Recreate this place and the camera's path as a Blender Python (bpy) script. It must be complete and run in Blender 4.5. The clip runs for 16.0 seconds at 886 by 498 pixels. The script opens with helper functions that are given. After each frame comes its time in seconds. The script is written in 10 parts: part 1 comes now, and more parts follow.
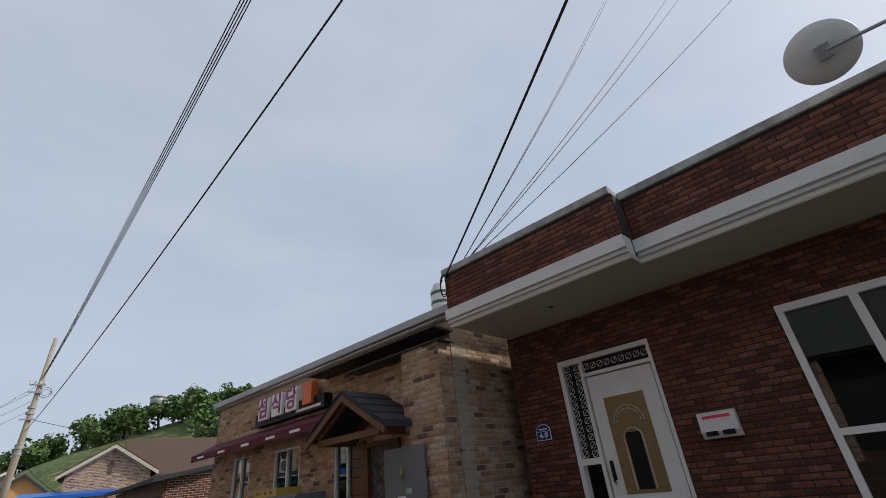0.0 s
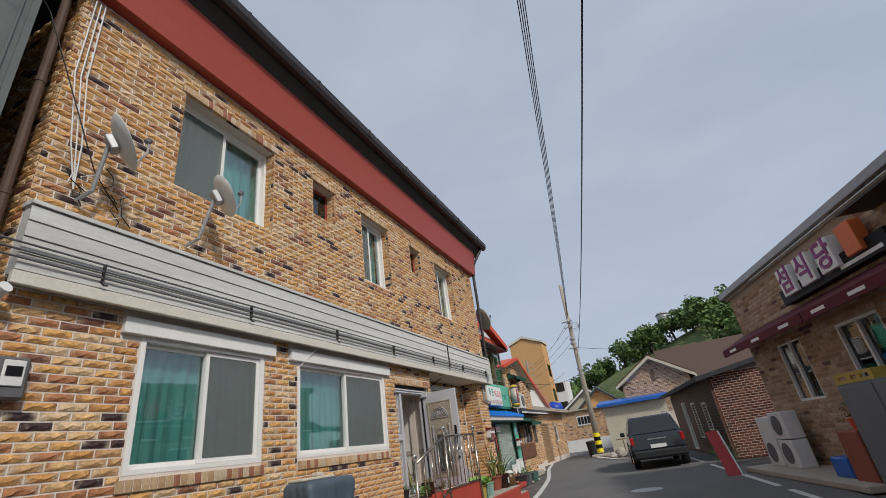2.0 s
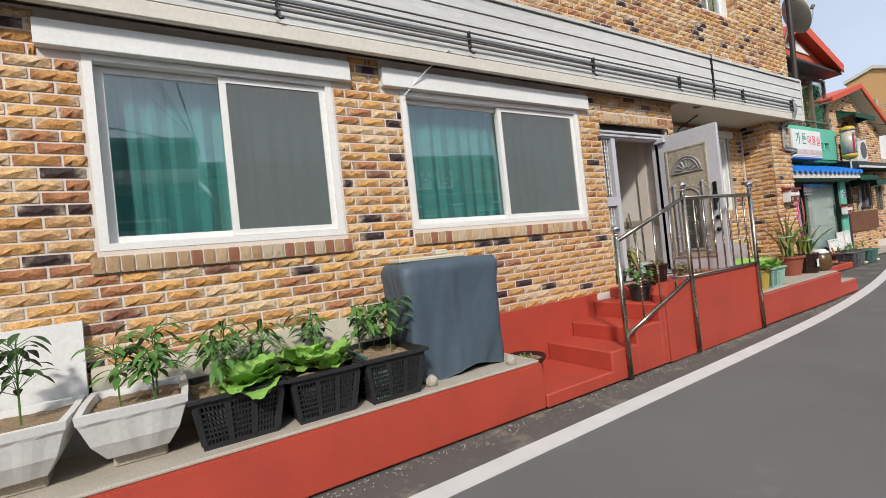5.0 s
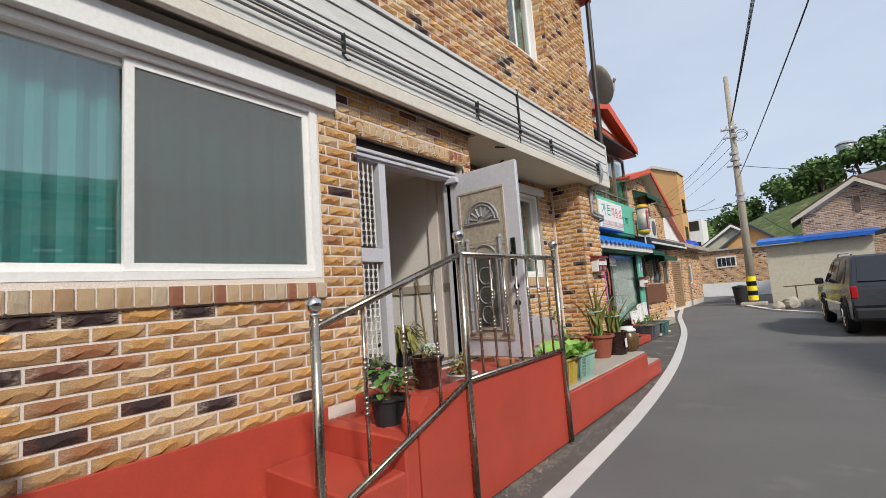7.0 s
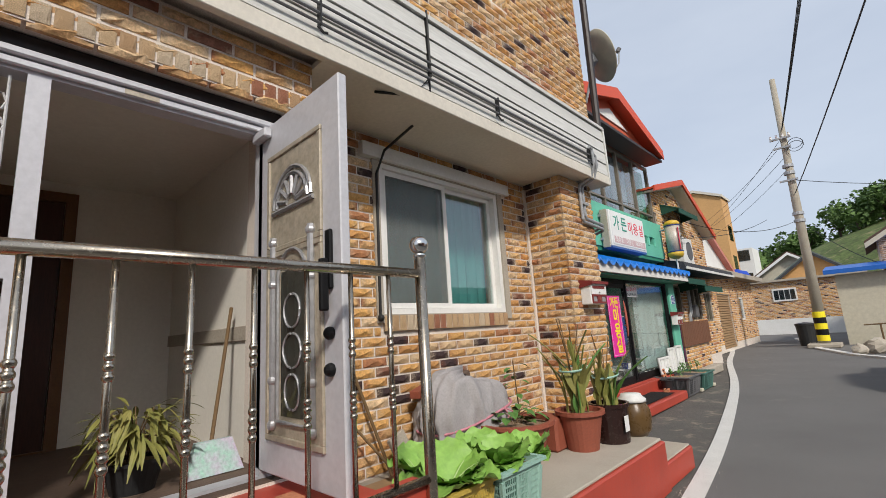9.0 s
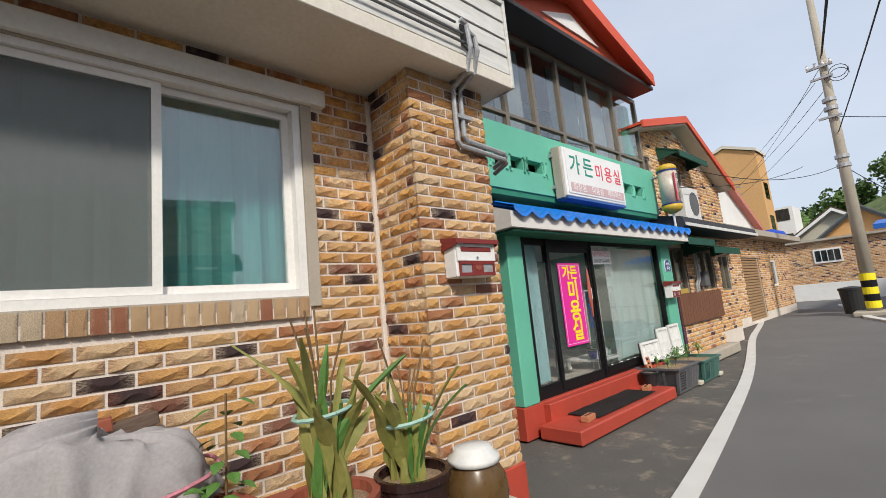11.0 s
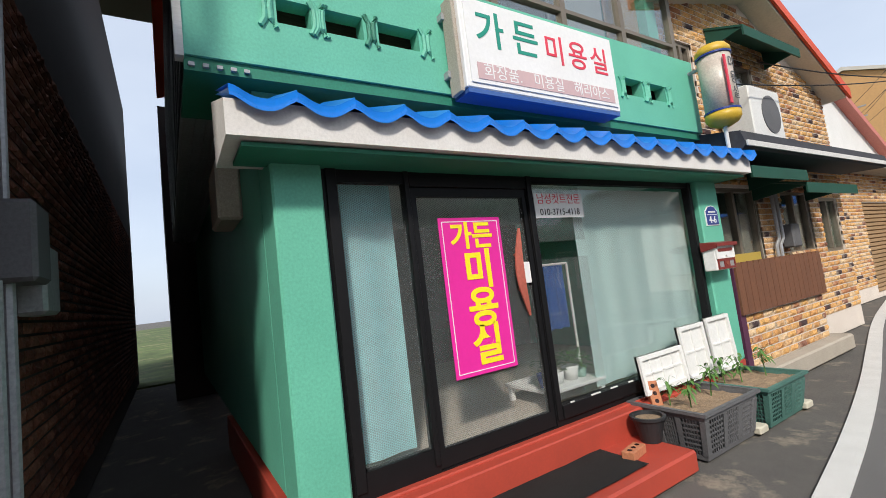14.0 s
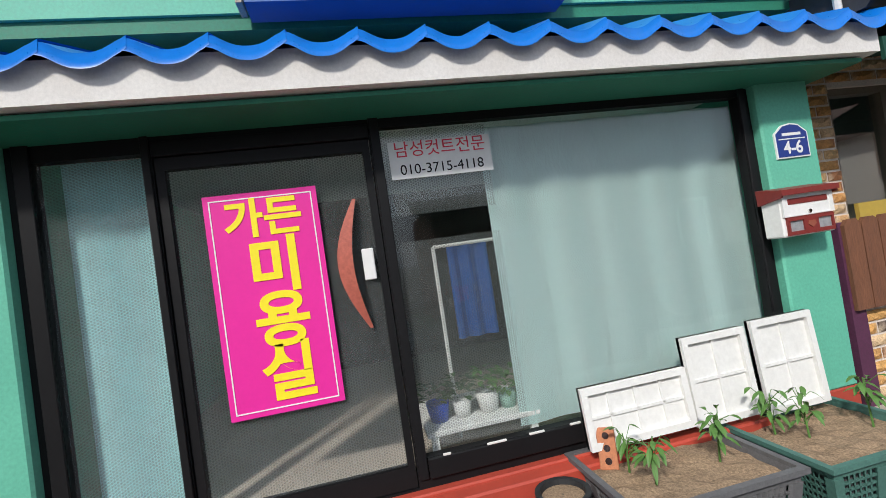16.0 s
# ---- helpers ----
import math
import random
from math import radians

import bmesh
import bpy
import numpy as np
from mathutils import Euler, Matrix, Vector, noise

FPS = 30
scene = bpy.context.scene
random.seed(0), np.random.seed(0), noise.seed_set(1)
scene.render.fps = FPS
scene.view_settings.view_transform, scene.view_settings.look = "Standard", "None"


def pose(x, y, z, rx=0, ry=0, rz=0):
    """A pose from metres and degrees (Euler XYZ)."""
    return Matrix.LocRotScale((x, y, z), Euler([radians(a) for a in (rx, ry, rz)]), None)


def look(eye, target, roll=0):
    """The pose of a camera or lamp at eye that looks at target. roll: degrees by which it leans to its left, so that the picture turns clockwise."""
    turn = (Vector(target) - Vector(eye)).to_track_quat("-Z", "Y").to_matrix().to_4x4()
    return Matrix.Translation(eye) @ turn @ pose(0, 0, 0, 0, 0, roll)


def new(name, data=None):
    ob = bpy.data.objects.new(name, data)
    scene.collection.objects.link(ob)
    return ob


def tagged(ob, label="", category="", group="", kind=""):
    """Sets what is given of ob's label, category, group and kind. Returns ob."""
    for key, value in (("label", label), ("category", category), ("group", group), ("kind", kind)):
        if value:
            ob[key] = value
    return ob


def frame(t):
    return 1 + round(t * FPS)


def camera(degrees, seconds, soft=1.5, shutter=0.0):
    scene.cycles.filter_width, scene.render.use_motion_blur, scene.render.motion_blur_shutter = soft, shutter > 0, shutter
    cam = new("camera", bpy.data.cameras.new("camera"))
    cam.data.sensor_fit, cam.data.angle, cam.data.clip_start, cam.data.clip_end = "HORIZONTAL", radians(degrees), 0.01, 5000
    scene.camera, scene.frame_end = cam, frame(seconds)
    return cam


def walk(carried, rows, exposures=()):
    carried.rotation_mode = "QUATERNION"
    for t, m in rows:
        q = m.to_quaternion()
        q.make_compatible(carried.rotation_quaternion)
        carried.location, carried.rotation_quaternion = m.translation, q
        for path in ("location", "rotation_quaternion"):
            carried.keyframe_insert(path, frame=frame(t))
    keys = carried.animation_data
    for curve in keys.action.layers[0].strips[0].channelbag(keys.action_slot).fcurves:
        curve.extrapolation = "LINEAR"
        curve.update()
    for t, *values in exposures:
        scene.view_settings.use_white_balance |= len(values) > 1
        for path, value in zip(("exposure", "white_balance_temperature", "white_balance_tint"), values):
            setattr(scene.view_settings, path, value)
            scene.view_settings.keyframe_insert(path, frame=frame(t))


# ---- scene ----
cam = camera(90.0, 16.0, soft=0.5)
PATH = [
    (0.0, (-0.192, 0.186, 1.502), (1.091, 1.876, 2.623), -6.2),
    (0.5, (-0.007, 0.776, 1.522), (0.946, 2.645, 2.688), -7.3),
    (1.0, (-0.035, 1.289, 1.549), (0.456, 3.341, 2.694), -8.4),
    (1.5, (-0.086, 1.759, 1.548), (-0.156, 3.906, 2.62), -9.2),
    (2.0, (-0.046, 2.215, 1.47), (-0.851, 4.244, 2.466), -8.4),
    (2.5, (-0.052, 2.618, 1.531), (-1.6, 4.285, 2.298), -7.0),
    (3.0, (-0.102, 3.144, 1.507), (-2.192, 4.232, 1.956), -6.7),
    (3.2, (-0.185, 3.377, 1.482), (-2.334, 4.39, 1.819), -6.2),
    (5.3, (-1.278, 5.951, 1.429), (-3.281, 7.273, 1.409), -5.4),
    (5.5, (-1.406, 6.186, 1.435), (-3.355, 7.589, 1.434), -5.2),
    (6.0, (-1.639, 6.818, 1.454), (-3.442, 8.402, 1.525), -5.1),
    (6.5, (-1.826, 7.46, 1.468), (-3.479, 9.192, 1.636), -4.8),
    (7.0, (-1.991, 8.034, 1.477), (-3.493, 9.888, 1.728), -4.1),
    (7.5, (-2.11, 8.765, 1.458), (-3.509, 10.687, 1.788), -3.3),
    (8.0, (-2.316, 9.434, 1.522), (-3.756, 11.308, 1.939), -2.9),
    (8.2, (-2.346, 9.704, 1.505), (-3.821, 11.543, 1.961), -2.8),
    (10.3, (-2.459, 12.486, 1.477), (-4.246, 14.046, 1.84), -4.9),
    (10.5, (-2.452, 12.78, 1.447), (-4.24, 14.344, 1.793), -4.9),
    (11.0, (-2.551, 13.5, 1.484), (-4.302, 15.108, 1.813), -5.6),
    (11.5, (-2.696, 14.113, 1.523), (-4.415, 15.755, 1.864), -6.4),
    (12.0, (-2.791, 14.738, 1.541), (-4.511, 16.375, 1.895), -6.6),
    (12.5, (-2.932, 15.301, 1.534), (-4.691, 16.897, 1.88), -6.6),
    (13.0, (-3.011, 15.895, 1.514), (-4.856, 17.4, 1.822), -6.7),
    (13.5, (-3.205, 16.406, 1.487), (-5.142, 17.802, 1.739), -6.7),
    (14.0, (-3.305, 16.914, 1.488), (-5.328, 18.19, 1.691), -6.9),
    (14.5, (-3.329, 17.456, 1.5), (-5.447, 18.574, 1.662), -7.3),
    (15.0, (-3.374, 18.038, 1.482), (-5.599, 18.925, 1.628), -7.7),
    (15.5, (-3.394, 18.604, 1.471), (-5.699, 19.261, 1.586), -8.2),
    (16.0, (-3.526, 19.145, 1.478), (-5.876, 19.624, 1.544), -8.5),
]
EXPOSURES = [(0.0, -0.15, 6350, 10), (0.5, -0.3, 6350, 10), (1.0, -0.2, 6350, 10), (1.5, -0.25, 6300, 10), (2.0, -0.3, 6300, 10), (2.5, -0.25, 6250, 10), (3.0, 0.0, 6300, 10), (5.5, 0.2, 6250, 10), (8.0, 0.08, 6350, 10),
             (10.5, 0.1, 6450, 10), (11.5, 0.3, 6450, 10), (12.5, 0.3, 6500, 10), (14.0, 0.3, 6350, 10), (15.0, 0.3, 6200, 10), (16.0, 0.25, 6150, 10)]
walk(cam, [(t, look(eye, target, roll)) for t, eye, target, roll in PATH], EXPOSURES)

# ---- light ----
SUN_EL, SUN_AZ = 39.0, 122.0
world = bpy.data.worlds.new("world")
scene.world = world
world.use_nodes = True
wn = world.node_tree
wn.nodes.clear()
w_out = wn.nodes.new("ShaderNodeOutputWorld")
w_bg = wn.nodes.new("ShaderNodeBackground")
w_bg.inputs["Strength"].default_value = 0.12
w_sky = wn.nodes.new("ShaderNodeTexSky")
w_sky.sky_type = "NISHITA"
w_sky.sun_disc = False
w_sky.sun_elevation, w_sky.sun_rotation = radians(SUN_EL), radians(SUN_AZ)
w_sky.air_density, w_sky.dust_density, w_sky.ozone_density = 1.0, 3.0, 1.5
# thin hazy cloud over the whole sky
w_co = wn.nodes.new("ShaderNodeTexCoord")
w_map = wn.nodes.new("ShaderNodeMapping")
w_map.inputs["Scale"].default_value = (1.0, 1.0, 2.6)
w_noise = wn.nodes.new("ShaderNodeTexNoise")
w_noise.inputs["Scale"].default_value = 2.2
w_noise.inputs["Detail"].default_value = 5.0
w_noise.inputs["Roughness"].default_value = 0.52
w_ramp = wn.nodes.new("ShaderNodeValToRGB")
w_ramp.color_ramp.elements[0].position, w_ramp.color_ramp.elements[0].color = 0.25, (4.9, 5.5, 6.5, 1)
w_ramp.color_ramp.elements[1].position, w_ramp.color_ramp.elements[1].color = 0.75, (6.3, 6.8, 7.6, 1)
w_mix = wn.nodes.new("ShaderNodeMix")
w_mix.data_type = "RGBA"
w_mix.inputs[0].default_value = 0.72
wn.links.new(w_co.outputs["Generated"], w_map.inputs["Vector"])
wn.links.new(w_map.outputs["Vector"], w_noise.inputs["Vector"])
wn.links.new(w_noise.outputs["Fac"], w_ramp.inputs["Fac"])
wn.links.new(w_sky.outputs["Color"], w_mix.inputs[6])
wn.links.new(w_ramp.outputs["Color"], w_mix.inputs[7])
wn.links.new(w_mix.outputs[2], w_bg.inputs["Color"])
wn.links.new(w_bg.outputs["Background"], w_out.inputs["Surface"])

sun_data = bpy.data.lights.new("sun", "SUN")
sun_data.energy, sun_data.angle, sun_data.color = 3.0, radians(5.0), (1.0, 0.93, 0.83)
sun = new("sun", sun_data)
_e, _a = radians(SUN_EL), radians(SUN_AZ)
sun.matrix_world = look((60 * math.cos(_e) * math.sin(_a), 60 * math.cos(_e) * math.cos(_a), 60 * math.sin(_e)), (0, 0, 0))


# ---- materials ----
def nodes_of(name):
    m = bpy.data.materials.new(name)
    m.use_nodes = True
    nt = m.node_tree
    return m, nt, nt.nodes["Principled BSDF"]


def mixcol(nt, fac, a, b, blend="MIX"):
    """Colour mix; fac, a, b are sockets or values."""
    n = nt.nodes.new("ShaderNodeMix")
    n.data_type, n.blend_type = "RGBA", blend
    for i, v in ((0, fac), (6, a), (7, b)):
        if hasattr(v, "links"):
            nt.links.new(v, n.inputs[i])
        elif i == 0:
            n.inputs[0].default_value = v
        else:
            n.inputs[i].default_value = (*v[:3], 1)
    return n.outputs[2]


def noise_of(nt, scale, detail=3.0, rough=0.55, coord="Object", stretch=None):
    co = nt.nodes.new("ShaderNodeTexCoord")
    n = nt.nodes.new("ShaderNodeTexNoise")
    n.inputs["Scale"].default_value, n.inputs["Detail"].default_value, n.inputs["Roughness"].default_value = scale, detail, rough
    vec = co.outputs[coord]
    if stretch:
        mp = nt.nodes.new("ShaderNodeMapping")
        mp.inputs["Scale"].default_value = stretch
        nt.links.new(vec, mp.inputs["Vector"])
        vec = mp.outputs["Vector"]
    nt.links.new(vec, n.inputs["Vector"])
    return n.outputs["Fac"]


def ramp_of(nt, fac, stops, constant=False):
    r = nt.nodes.new("ShaderNodeValToRGB")
    cr = r.color_ramp
    if constant:
        cr.interpolation = "CONSTANT"
    while len(cr.elements) < len(stops):
        cr.elements.new(0.5)
    for e, (p, c) in zip(cr.elements, stops):
        e.position = p
        e.color = (c, c, c, 1) if isinstance(c, (int, float)) else (*c[:3], 1)
    nt.links.new(fac, r.inputs["Fac"])
    return r.outputs["Color"]


def bump_on(nt, bs, height, strength=0.3, dist=0.01):
    b = nt.nodes.new("ShaderNodeBump")
    b.inputs["Strength"].default_value, b.inputs["Distance"].default_value = strength, dist
    nt.links.new(height, b.inputs["Height"])
    nt.links.new(b.outputs["Normal"], bs.inputs["Normal"])


def surface(name, col, col2=None, rough=0.7, metal=0.0, grain=60.0, blot=3.0, blot_amt=0.5, grain_amt=0.25, bump=0.25, stain=None, stain_at=0.62, spec=0.4, stretch=None):
    """A worn, slightly uneven surface: grain, larger blots and, if wanted, stains."""
    m, nt, bs = nodes_of(name)
    if col2 is None:
        col2 = [c * 0.72 for c in col]
    big = ramp_of(nt, noise_of(nt, blot, 4.0, 0.6, stretch=stretch), [(0.35, 0.0), (0.7, 1.0)])
    c = mixcol(nt, 0.0, col, col2)
    fac = nt.nodes.new("ShaderNodeMath")
    fac.operation = "MULTIPLY"
    fac.inputs[1].default_value = blot_amt
    nt.links.new(big, fac.inputs[0])
    c = mixcol(nt, fac.outputs[0], col, col2)
    fine = noise_of(nt, grain, 4.0, 0.65, stretch=stretch)
    dark = ramp_of(nt, fine, [(0.3, 1.0 - grain_amt), (0.7, 1.0 + grain_amt * 0.4)])
    c = mixcol(nt, 1.0, c, dark, "MULTIPLY")
    if stain:
        s = ramp_of(nt, noise_of(nt, blot * 0.8 + 0.37, 6.0, 0.7), [(stain_at, 0.0), (stain_at + 0.12, 1.0)])
        c = mixcol(nt, s, c, stain)
    nt.links.new(c, bs.inputs["Base Color"])
    rr = ramp_of(nt, fine, [(0.2, max(0.02, rough - 0.1)), (0.8, min(1.0, rough + 0.1))])
    nt.links.new(rr, bs.inputs["Roughness"])
    bs.inputs["Metallic"].default_value = metal
    bs.inputs["Specular IOR Level"].default_value = spec
    if bump:
        bump_on(nt, bs, fine, bump, 0.004)
    return m


def brick_mat(name, island, palette, end_a, end_b, end_amt=0.95, rough=0.85):
    """Brick faces: each brick its own tone out of the palette, with burnt or pale ends along its length (UV)."""
    m, nt, bs = nodes_of(name)
    if island:
        rnd = nt.nodes.new("ShaderNodeNewGeometry").outputs["Random Per Island"]
    else:
        rnd = nt.nodes.new("ShaderNodeObjectInfo").outputs["Random"]
    tone = ramp_of(nt, rnd, palette, True)
    uv = nt.nodes.new("ShaderNodeUVMap")
    sep = nt.nodes.new("ShaderNodeSeparateXYZ")
    nt.links.new(uv.outputs["UV"], sep.inputs[0])
    ends = ramp_of(nt, sep.outputs["X"], [(0.0, 1.0), (0.28, 0.0), (0.72, 0.0), (1.0, 1.0)])
    pick = nt.nodes.new("ShaderNodeMath")
    pick.operation = "FRACT"
    mul = nt.nodes.new("ShaderNodeMath")
    mul.operation = "MULTIPLY"
    mul.inputs[1].default_value = 17.31
    nt.links.new(rnd, mul.inputs[0])
    nt.links.new(mul.outputs[0], pick.inputs[0])
    endc = ramp_of(nt, pick.outputs[0], [(0.0, end_a), (0.5, end_b), (0.8, end_a)], True)
    patch = noise_of(nt, 9.0, 4.0, 0.6)
    f1 = nt.nodes.new("ShaderNodeMath")
    f1.operation = "MULTIPLY"
    nt.links.new(ends, f1.inputs[0])
    nt.links.new(ramp_of(nt, patch, [(0.4, 0.0), (0.62, end_amt)]), f1.inputs[1])
    c = mixcol(nt, f1.outputs[0], tone, endc)
    fine = noise_of(nt, 70.0, 5.0, 0.7)
    c = mixcol(nt, 1.0, c, ramp_of(nt, fine, [(0.28, 0.60), (0.66, 1.16)]), "MULTIPLY")
    mid = noise_of(nt, 16.0, 3.0, 0.6)
    c = mixcol(nt, 1.0, c, ramp_of(nt, mid, [(0.3, 0.72), (0.7, 1.14)]), "MULTIPLY")
    nt.links.new(c, bs.inputs["Base Color"])
    bs.inputs["Roughness"].default_value = rough
    bs.inputs["Specular IOR Level"].default_value = 0.25
    bump_on(nt, bs, fine, 0.8, 0.008)
    return m


def glass_mat(name, tint, ior=1.75, rough=0.015, ripple=0.0):
    m = bpy.data.materials.new(name)
    m.use_nodes = True
    nt = m.node_tree
    nt.nodes.clear()
    out = nt.nodes.new("ShaderNodeOutputMaterial")
    tr = nt.nodes.new("ShaderNodeBsdfTransparent")
    tr.inputs["Color"].default_value = (*tint, 1)
    gl = nt.nodes.new("ShaderNodeBsdfGlossy")
    gl.inputs["Roughness"].default_value = rough
    fr = nt.nodes.new("ShaderNodeLayerWeight")
    fr.inputs["Blend"].default_value = 0.5
    pw = nt.nodes.new("ShaderNodeMath")
    pw.operation = "POWER"
    pw.inputs[1].default_value = 3.5
    nt.links.new(fr.outputs["Facing"], pw.inputs[0])
    f0 = ((ior - 1) / (ior + 1)) ** 2
    ma = nt.nodes.new("ShaderNodeMath")
    ma.operation = "MULTIPLY_ADD"
    ma.inputs[1].default_value, ma.inputs[2].default_value = 0.9 - f0, f0
    nt.links.new(pw.outputs[0], ma.inputs[0])
    mx = nt.nodes.new("ShaderNodeMixShader")
    nt.links.new(ma.outputs[0], mx.inputs[0])
    nt.links.new(tr.outputs[0], mx.inputs[1])
    nt.links.new(gl.outputs[0], mx.inputs[2])
    nt.links.new(mx.outputs[0], out.inputs["Surface"])
    if ripple:
        b = nt.nodes.new("ShaderNodeBump")
        b.inputs["Strength"].default_value, b.inputs["Distance"].default_value = ripple, 0.01
        nt.links.new(noise_of(nt, 5.0, 2.0), b.inputs["Height"])
        nt.links.new(b.outputs["Normal"], gl.inputs["Normal"])
        nt.links.new(b.outputs["Normal"], fr.inputs["Normal"])
    return m


def see_through(name, col, cover, rough=0.9):
    """Insect screen and the like: a share of the surface is open."""
    m, nt, bs = nodes_of(name)
    bs.inputs["Base Color"].default_value = (*col, 1)
    bs.inputs["Roughness"].default_value = rough
    bs.inputs["Alpha"].default_value = cover
    return m


TAN_PAL = [(0.0, (0.66, 0.37, 0.14)), (0.14, (0.72, 0.46, 0.22)), (0.28, (0.60, 0.31, 0.11)), (0.41, (0.71, 0.40, 0.14)),
           (0.54, (0.72, 0.51, 0.30)), (0.67, (0.60, 0.36, 0.17)), (0.80, (0.46, 0.21, 0.10)), (0.90, (0.26, 0.12, 0.08)), (0.94, (0.07, 0.045, 0.045))]
SILL_PAL = [(0.0, (0.62, 0.42, 0.24)), (0.25, (0.70, 0.50, 0.30)), (0.5, (0.56, 0.36, 0.20)), (0.7, (0.68, 0.54, 0.38)), (0.9, (0.40, 0.17, 0.10))]
M_brick = brick_mat("tan_split_brick", False, TAN_PAL, (0.62, 0.50, 0.36), (0.31, 0.12, 0.07))
M_brick_far = brick_mat("tan_split_brick_joined", True, TAN_PAL, (0.62, 0.50, 0.36), (0.31, 0.12, 0.07))
M_sillbrick = brick_mat("tan_sill_brick", False, SILL_PAL, (0.62, 0.50, 0.36), (0.45, 0.24, 0.13), 0.5)
RED_PAL = [(0.0, (0.15, 0.056, 0.036)), (0.25, (0.20, 0.076, 0.048)), (0.5, (0.12, 0.046, 0.032)), (0.72, (0.23, 0.095, 0.062)), (0.9, (0.10, 0.045, 0.036))]
M_redbrick = brick_mat("red_brick", False, RED_PAL, (0.22, 0.07, 0.04), (0.16, 0.05, 0.03), 0.4)
M_redbrick_far = brick_mat("red_brick_joined", True, RED_PAL, (0.22, 0.07, 0.04), (0.16, 0.05, 0.03), 0.4)
BROWN_PAL = [(0.0, (0.44, 0.28, 0.17)), (0.3, (0.52, 0.36, 0.24)), (0.55, (0.36, 0.22, 0.13)), (0.75, (0.58, 0.43, 0.30)), (0.92, (0.17, 0.10, 0.08))]
M_brownbrick_far = brick_mat("brown_brick_joined", True, BROWN_PAL, (0.45, 0.33, 0.22), (0.25, 0.11, 0.07), 0.5)
M_mortar = surface("mortar", (0.76, 0.68, 0.60), (0.64, 0.56, 0.49), 0.95, grain=120, bump=0.4)
# mortar of the red house; also carries shade on the alley and gable walls
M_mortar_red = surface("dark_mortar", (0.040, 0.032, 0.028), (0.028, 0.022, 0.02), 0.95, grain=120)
M_mortar_brown = surface("brown_mortar", (0.46, 0.38, 0.30), (0.30, 0.25, 0.19), 0.95, grain=120, blot=1.2)
M_asphalt = surface("asphalt", (0.168, 0.163, 0.158), (0.132, 0.128, 0.124), 0.92, grain=170, blot=0.55, blot_amt=0.8, grain_amt=0.40, bump=0.40, stain=(0.20, 0.19, 0.175), stain_at=0.6)
M_oldasphalt = surface("old_asphalt", (0.145, 0.134, 0.120), (0.09, 0.085, 0.08), 0.95, grain=160, blot=2.2, grain_amt=0.6, bump=0.9, stain=(0.27, 0.23, 0.175), stain_at=0.55)
M_concrete = surface("concrete", (0.46, 0.41, 0.34), (0.33, 0.29, 0.23), 0.92, grain=90, blot=2.5, bump=0.4, stain=(0.2, 0.17, 0.13), stain_at=0.66)
M_hallwall = surface("hall_plaster", (0.80, 0.77, 0.70), (0.74, 0.70, 0.62), 0.8, grain=30, grain_amt=0.06, bump=0.05)
M_line = surface("road_paint", (0.70, 0.69, 0.66), (0.55, 0.54, 0.51), 0.8, grain=150, blot=4, grain_amt=0.3, stain=(0.3, 0.29, 0.28), stain_at=0.7)
M_redpaint = surface("red_paint", (0.46, 0.066, 0.040), (0.35, 0.055, 0.036), 0.5, grain=55, blot=2.2, blot_amt=0.8, grain_amt=0.09, bump=0.10, stain=(0.52, 0.25, 0.19), stain_at=0.70)
M_white = surface("white_paint", (0.78, 0.78, 0.76), (0.68, 0.67, 0.63), 0.6, grain=30, blot=2.0, grain_amt=0.08, bump=0.08)
M_pvc = surface("white_pvc", (0.80, 0.79, 0.76), (0.72, 0.70, 0.66), 0.42, grain=40, blot=3.0, grain_amt=0.07, bump=0.05)
M_siding = surface("white_siding", (0.66, 0.66, 0.63), (0.50, 0.49, 0.45), 0.55, grain=24, blot=1.6, blot_amt=0.8, grain_amt=0.15, bump=0.1, stain=(0.40, 0.36, 0.30), stain_at=0.7, stretch=(1, 0.25, 2.5))
M_cream = surface("cream_soffit", (0.66, 0.62, 0.54), (0.57, 0.53, 0.45), 0.7, grain=30, grain_amt=0.1)
M_redband = surface("red_metal_band", (0.34, 0.055, 0.035), (0.30, 0.05, 0.035), 0.45, grain=20, blot=0.9, grain_amt=0.1, bump=0.05)
M_darkmetal = surface("dark_brown_metal", (0.035, 0.028, 0.028), (0.025, 0.02, 0.02), 0.5, grain=30, grain_amt=0.2)
M_black = surface("black_frame", (0.010, 0.010, 0.011), (0.007, 0.007, 0.008), 0.5, grain=50, grain_amt=0.2, bump=0.08, spec=0.2)
M_steel = surface("stainless_steel", (0.45, 0.40, 0.325), (0.38, 0.33, 0.265), 0.24, 1.0, grain=40, grain_amt=0.05, bump=0)
M_chrome = surface("chrome", (0.75, 0.74, 0.72), (0.6, 0.6, 0.6), 0.12, 1.0, grain=40, grain_amt=0.05, bump=0)
M_galv = surface("grey_conduit", (0.42, 0.43, 0.44), (0.32, 0.33, 0.34), 0.5, 0.3, grain=40)
M_alu = surface("silver_painted_door", (0.58, 0.58, 0.61), (0.50, 0.50, 0.53), 0.42, 0.10, grain=30, blot=2, grain_amt=0.1, bump=0.06)
M_brass = surface("cast_panel", (0.52, 0.46, 0.36), (0.36, 0.30, 0.21), 0.42, 0.25, grain=30, blot=18, grain_amt=0.25, bump=0.4)
M_silver = surface("dull_silver_relief", (0.46, 0.46, 0.47), (0.34, 0.34, 0.35), 0.35, 0.5, grain=30, blot=14, grain_amt=0.2, bump=0.2)
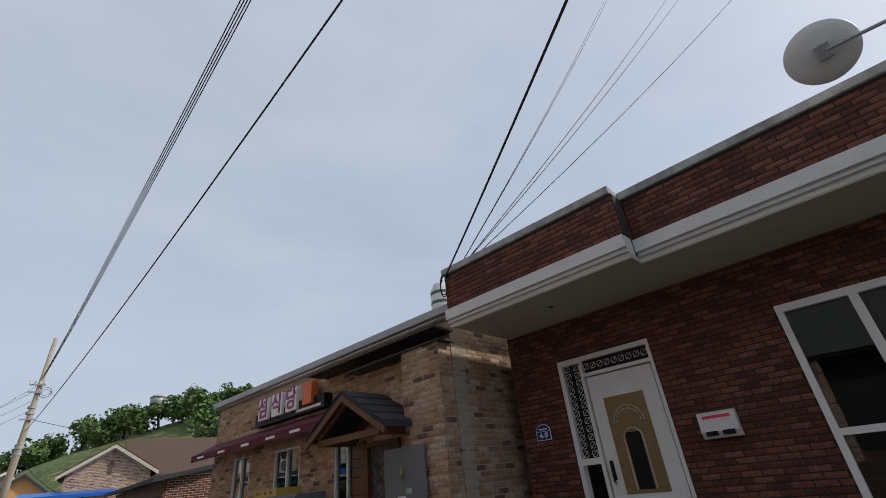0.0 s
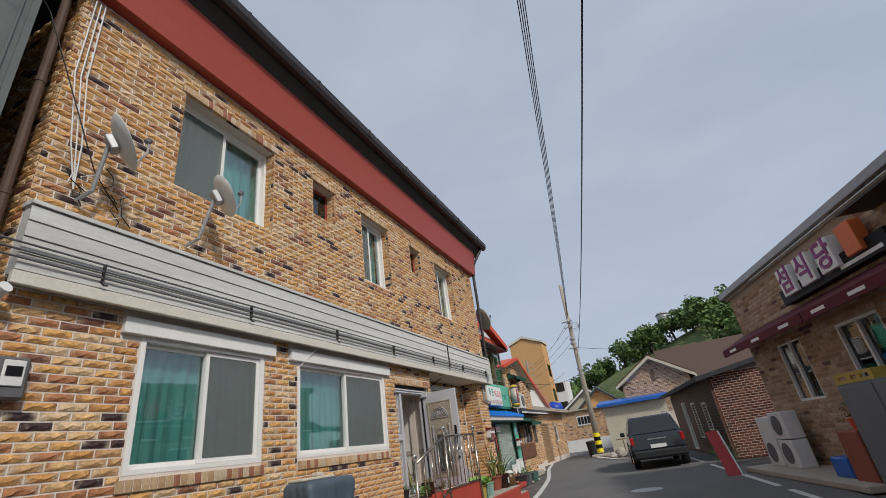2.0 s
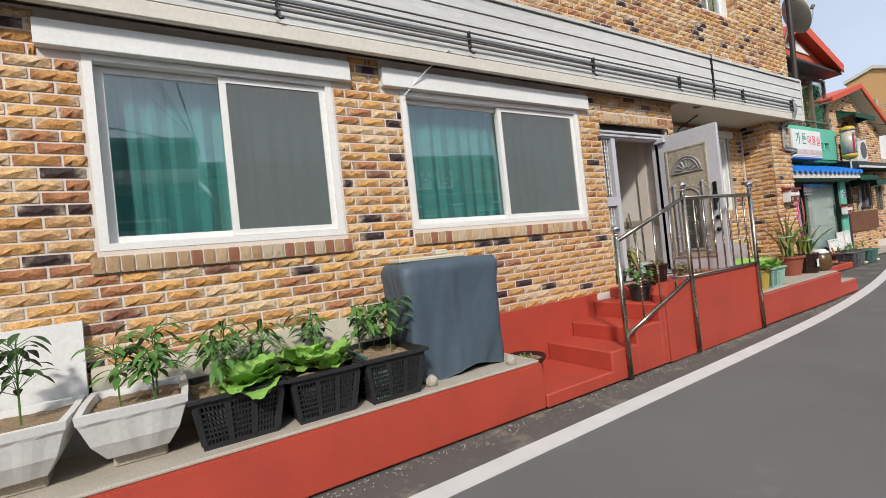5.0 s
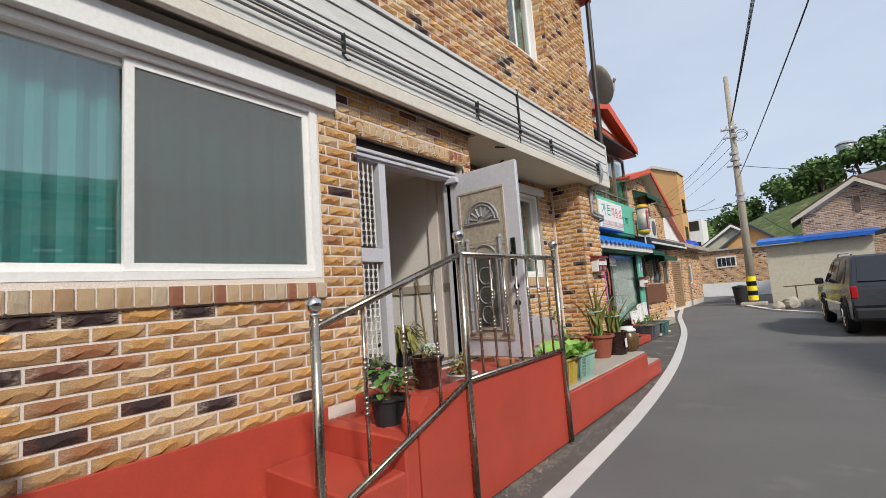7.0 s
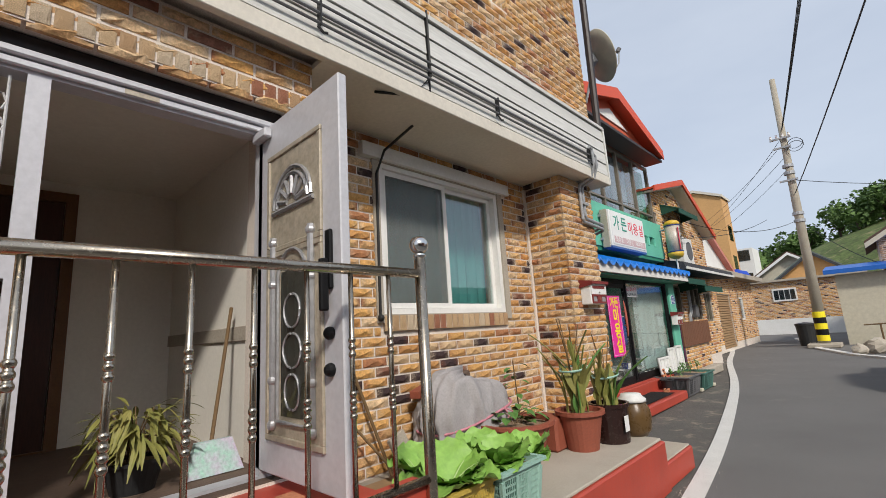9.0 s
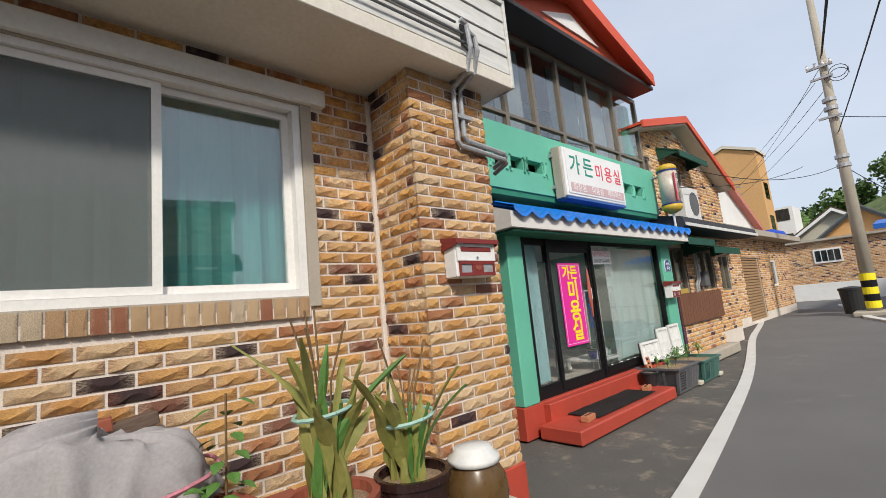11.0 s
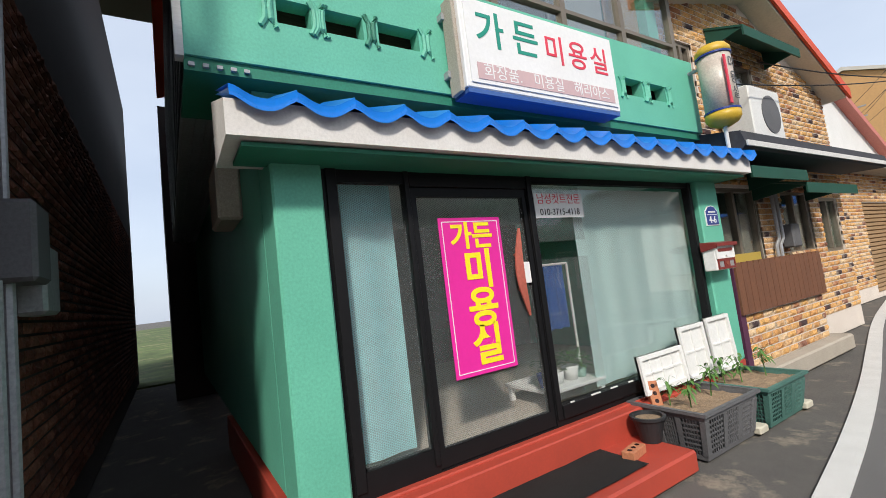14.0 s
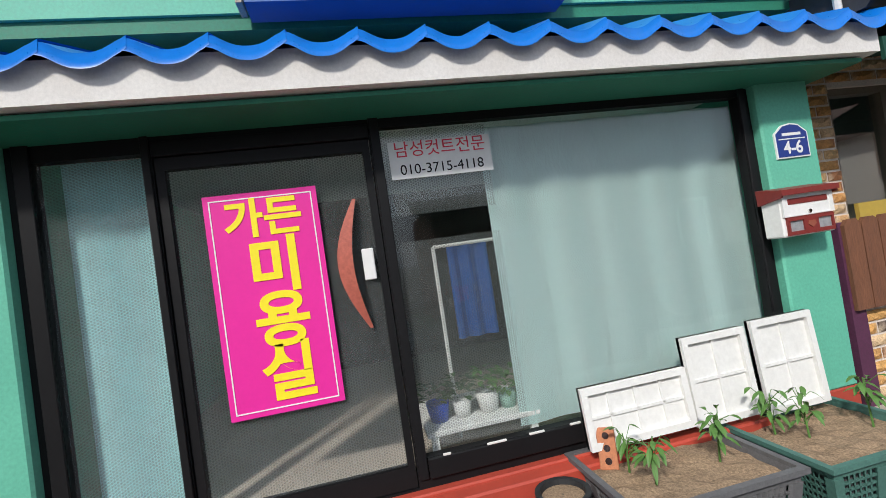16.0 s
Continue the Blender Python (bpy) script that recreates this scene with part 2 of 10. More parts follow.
M_iron = surface("white_wrought_iron", (0.66, 0.66, 0.66), (0.5, 0.5, 0.5), 0.5, grain=30)
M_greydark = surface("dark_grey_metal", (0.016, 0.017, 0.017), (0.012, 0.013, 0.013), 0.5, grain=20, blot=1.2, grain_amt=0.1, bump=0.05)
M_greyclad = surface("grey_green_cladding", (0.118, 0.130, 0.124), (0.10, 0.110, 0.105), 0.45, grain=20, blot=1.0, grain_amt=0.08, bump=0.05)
M_deck = surface("weathered_deck_wood", (0.155, 0.105, 0.078), (0.10, 0.068, 0.05), 0.75, grain=30, blot=3, grain_amt=0.45, bump=0.4, stretch=(6, 0.5, 6))
M_deck_face = surface("brown_stained_deck_face", (0.105, 0.062, 0.042), (0.07, 0.042, 0.03), 0.7, grain=30, blot=3, grain_amt=0.45, bump=0.4, stretch=(6, 0.5, 6))
M_gatewood = surface("red_brown_fence_wood", (0.20, 0.085, 0.045), (0.13, 0.058, 0.035), 0.65, grain=30, blot=2, grain_amt=0.35, bump=0.3, stretch=(4, 4, 0.5))
M_doorwood = surface("dark_red_wood_door", (0.060, 0.022, 0.016), (0.042, 0.016, 0.012), 0.42, grain=30, grain_amt=0.3, bump=0.15, stretch=(4, 4, 0.5))
M_teal_curtain = surface("teal_curtain", (0.22, 0.62, 0.59), (0.15, 0.52, 0.50), 0.85, grain=60, blot=3, grain_amt=0.15, stretch=(1, 3, 0.3))
M_pale_curtain = surface("pale_curtain", (0.60, 0.68, 0.66), (0.50, 0.58, 0.57), 0.85, grain=60, grain_amt=0.1)
# indoor darkness put into the colour, for room walls and sheets behind glass
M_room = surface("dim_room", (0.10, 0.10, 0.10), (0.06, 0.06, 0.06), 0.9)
M_glass = glass_mat("window_glass", (0.94, 0.985, 0.975), 2.15)
M_clear = glass_mat("clear_glass", (0.985, 0.995, 0.99), 1.5)
M_darkglass = glass_mat("dark_glass", (0.45, 0.48, 0.50), 1.9)
M_screen = see_through("insect_screen", (0.19, 0.205, 0.20), 0.44)
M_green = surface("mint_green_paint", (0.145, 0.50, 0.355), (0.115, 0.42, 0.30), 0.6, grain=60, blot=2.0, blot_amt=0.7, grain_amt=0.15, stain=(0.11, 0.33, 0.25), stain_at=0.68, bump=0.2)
# green of the bottle crate; on the salon, mint with shade in the colour
M_greendeep = surface("deep_green_and_mint_shade", (0.030, 0.22, 0.135), (0.022, 0.16, 0.10), 0.6, grain=60, grain_amt=0.2)
M_bluetile = surface("blue_glazed_tile", (0.008, 0.17, 0.62), (0.008, 0.13, 0.50), 0.33, grain=40, blot=5, grain_amt=0.12, bump=0.05)
M_orange = surface("orange_roof_metal", (0.66, 0.085, 0.03), (0.58, 0.075, 0.03), 0.5, grain=30, blot=1.0, grain_amt=0.12, bump=0.05)
M_tarp = surface("slate_blue_vinyl", (0.075, 0.105, 0.135), (0.060, 0.085, 0.11), 0.5, grain=25, blot=3, grain_amt=0.12, bump=0.12)
M_greytarp = surface("grey_cloth", (0.36, 0.34, 0.34), (0.28, 0.265, 0.265), 0.9, grain=60, blot=3, grain_amt=0.15)
M_blackplastic = surface("black_plastic", (0.022, 0.023, 0.025), (0.03, 0.03, 0.032), 0.55, grain=60, grain_amt=0.3, bump=0.1, stain=(0.06, 0.055, 0.05), stain_at=0.66)
M_greyplastic = surface("grey_plastic", (0.13, 0.13, 0.135), (0.10, 0.10, 0.105), 0.6, grain=60, grain_amt=0.25, bump=0.1, stain=(0.2, 0.18, 0.15), stain_at=0.66)
M_greenplastic = surface("dull_green_plastic", (0.075, 0.18, 0.15), (0.06, 0.14, 0.12), 0.6, grain=60, grain_amt=0.25, stain=(0.2, 0.19, 0.15), stain_at=0.66)
M_whiteplastic = surface("white_plastic", (0.72, 0.72, 0.70), (0.62, 0.61, 0.57), 0.5, grain=40, grain_amt=0.1, bump=0.05, stain=(0.5, 0.46, 0.38), stain_at=0.68)
M_soil = surface("dry_soil", (0.34, 0.24, 0.15), (0.21, 0.14, 0.085), 0.98, grain=90, blot=12, grain_amt=0.55, bump=1.0)
M_terracotta = surface("terracotta", (0.30, 0.085, 0.05), (0.23, 0.065, 0.04), 0.6, grain=60, grain_amt=0.15)
M_mailred = surface("mailbox_red", (0.22, 0.03, 0.025), (0.17, 0.025, 0.02), 0.45, grain=40, grain_amt=0.15)
M_blue = surface("sign_blue", (0.02, 0.045, 0.24), (0.02, 0.04, 0.2), 0.4, grain=30, grain_amt=0.05, bump=0)
M_pink = surface("magenta_print", (0.76, 0.025, 0.33), (0.72, 0.022, 0.30), 0.45, grain=30, grain_amt=0.04, bump=0)
M_yellow = surface("yellow_print", (0.88, 0.74, 0.02), (0.85, 0.7, 0.02), 0.5, grain=30, grain_amt=0.04, bump=0)
M_signwhite = surface("sign_white", (0.80, 0.80, 0.79), (0.74, 0.73, 0.71), 0.4, grain=30, grain_amt=0.05, bump=0)
M_signgreen = surface("sign_green_letter", (0.02, 0.28, 0.20), (0.02, 0.25, 0.18), 0.5, grain=30, grain_amt=0.05, bump=0)
M_signred = surface("sign_red_letter", (0.72, 0.05, 0.09), (0.68, 0.05, 0.08), 0.5, grain=30, grain_amt=0.05, bump=0)
M_signpale = surface("faded_pink_band", (0.60, 0.42, 0.42), (0.52, 0.36, 0.37), 0.5, grain=30, grain_amt=0.05, bump=0)
M_signblue = surface("sign_underside_blue", (0.055, 0.13, 0.36), (0.05, 0.11, 0.3), 0.5, grain=30, grain_amt=0.1)
M_leaf = surface("leaf", (0.095, 0.21, 0.045), (0.065, 0.15, 0.03), 0.55, grain=30, blot=8, grain_amt=0.2, bump=0.1)
M_leaf_bright = surface("bright_lettuce_leaf", (0.26, 0.46, 0.09), (0.16, 0.34, 0.055), 0.5, grain=30, blot=10, grain_amt=0.2, bump=0.25)
M_leaf_pale = surface("pale_leaf_rib", (0.42, 0.55, 0.24), (0.36, 0.48, 0.20), 0.5)
M_leaf_dark = surface("dark_leaf", (0.045, 0.095, 0.025), (0.03, 0.07, 0.02), 0.6, grain=30, blot=8, grain_amt=0.25)
M_cactus = surface("cactus_green", (0.20, 0.21, 0.05), (0.34, 0.27, 0.09), 0.6, grain=20, blot=6, grain_amt=0.2)
M_stem = surface("dry_stem", (0.18, 0.11, 0.05), (0.12, 0.08, 0.04), 0.8)
M_grass = surface("hill_grass", (0.13, 0.175, 0.050), (0.075, 0.105, 0.032), 0.95, grain=1.4, blot=0.11, blot_amt=1.0, grain_amt=0.6, bump=0, stain=(0.22, 0.20, 0.10), stain_at=0.54)
M_bark = surface("bark", (0.09, 0.065, 0.045), (0.06, 0.045, 0.03), 0.9, grain=20)
M_tree = surface("tree_leaf", (0.13, 0.22, 0.055), (0.065, 0.12, 0.032), 0.7, grain=1.2, blot=0.35, blot_amt=0.9, grain_amt=0.4, bump=0)
M_tree_light = surface("light_tree_leaf", (0.19, 0.34, 0.06), (0.12, 0.23, 0.04), 0.7, grain=1.2, blot=0.35, blot_amt=0.9, grain_amt=0.4, bump=0)
M_polecon = surface("pole_concrete", (0.40, 0.36, 0.29), (0.30, 0.27, 0.21), 0.9, grain=40, blot=2, grain_amt=0.2)
M_apricot = surface("apricot_wall", (0.62, 0.36, 0.15), (0.55, 0.32, 0.14), 0.85, grain=6, blot=0.6, grain_amt=0.1, bump=0)
M_creamwall = surface("cream_wall", (0.58, 0.54, 0.43), (0.5, 0.46, 0.36), 0.9, grain=8, blot=0.7, blot_amt=0.8, grain_amt=0.12, bump=0.1)
M_roofbrown = surface("brown_shingle", (0.115, 0.072, 0.055), (0.09, 0.055, 0.042), 0.9, grain=14, blot=1.5, grain_amt=0.4, stretch=(1, 1, 5))
M_roofdark = surface("dark_shingle", (0.05, 0.052, 0.06), (0.04, 0.04, 0.045), 0.85, grain=14, grain_amt=0.4)
M_roofgreen = surface("green_grey_roof", (0.14, 0.175, 0.16), (0.12, 0.15, 0.14), 0.7, grain=8)
M_bluemetal = surface("blue_roof_edge", (0.02, 0.13, 0.50), (0.02, 0.11, 0.42), 0.45, grain=20, grain_amt=0.1)
M_bluetank = surface("blue_tank", (0.015, 0.06, 0.42), (0.012, 0.05, 0.35), 0.4, grain=20, grain_amt=0.1)
M_burgundy = surface("burgundy_awning_cloth", (0.115, 0.012, 0.025), (0.09, 0.01, 0.02), 0.8, grain=40, grain_amt=0.15)
M_awngreen = surface("dark_green_awning", (0.012, 0.075, 0.05), (0.01, 0.06, 0.04), 0.7, grain=30, grain_amt=0.15)
M_carpaint = surface("black_car_paint", (0.012, 0.013, 0.017), (0.010, 0.011, 0.014), 0.14, 0.0, grain=20, grain_amt=0.05, bump=0, spec=0.8)
M_tyre = surface("tyre_rubber", (0.018, 0.018, 0.018), (0.025, 0.024, 0.023), 0.85)
M_tail = surface("red_tail_lamp", (0.42, 0.012, 0.015), (0.36, 0.01, 0.012), 0.2, grain=20, grain_amt=0.1, bump=0)
M_porchwood = surface("oiled_porch_wood", (0.16, 0.075, 0.03), (0.115, 0.05, 0.022), 0.55, grain=30, blot=2, grain_amt=0.35, stretch=(1, 4, 4))
M_cabinet = surface("grey_painted_steel", (0.15, 0.165, 0.18), (0.13, 0.14, 0.155), 0.45, grain=20, blot=1.5, grain_amt=0.1, bump=0.05)
M_card = surface("cardboard", (0.36, 0.23, 0.12), (0.30, 0.19, 0.10), 0.9, grain=40, grain_amt=0.12)
M_rubber = surface("rubber_mat", (0.05, 0.048, 0.046), (0.035, 0.034, 0.033), 0.9, grain=120, grain_amt=0.4, bump=0.6)
M_redbrickunit = surface("new_clay_brick", (0.50, 0.20, 0.10), (0.42, 0.16, 0.08), 0.85, grain=60)
M_jar = surface("brown_glazed_jar", (0.12, 0.07, 0.025), (0.09, 0.05, 0.02), 0.3, grain=20, blot=5, grain_amt=0.2)
M_darkpot = surface("dark_glazed_pot", (0.03, 0.014, 0.012), (0.022, 0.012, 0.011), 0.25, grain=20, grain_amt=0.1)
M_yellowbasket = surface("yellow_plastic", (0.50, 0.36, 0.07), (0.44, 0.31, 0.06), 0.5, grain=30, grain_amt=0.1)
M_mintbasket = surface("mint_plastic", (0.30, 0.48, 0.40), (0.26, 0.42, 0.36), 0.5, grain=30, grain_amt=0.1)
M_cable = surface("black_cable", (0.02, 0.02, 0.02), (0.015, 0.015, 0.015), 0.6, bump=0)
M_purple = surface("purple_paint", (0.10, 0.03, 0.07), (0.08, 0.025, 0.06), 0.6)


# ---- building tools ----
def adopt(ob, parent):
    """Makes ob a part of parent; ob keeps its place in the world."""
    ob.parent = parent
    if parent.type == "EMPTY":
        ob.matrix_parent_inverse = Matrix.Translation(-Vector(parent.location))


def part(name, bm, material, parent=None, label="", smooth=False):
    """Links a bmesh as one mesh object under a thing or a part."""
    me = bpy.data.meshes.new(name)
    bm.to_mesh(me)
    bm.free()
    if smooth:
        for p in me.polygons:
            p.use_smooth = True
    if material:
        me.materials.append(material)
    ob = new(name, me)
    if parent:
        adopt(ob, parent)
    if label:
        ob["label"] = label
    return ob


def thing(name, label, category, group="", kind="", at=(0, 0, 0)):
    ob = new(name)
    ob.location = at
    ob.empty_display_size = 0.1
    return tagged(ob, label, category, group, kind)


def BM():
    return bmesh.new()


def box(bm, x0, x1, y0, y1, z0, z1, bevel=0.0):
    vs = [bm.verts.new(p) for p in ((x0, y0, z0), (x1, y0, z0), (x1, y1, z0), (x0, y1, z0), (x0, y0, z1), (x1, y0, z1), (x1, y1, z1), (x0, y1, z1))]
    fs = [bm.faces.new([vs[i] for i in q]) for q in ((0, 3, 2, 1), (4, 5, 6, 7), (0, 1, 5, 4), (1, 2, 6, 5), (2, 3, 7, 6), (3, 0, 4, 7))]
    if bevel:
        es = {e for f in fs for e in f.edges}
        bmesh.ops.bevel(bm, geom=list(es), offset=bevel, segments=1, affect="EDGES")
    return bm


def solid(bm, ring_a, ring_b):
    """A closed prism between two rings of points."""
    a = [bm.verts.new(p) for p in ring_a]
    b = [bm.verts.new(p) for p in ring_b]
    n = len(a)
    bm.faces.new(a[::-1])
    bm.faces.new(b)
    for i in range(n):
        j = (i + 1) % n
        bm.faces.new((a[i], a[j], b[j], b[i]))
    return bm


def extrude_y(bm, profile, y0, y1):
    """profile: (x, z) points, swept along y."""
    return solid(bm, [(x, y0, z) for x, z in profile], [(x, y1, z) for x, z in profile])


def extrude_x(bm, profile, x0, x1):
    return solid(bm, [(x0, y, z) for y, z in profile], [(x1, y, z) for y, z in profile])


def extrude_z(bm, profile, z0, z1):
    return solid(bm, [(x, y, z0) for x, y in profile], [(x, y, z1) for x, y in profile])


def tube(bm, pts, r, n=8, r_end=None):
    """A round bar or cable through the points."""
    pts = [Vector(p) for p in pts]
    rings = []
    for i, p in enumerate(pts):
        d = (pts[min(i + 1, len(pts) - 1)] - pts[max(i - 1, 0)]).normalized()
        u = d.orthogonal() if abs(d.z) > 0.95 else d.cross(Vector((0, 0, 1)))
        u.normalize()
        v = d.cross(u)
        if abs(d.z) > 0.95:
            u = Vector((1, 0, 0)) - d * d.x
            u.normalize()
            v = d.cross(u)
        rr = r if r_end is None else r + (r_end - r) * i / (len(pts) - 1)
        rings.append([bm.verts.new(p + (u * math.cos(2 * math.pi * k / n) + v * math.sin(2 * math.pi * k / n)) * rr) for k in range(n)])
    for a, b in zip(rings, rings[1:]):
        for k in range(n):
            bm.faces.new((a[k], a[(k + 1) % n], b[(k + 1) % n], b[k]))
    bm.faces.new(rings[0][::-1])
    bm.faces.new(rings[-1])
    return bm


def lathe(bm, profile, at=(0, 0, 0), n=20, closed=True):
    """profile: (radius, z) from the bottom up, turned about z."""
    rings = []
    for r, z in profile:
        rings.append([bm.verts.new((at[0] + r * math.cos(2 * math.pi * k / n), at[1] + r * math.sin(2 * math.pi * k / n), at[2] + z)) for k in range(n)])
    for a, b in zip(rings, rings[1:]):
        for k in range(n):
            bm.faces.new((a[k], a[(k + 1) % n], b[(k + 1) % n], b[k]))
    if closed:
        bm.faces.new(rings[0][::-1])
        bm.faces.new(rings[-1])
    return bm


def ball(bm, c, r, n=12):
    return lathe(bm, [(max(0.001, r * math.sin(math.pi * i / 8)), -r * math.cos(math.pi * i / 8)) for i in range(9)], c, n)


def moved(bm, m):
    bmesh.ops.transform(bm, matrix=m, verts=bm.verts)
    return bm


def panel_x(bm, xa, xb, y0, y1, z0, z1, holes=()):
    """A wall that runs along y from xa to xb thick, with rectangular openings (y0, y1, z0, z1) through it."""
    ys = sorted({y0, y1, *[v for h in holes for v in h[:2] if y0 < v < y1]})
    zs = sorted({z0, z1, *[v for h in holes for v in h[2:] if z0 < v < z1]})
    for a, b in zip(ys, ys[1:]):
        run = None
        for c, d in zip(zs, zs[1:]):
            ym, zm = (a + b) / 2, (c + d) / 2
            if any(h[0] < ym < h[1] and h[2] < zm < h[3] for h in holes):
                if run:
                    box(bm, xa, xb, a, b, *run)
                run = None
            else:
                run = (run[0], d) if run else (c, d)
        if run:
            box(bm, xa, xb, a, b, *run)
    return bm


# ---- bricks ----
BRICK_L, BRICK_H, JOINT = 0.232, 0.0640, 0.0165


def brick_shape(seed, rough=1.0):
    """Split-faced brick, 1 long (scaled later) and 1 high, its face towards +x; returns vertices, faces, uv per vertex."""
    rnd = random.Random(seed)
    cols, vs, fs, uv = 6, [], [], []
    phase, turns = rnd.uniform(0, 6.28), rnd.uniform(1.5, 2.5)
    for j in range(3):
        for i in range(cols):
            edge = i in (0, cols - 1) or j in (0, 2)
            x = 0.006 if edge else 0.010 + rough * rnd.uniform(0.004, 0.017)
            z = j / 2 if j != 1 else 0.45 + rough * (0.24 * math.sin(phase + turns * i) + rnd.uniform(-0.06, 0.08))
            y = i / (cols - 1)
            vs.append((x, y, z))
            uv.append((y, z))
    for j in range(2):
        for i in range(cols - 1):
            a = j * cols + i
            fs.append((a, a + 1, a + cols + 1, a + cols))
    rim = [0, 1, 2, 3, 4, 5, 11, 17, 16, 15, 14, 13, 12, 6]
    base = len(vs)
    for k in rim:
        vs.append((-0.02, vs[k][1], vs[k][2]))
        uv.append(uv[k])
    for k in range(len(rim)):
        l = (k + 1) % len(rim)
        fs.append((rim[l], rim[k], base + k, base + l))
    return vs, fs, uv


SPLIT = [brick_shape(s) for s in range(10)]
PLAIN = [brick_shape(s + 50, 0.12) for s in range(4)]


def brick_spots(u0, u1, z0, z1, holes=(), length=BRICK_L, height=BRICK_H, joint=JOINT, shift=0.0):
    """Running bond over a face: (u, z, length, height) of each brick, cut at the openings."""
    out, row, z = [], 0, z0
    pitch = length + joint
    while z + height * 0.6 < z1:
        h = min(height, z1 - z - 0.003)
        zm = z + h / 2
        spans = [(u0, u1)]
        for a, b, c, d in holes:
            if c < zm < d:
                nxt = []
                for s, e in spans:
                    if b <= s or a >= e:
                        nxt.append((s, e))
                    else:
                        if a > s:
                            nxt.append((s, a))
                        if b < e:
                            nxt.append((b, e))
                spans = nxt
        for s, e in spans:
            u = math.floor((s - u0) / pitch) * pitch + u0 + (pitch / 2 if row % 2 else 0) - pitch + shift
            while u < e:
                a, b = max(u, s), min(u + length, e)
                if b - a > 0.03:
                    out.append((a, z, b - a, h))
                u += pitch
        z += height + joint
        row += 1
    return out


def joined_bricks(name, parent, material, placed, shapes):
    """All bricks of one far stretch in one mesh. placed: (matrix 3x3 columns origin, along, out) per brick."""
    V, F, U = [], [], []
    rnd = random.Random(len(placed))
    for origin, along, out, ln, h in placed:
        vs, fs, uv = shapes[rnd.randrange(len(shapes))]
        flip = rnd.random() < 0.5
        b = len(V)
        o, a, n = origin, along, out
        for (x, y, z) in vs:
            yy = y * ln
            V.append((o[0] + n[0] * x + a[0] * yy, o[1] + n[1] * x + a[1] * yy, o[2] + z * h))
        for f in fs:
            F.append([b + k for k in f])
            U.extend([(1 - uv[k][0] if flip else uv[k][0], uv[k][1]) for k in f])
    me = bpy.data.meshes.new(name)
    me.from_pydata(V, [], F)
    lay = me.uv_layers.new(name="UVMap")
    lay.data.foreach_set("uv", [c for p in U for c in p])
    me.materials.append(material)
    ob = new(name, me)
    adopt(ob, parent)
    ob["kind"] = "stuff"
    return ob


BRICK_MESHES = {}


def brick_mesh(key, shape, material):
    if key not in BRICK_MESHES:
        vs, fs, uv = shape
        me = bpy.data.meshes.new("brick")
        me.from_pydata(vs, [], fs)
        lay = me.uv_layers.new(name="UVMap")
        lay.data.foreach_set("uv", [c for f in fs for k in f for c in uv[k]])
        me.materials.append(material)
        BRICK_MESHES[key] = me
    return BRICK_MESHES[key]


def brick_objects(parent, placed, shapes, key, material):
    """Near bricks as objects of their own on shared meshes."""
    rnd = random.Random(7)
    for origin, along, out, ln, h in placed:
        i = rnd.randrange(len(shapes))
        me = brick_mesh((key, i), shapes[i], material)
        ob = new("brick", me)
        a, n = Vector(along), Vector(out)
        ob.matrix_world = Matrix(((n.x, a.x * ln, 0, origin[0]), (n.y, a.y * ln, 0, origin[1]), (0, 0, h, origin[2]), (0, 0, 0, 1)))
        adopt(ob, parent)


# ---- leaves ----
def leaf(bm, base, direction, length, width, curl=0.25, fold=0.2, seg=4):
    """One pointed leaf as a folded strip."""
    d = Vector(direction).normalized()
    side = d.cross(Vector((0, 0, 1)))
    if side.length < 0.05:
        side = Vector((1, 0, 0))
    side.normalize()
    up = side.cross(d)
    rows = []
    for i in range(seg + 1):
        f = i / seg
        c = Vector(base) + d * (length * f) - Vector((0, 0, 1)) * (curl * length * f * f)
        w = width * math.sin(math.pi * min(0.97, 0.08 + f * 0.9)) * 0.5
        rows.append([bm.verts.new(c + side * w + up * (fold * w)), bm.verts.new(c), bm.verts.new(c - side * w + up * (fold * w))])
    for a, b in zip(rows, rows[1:]):
        bm.faces.new((a[0], a[1], b[1], b[0]))
        bm.faces.new((a[1], a[2], b[2], b[1]))


def letters(name, text, size, m, material, parent, thick=0.004, label="", spacing=1.0, bold=0.0):
    """Raised lettering in the built-in font, centred on m (x along the line, y up)."""
    cu = bpy.data.curves.new(name, "FONT")
    cu.body, cu.size, cu.extrude, cu.align_x, cu.align_y, cu.space_character = text, size, thick, "CENTER", "CENTER", spacing
    cu.offset = bold * size
    tmp = bpy.data.objects.new("tmp_text", cu)
    scene.collection.objects.link(tmp)
    dg = bpy.context.evaluated_depsgraph_get()
    me = bpy.data.meshes.new_from_object(tmp.evaluated_get(dg))
    bpy.data.objects.remove(tmp)
    me.transform(m)
    me.materials.clear()
    me.materials.append(material)
    ob = new(name, me)
    adopt(ob, parent)
    if label:
        ob["label"] = label
    return ob


def face_px(x, y, z):
    """Pose for writing on a surface that faces +x (reads along +y)."""
    return Matrix(((0, 0, 1, x), (1, 0, 0, y), (0, 1, 0, z), (0, 0, 0, 1)))


def face_nx(x, y, z):
    """Pose for writing on a surface that faces -x (reads along -y)."""
    return Matrix(((0, 0, -1, x), (-1, 0, 0, y), (0, 1, 0, z), (0, 0, 0, 1)))


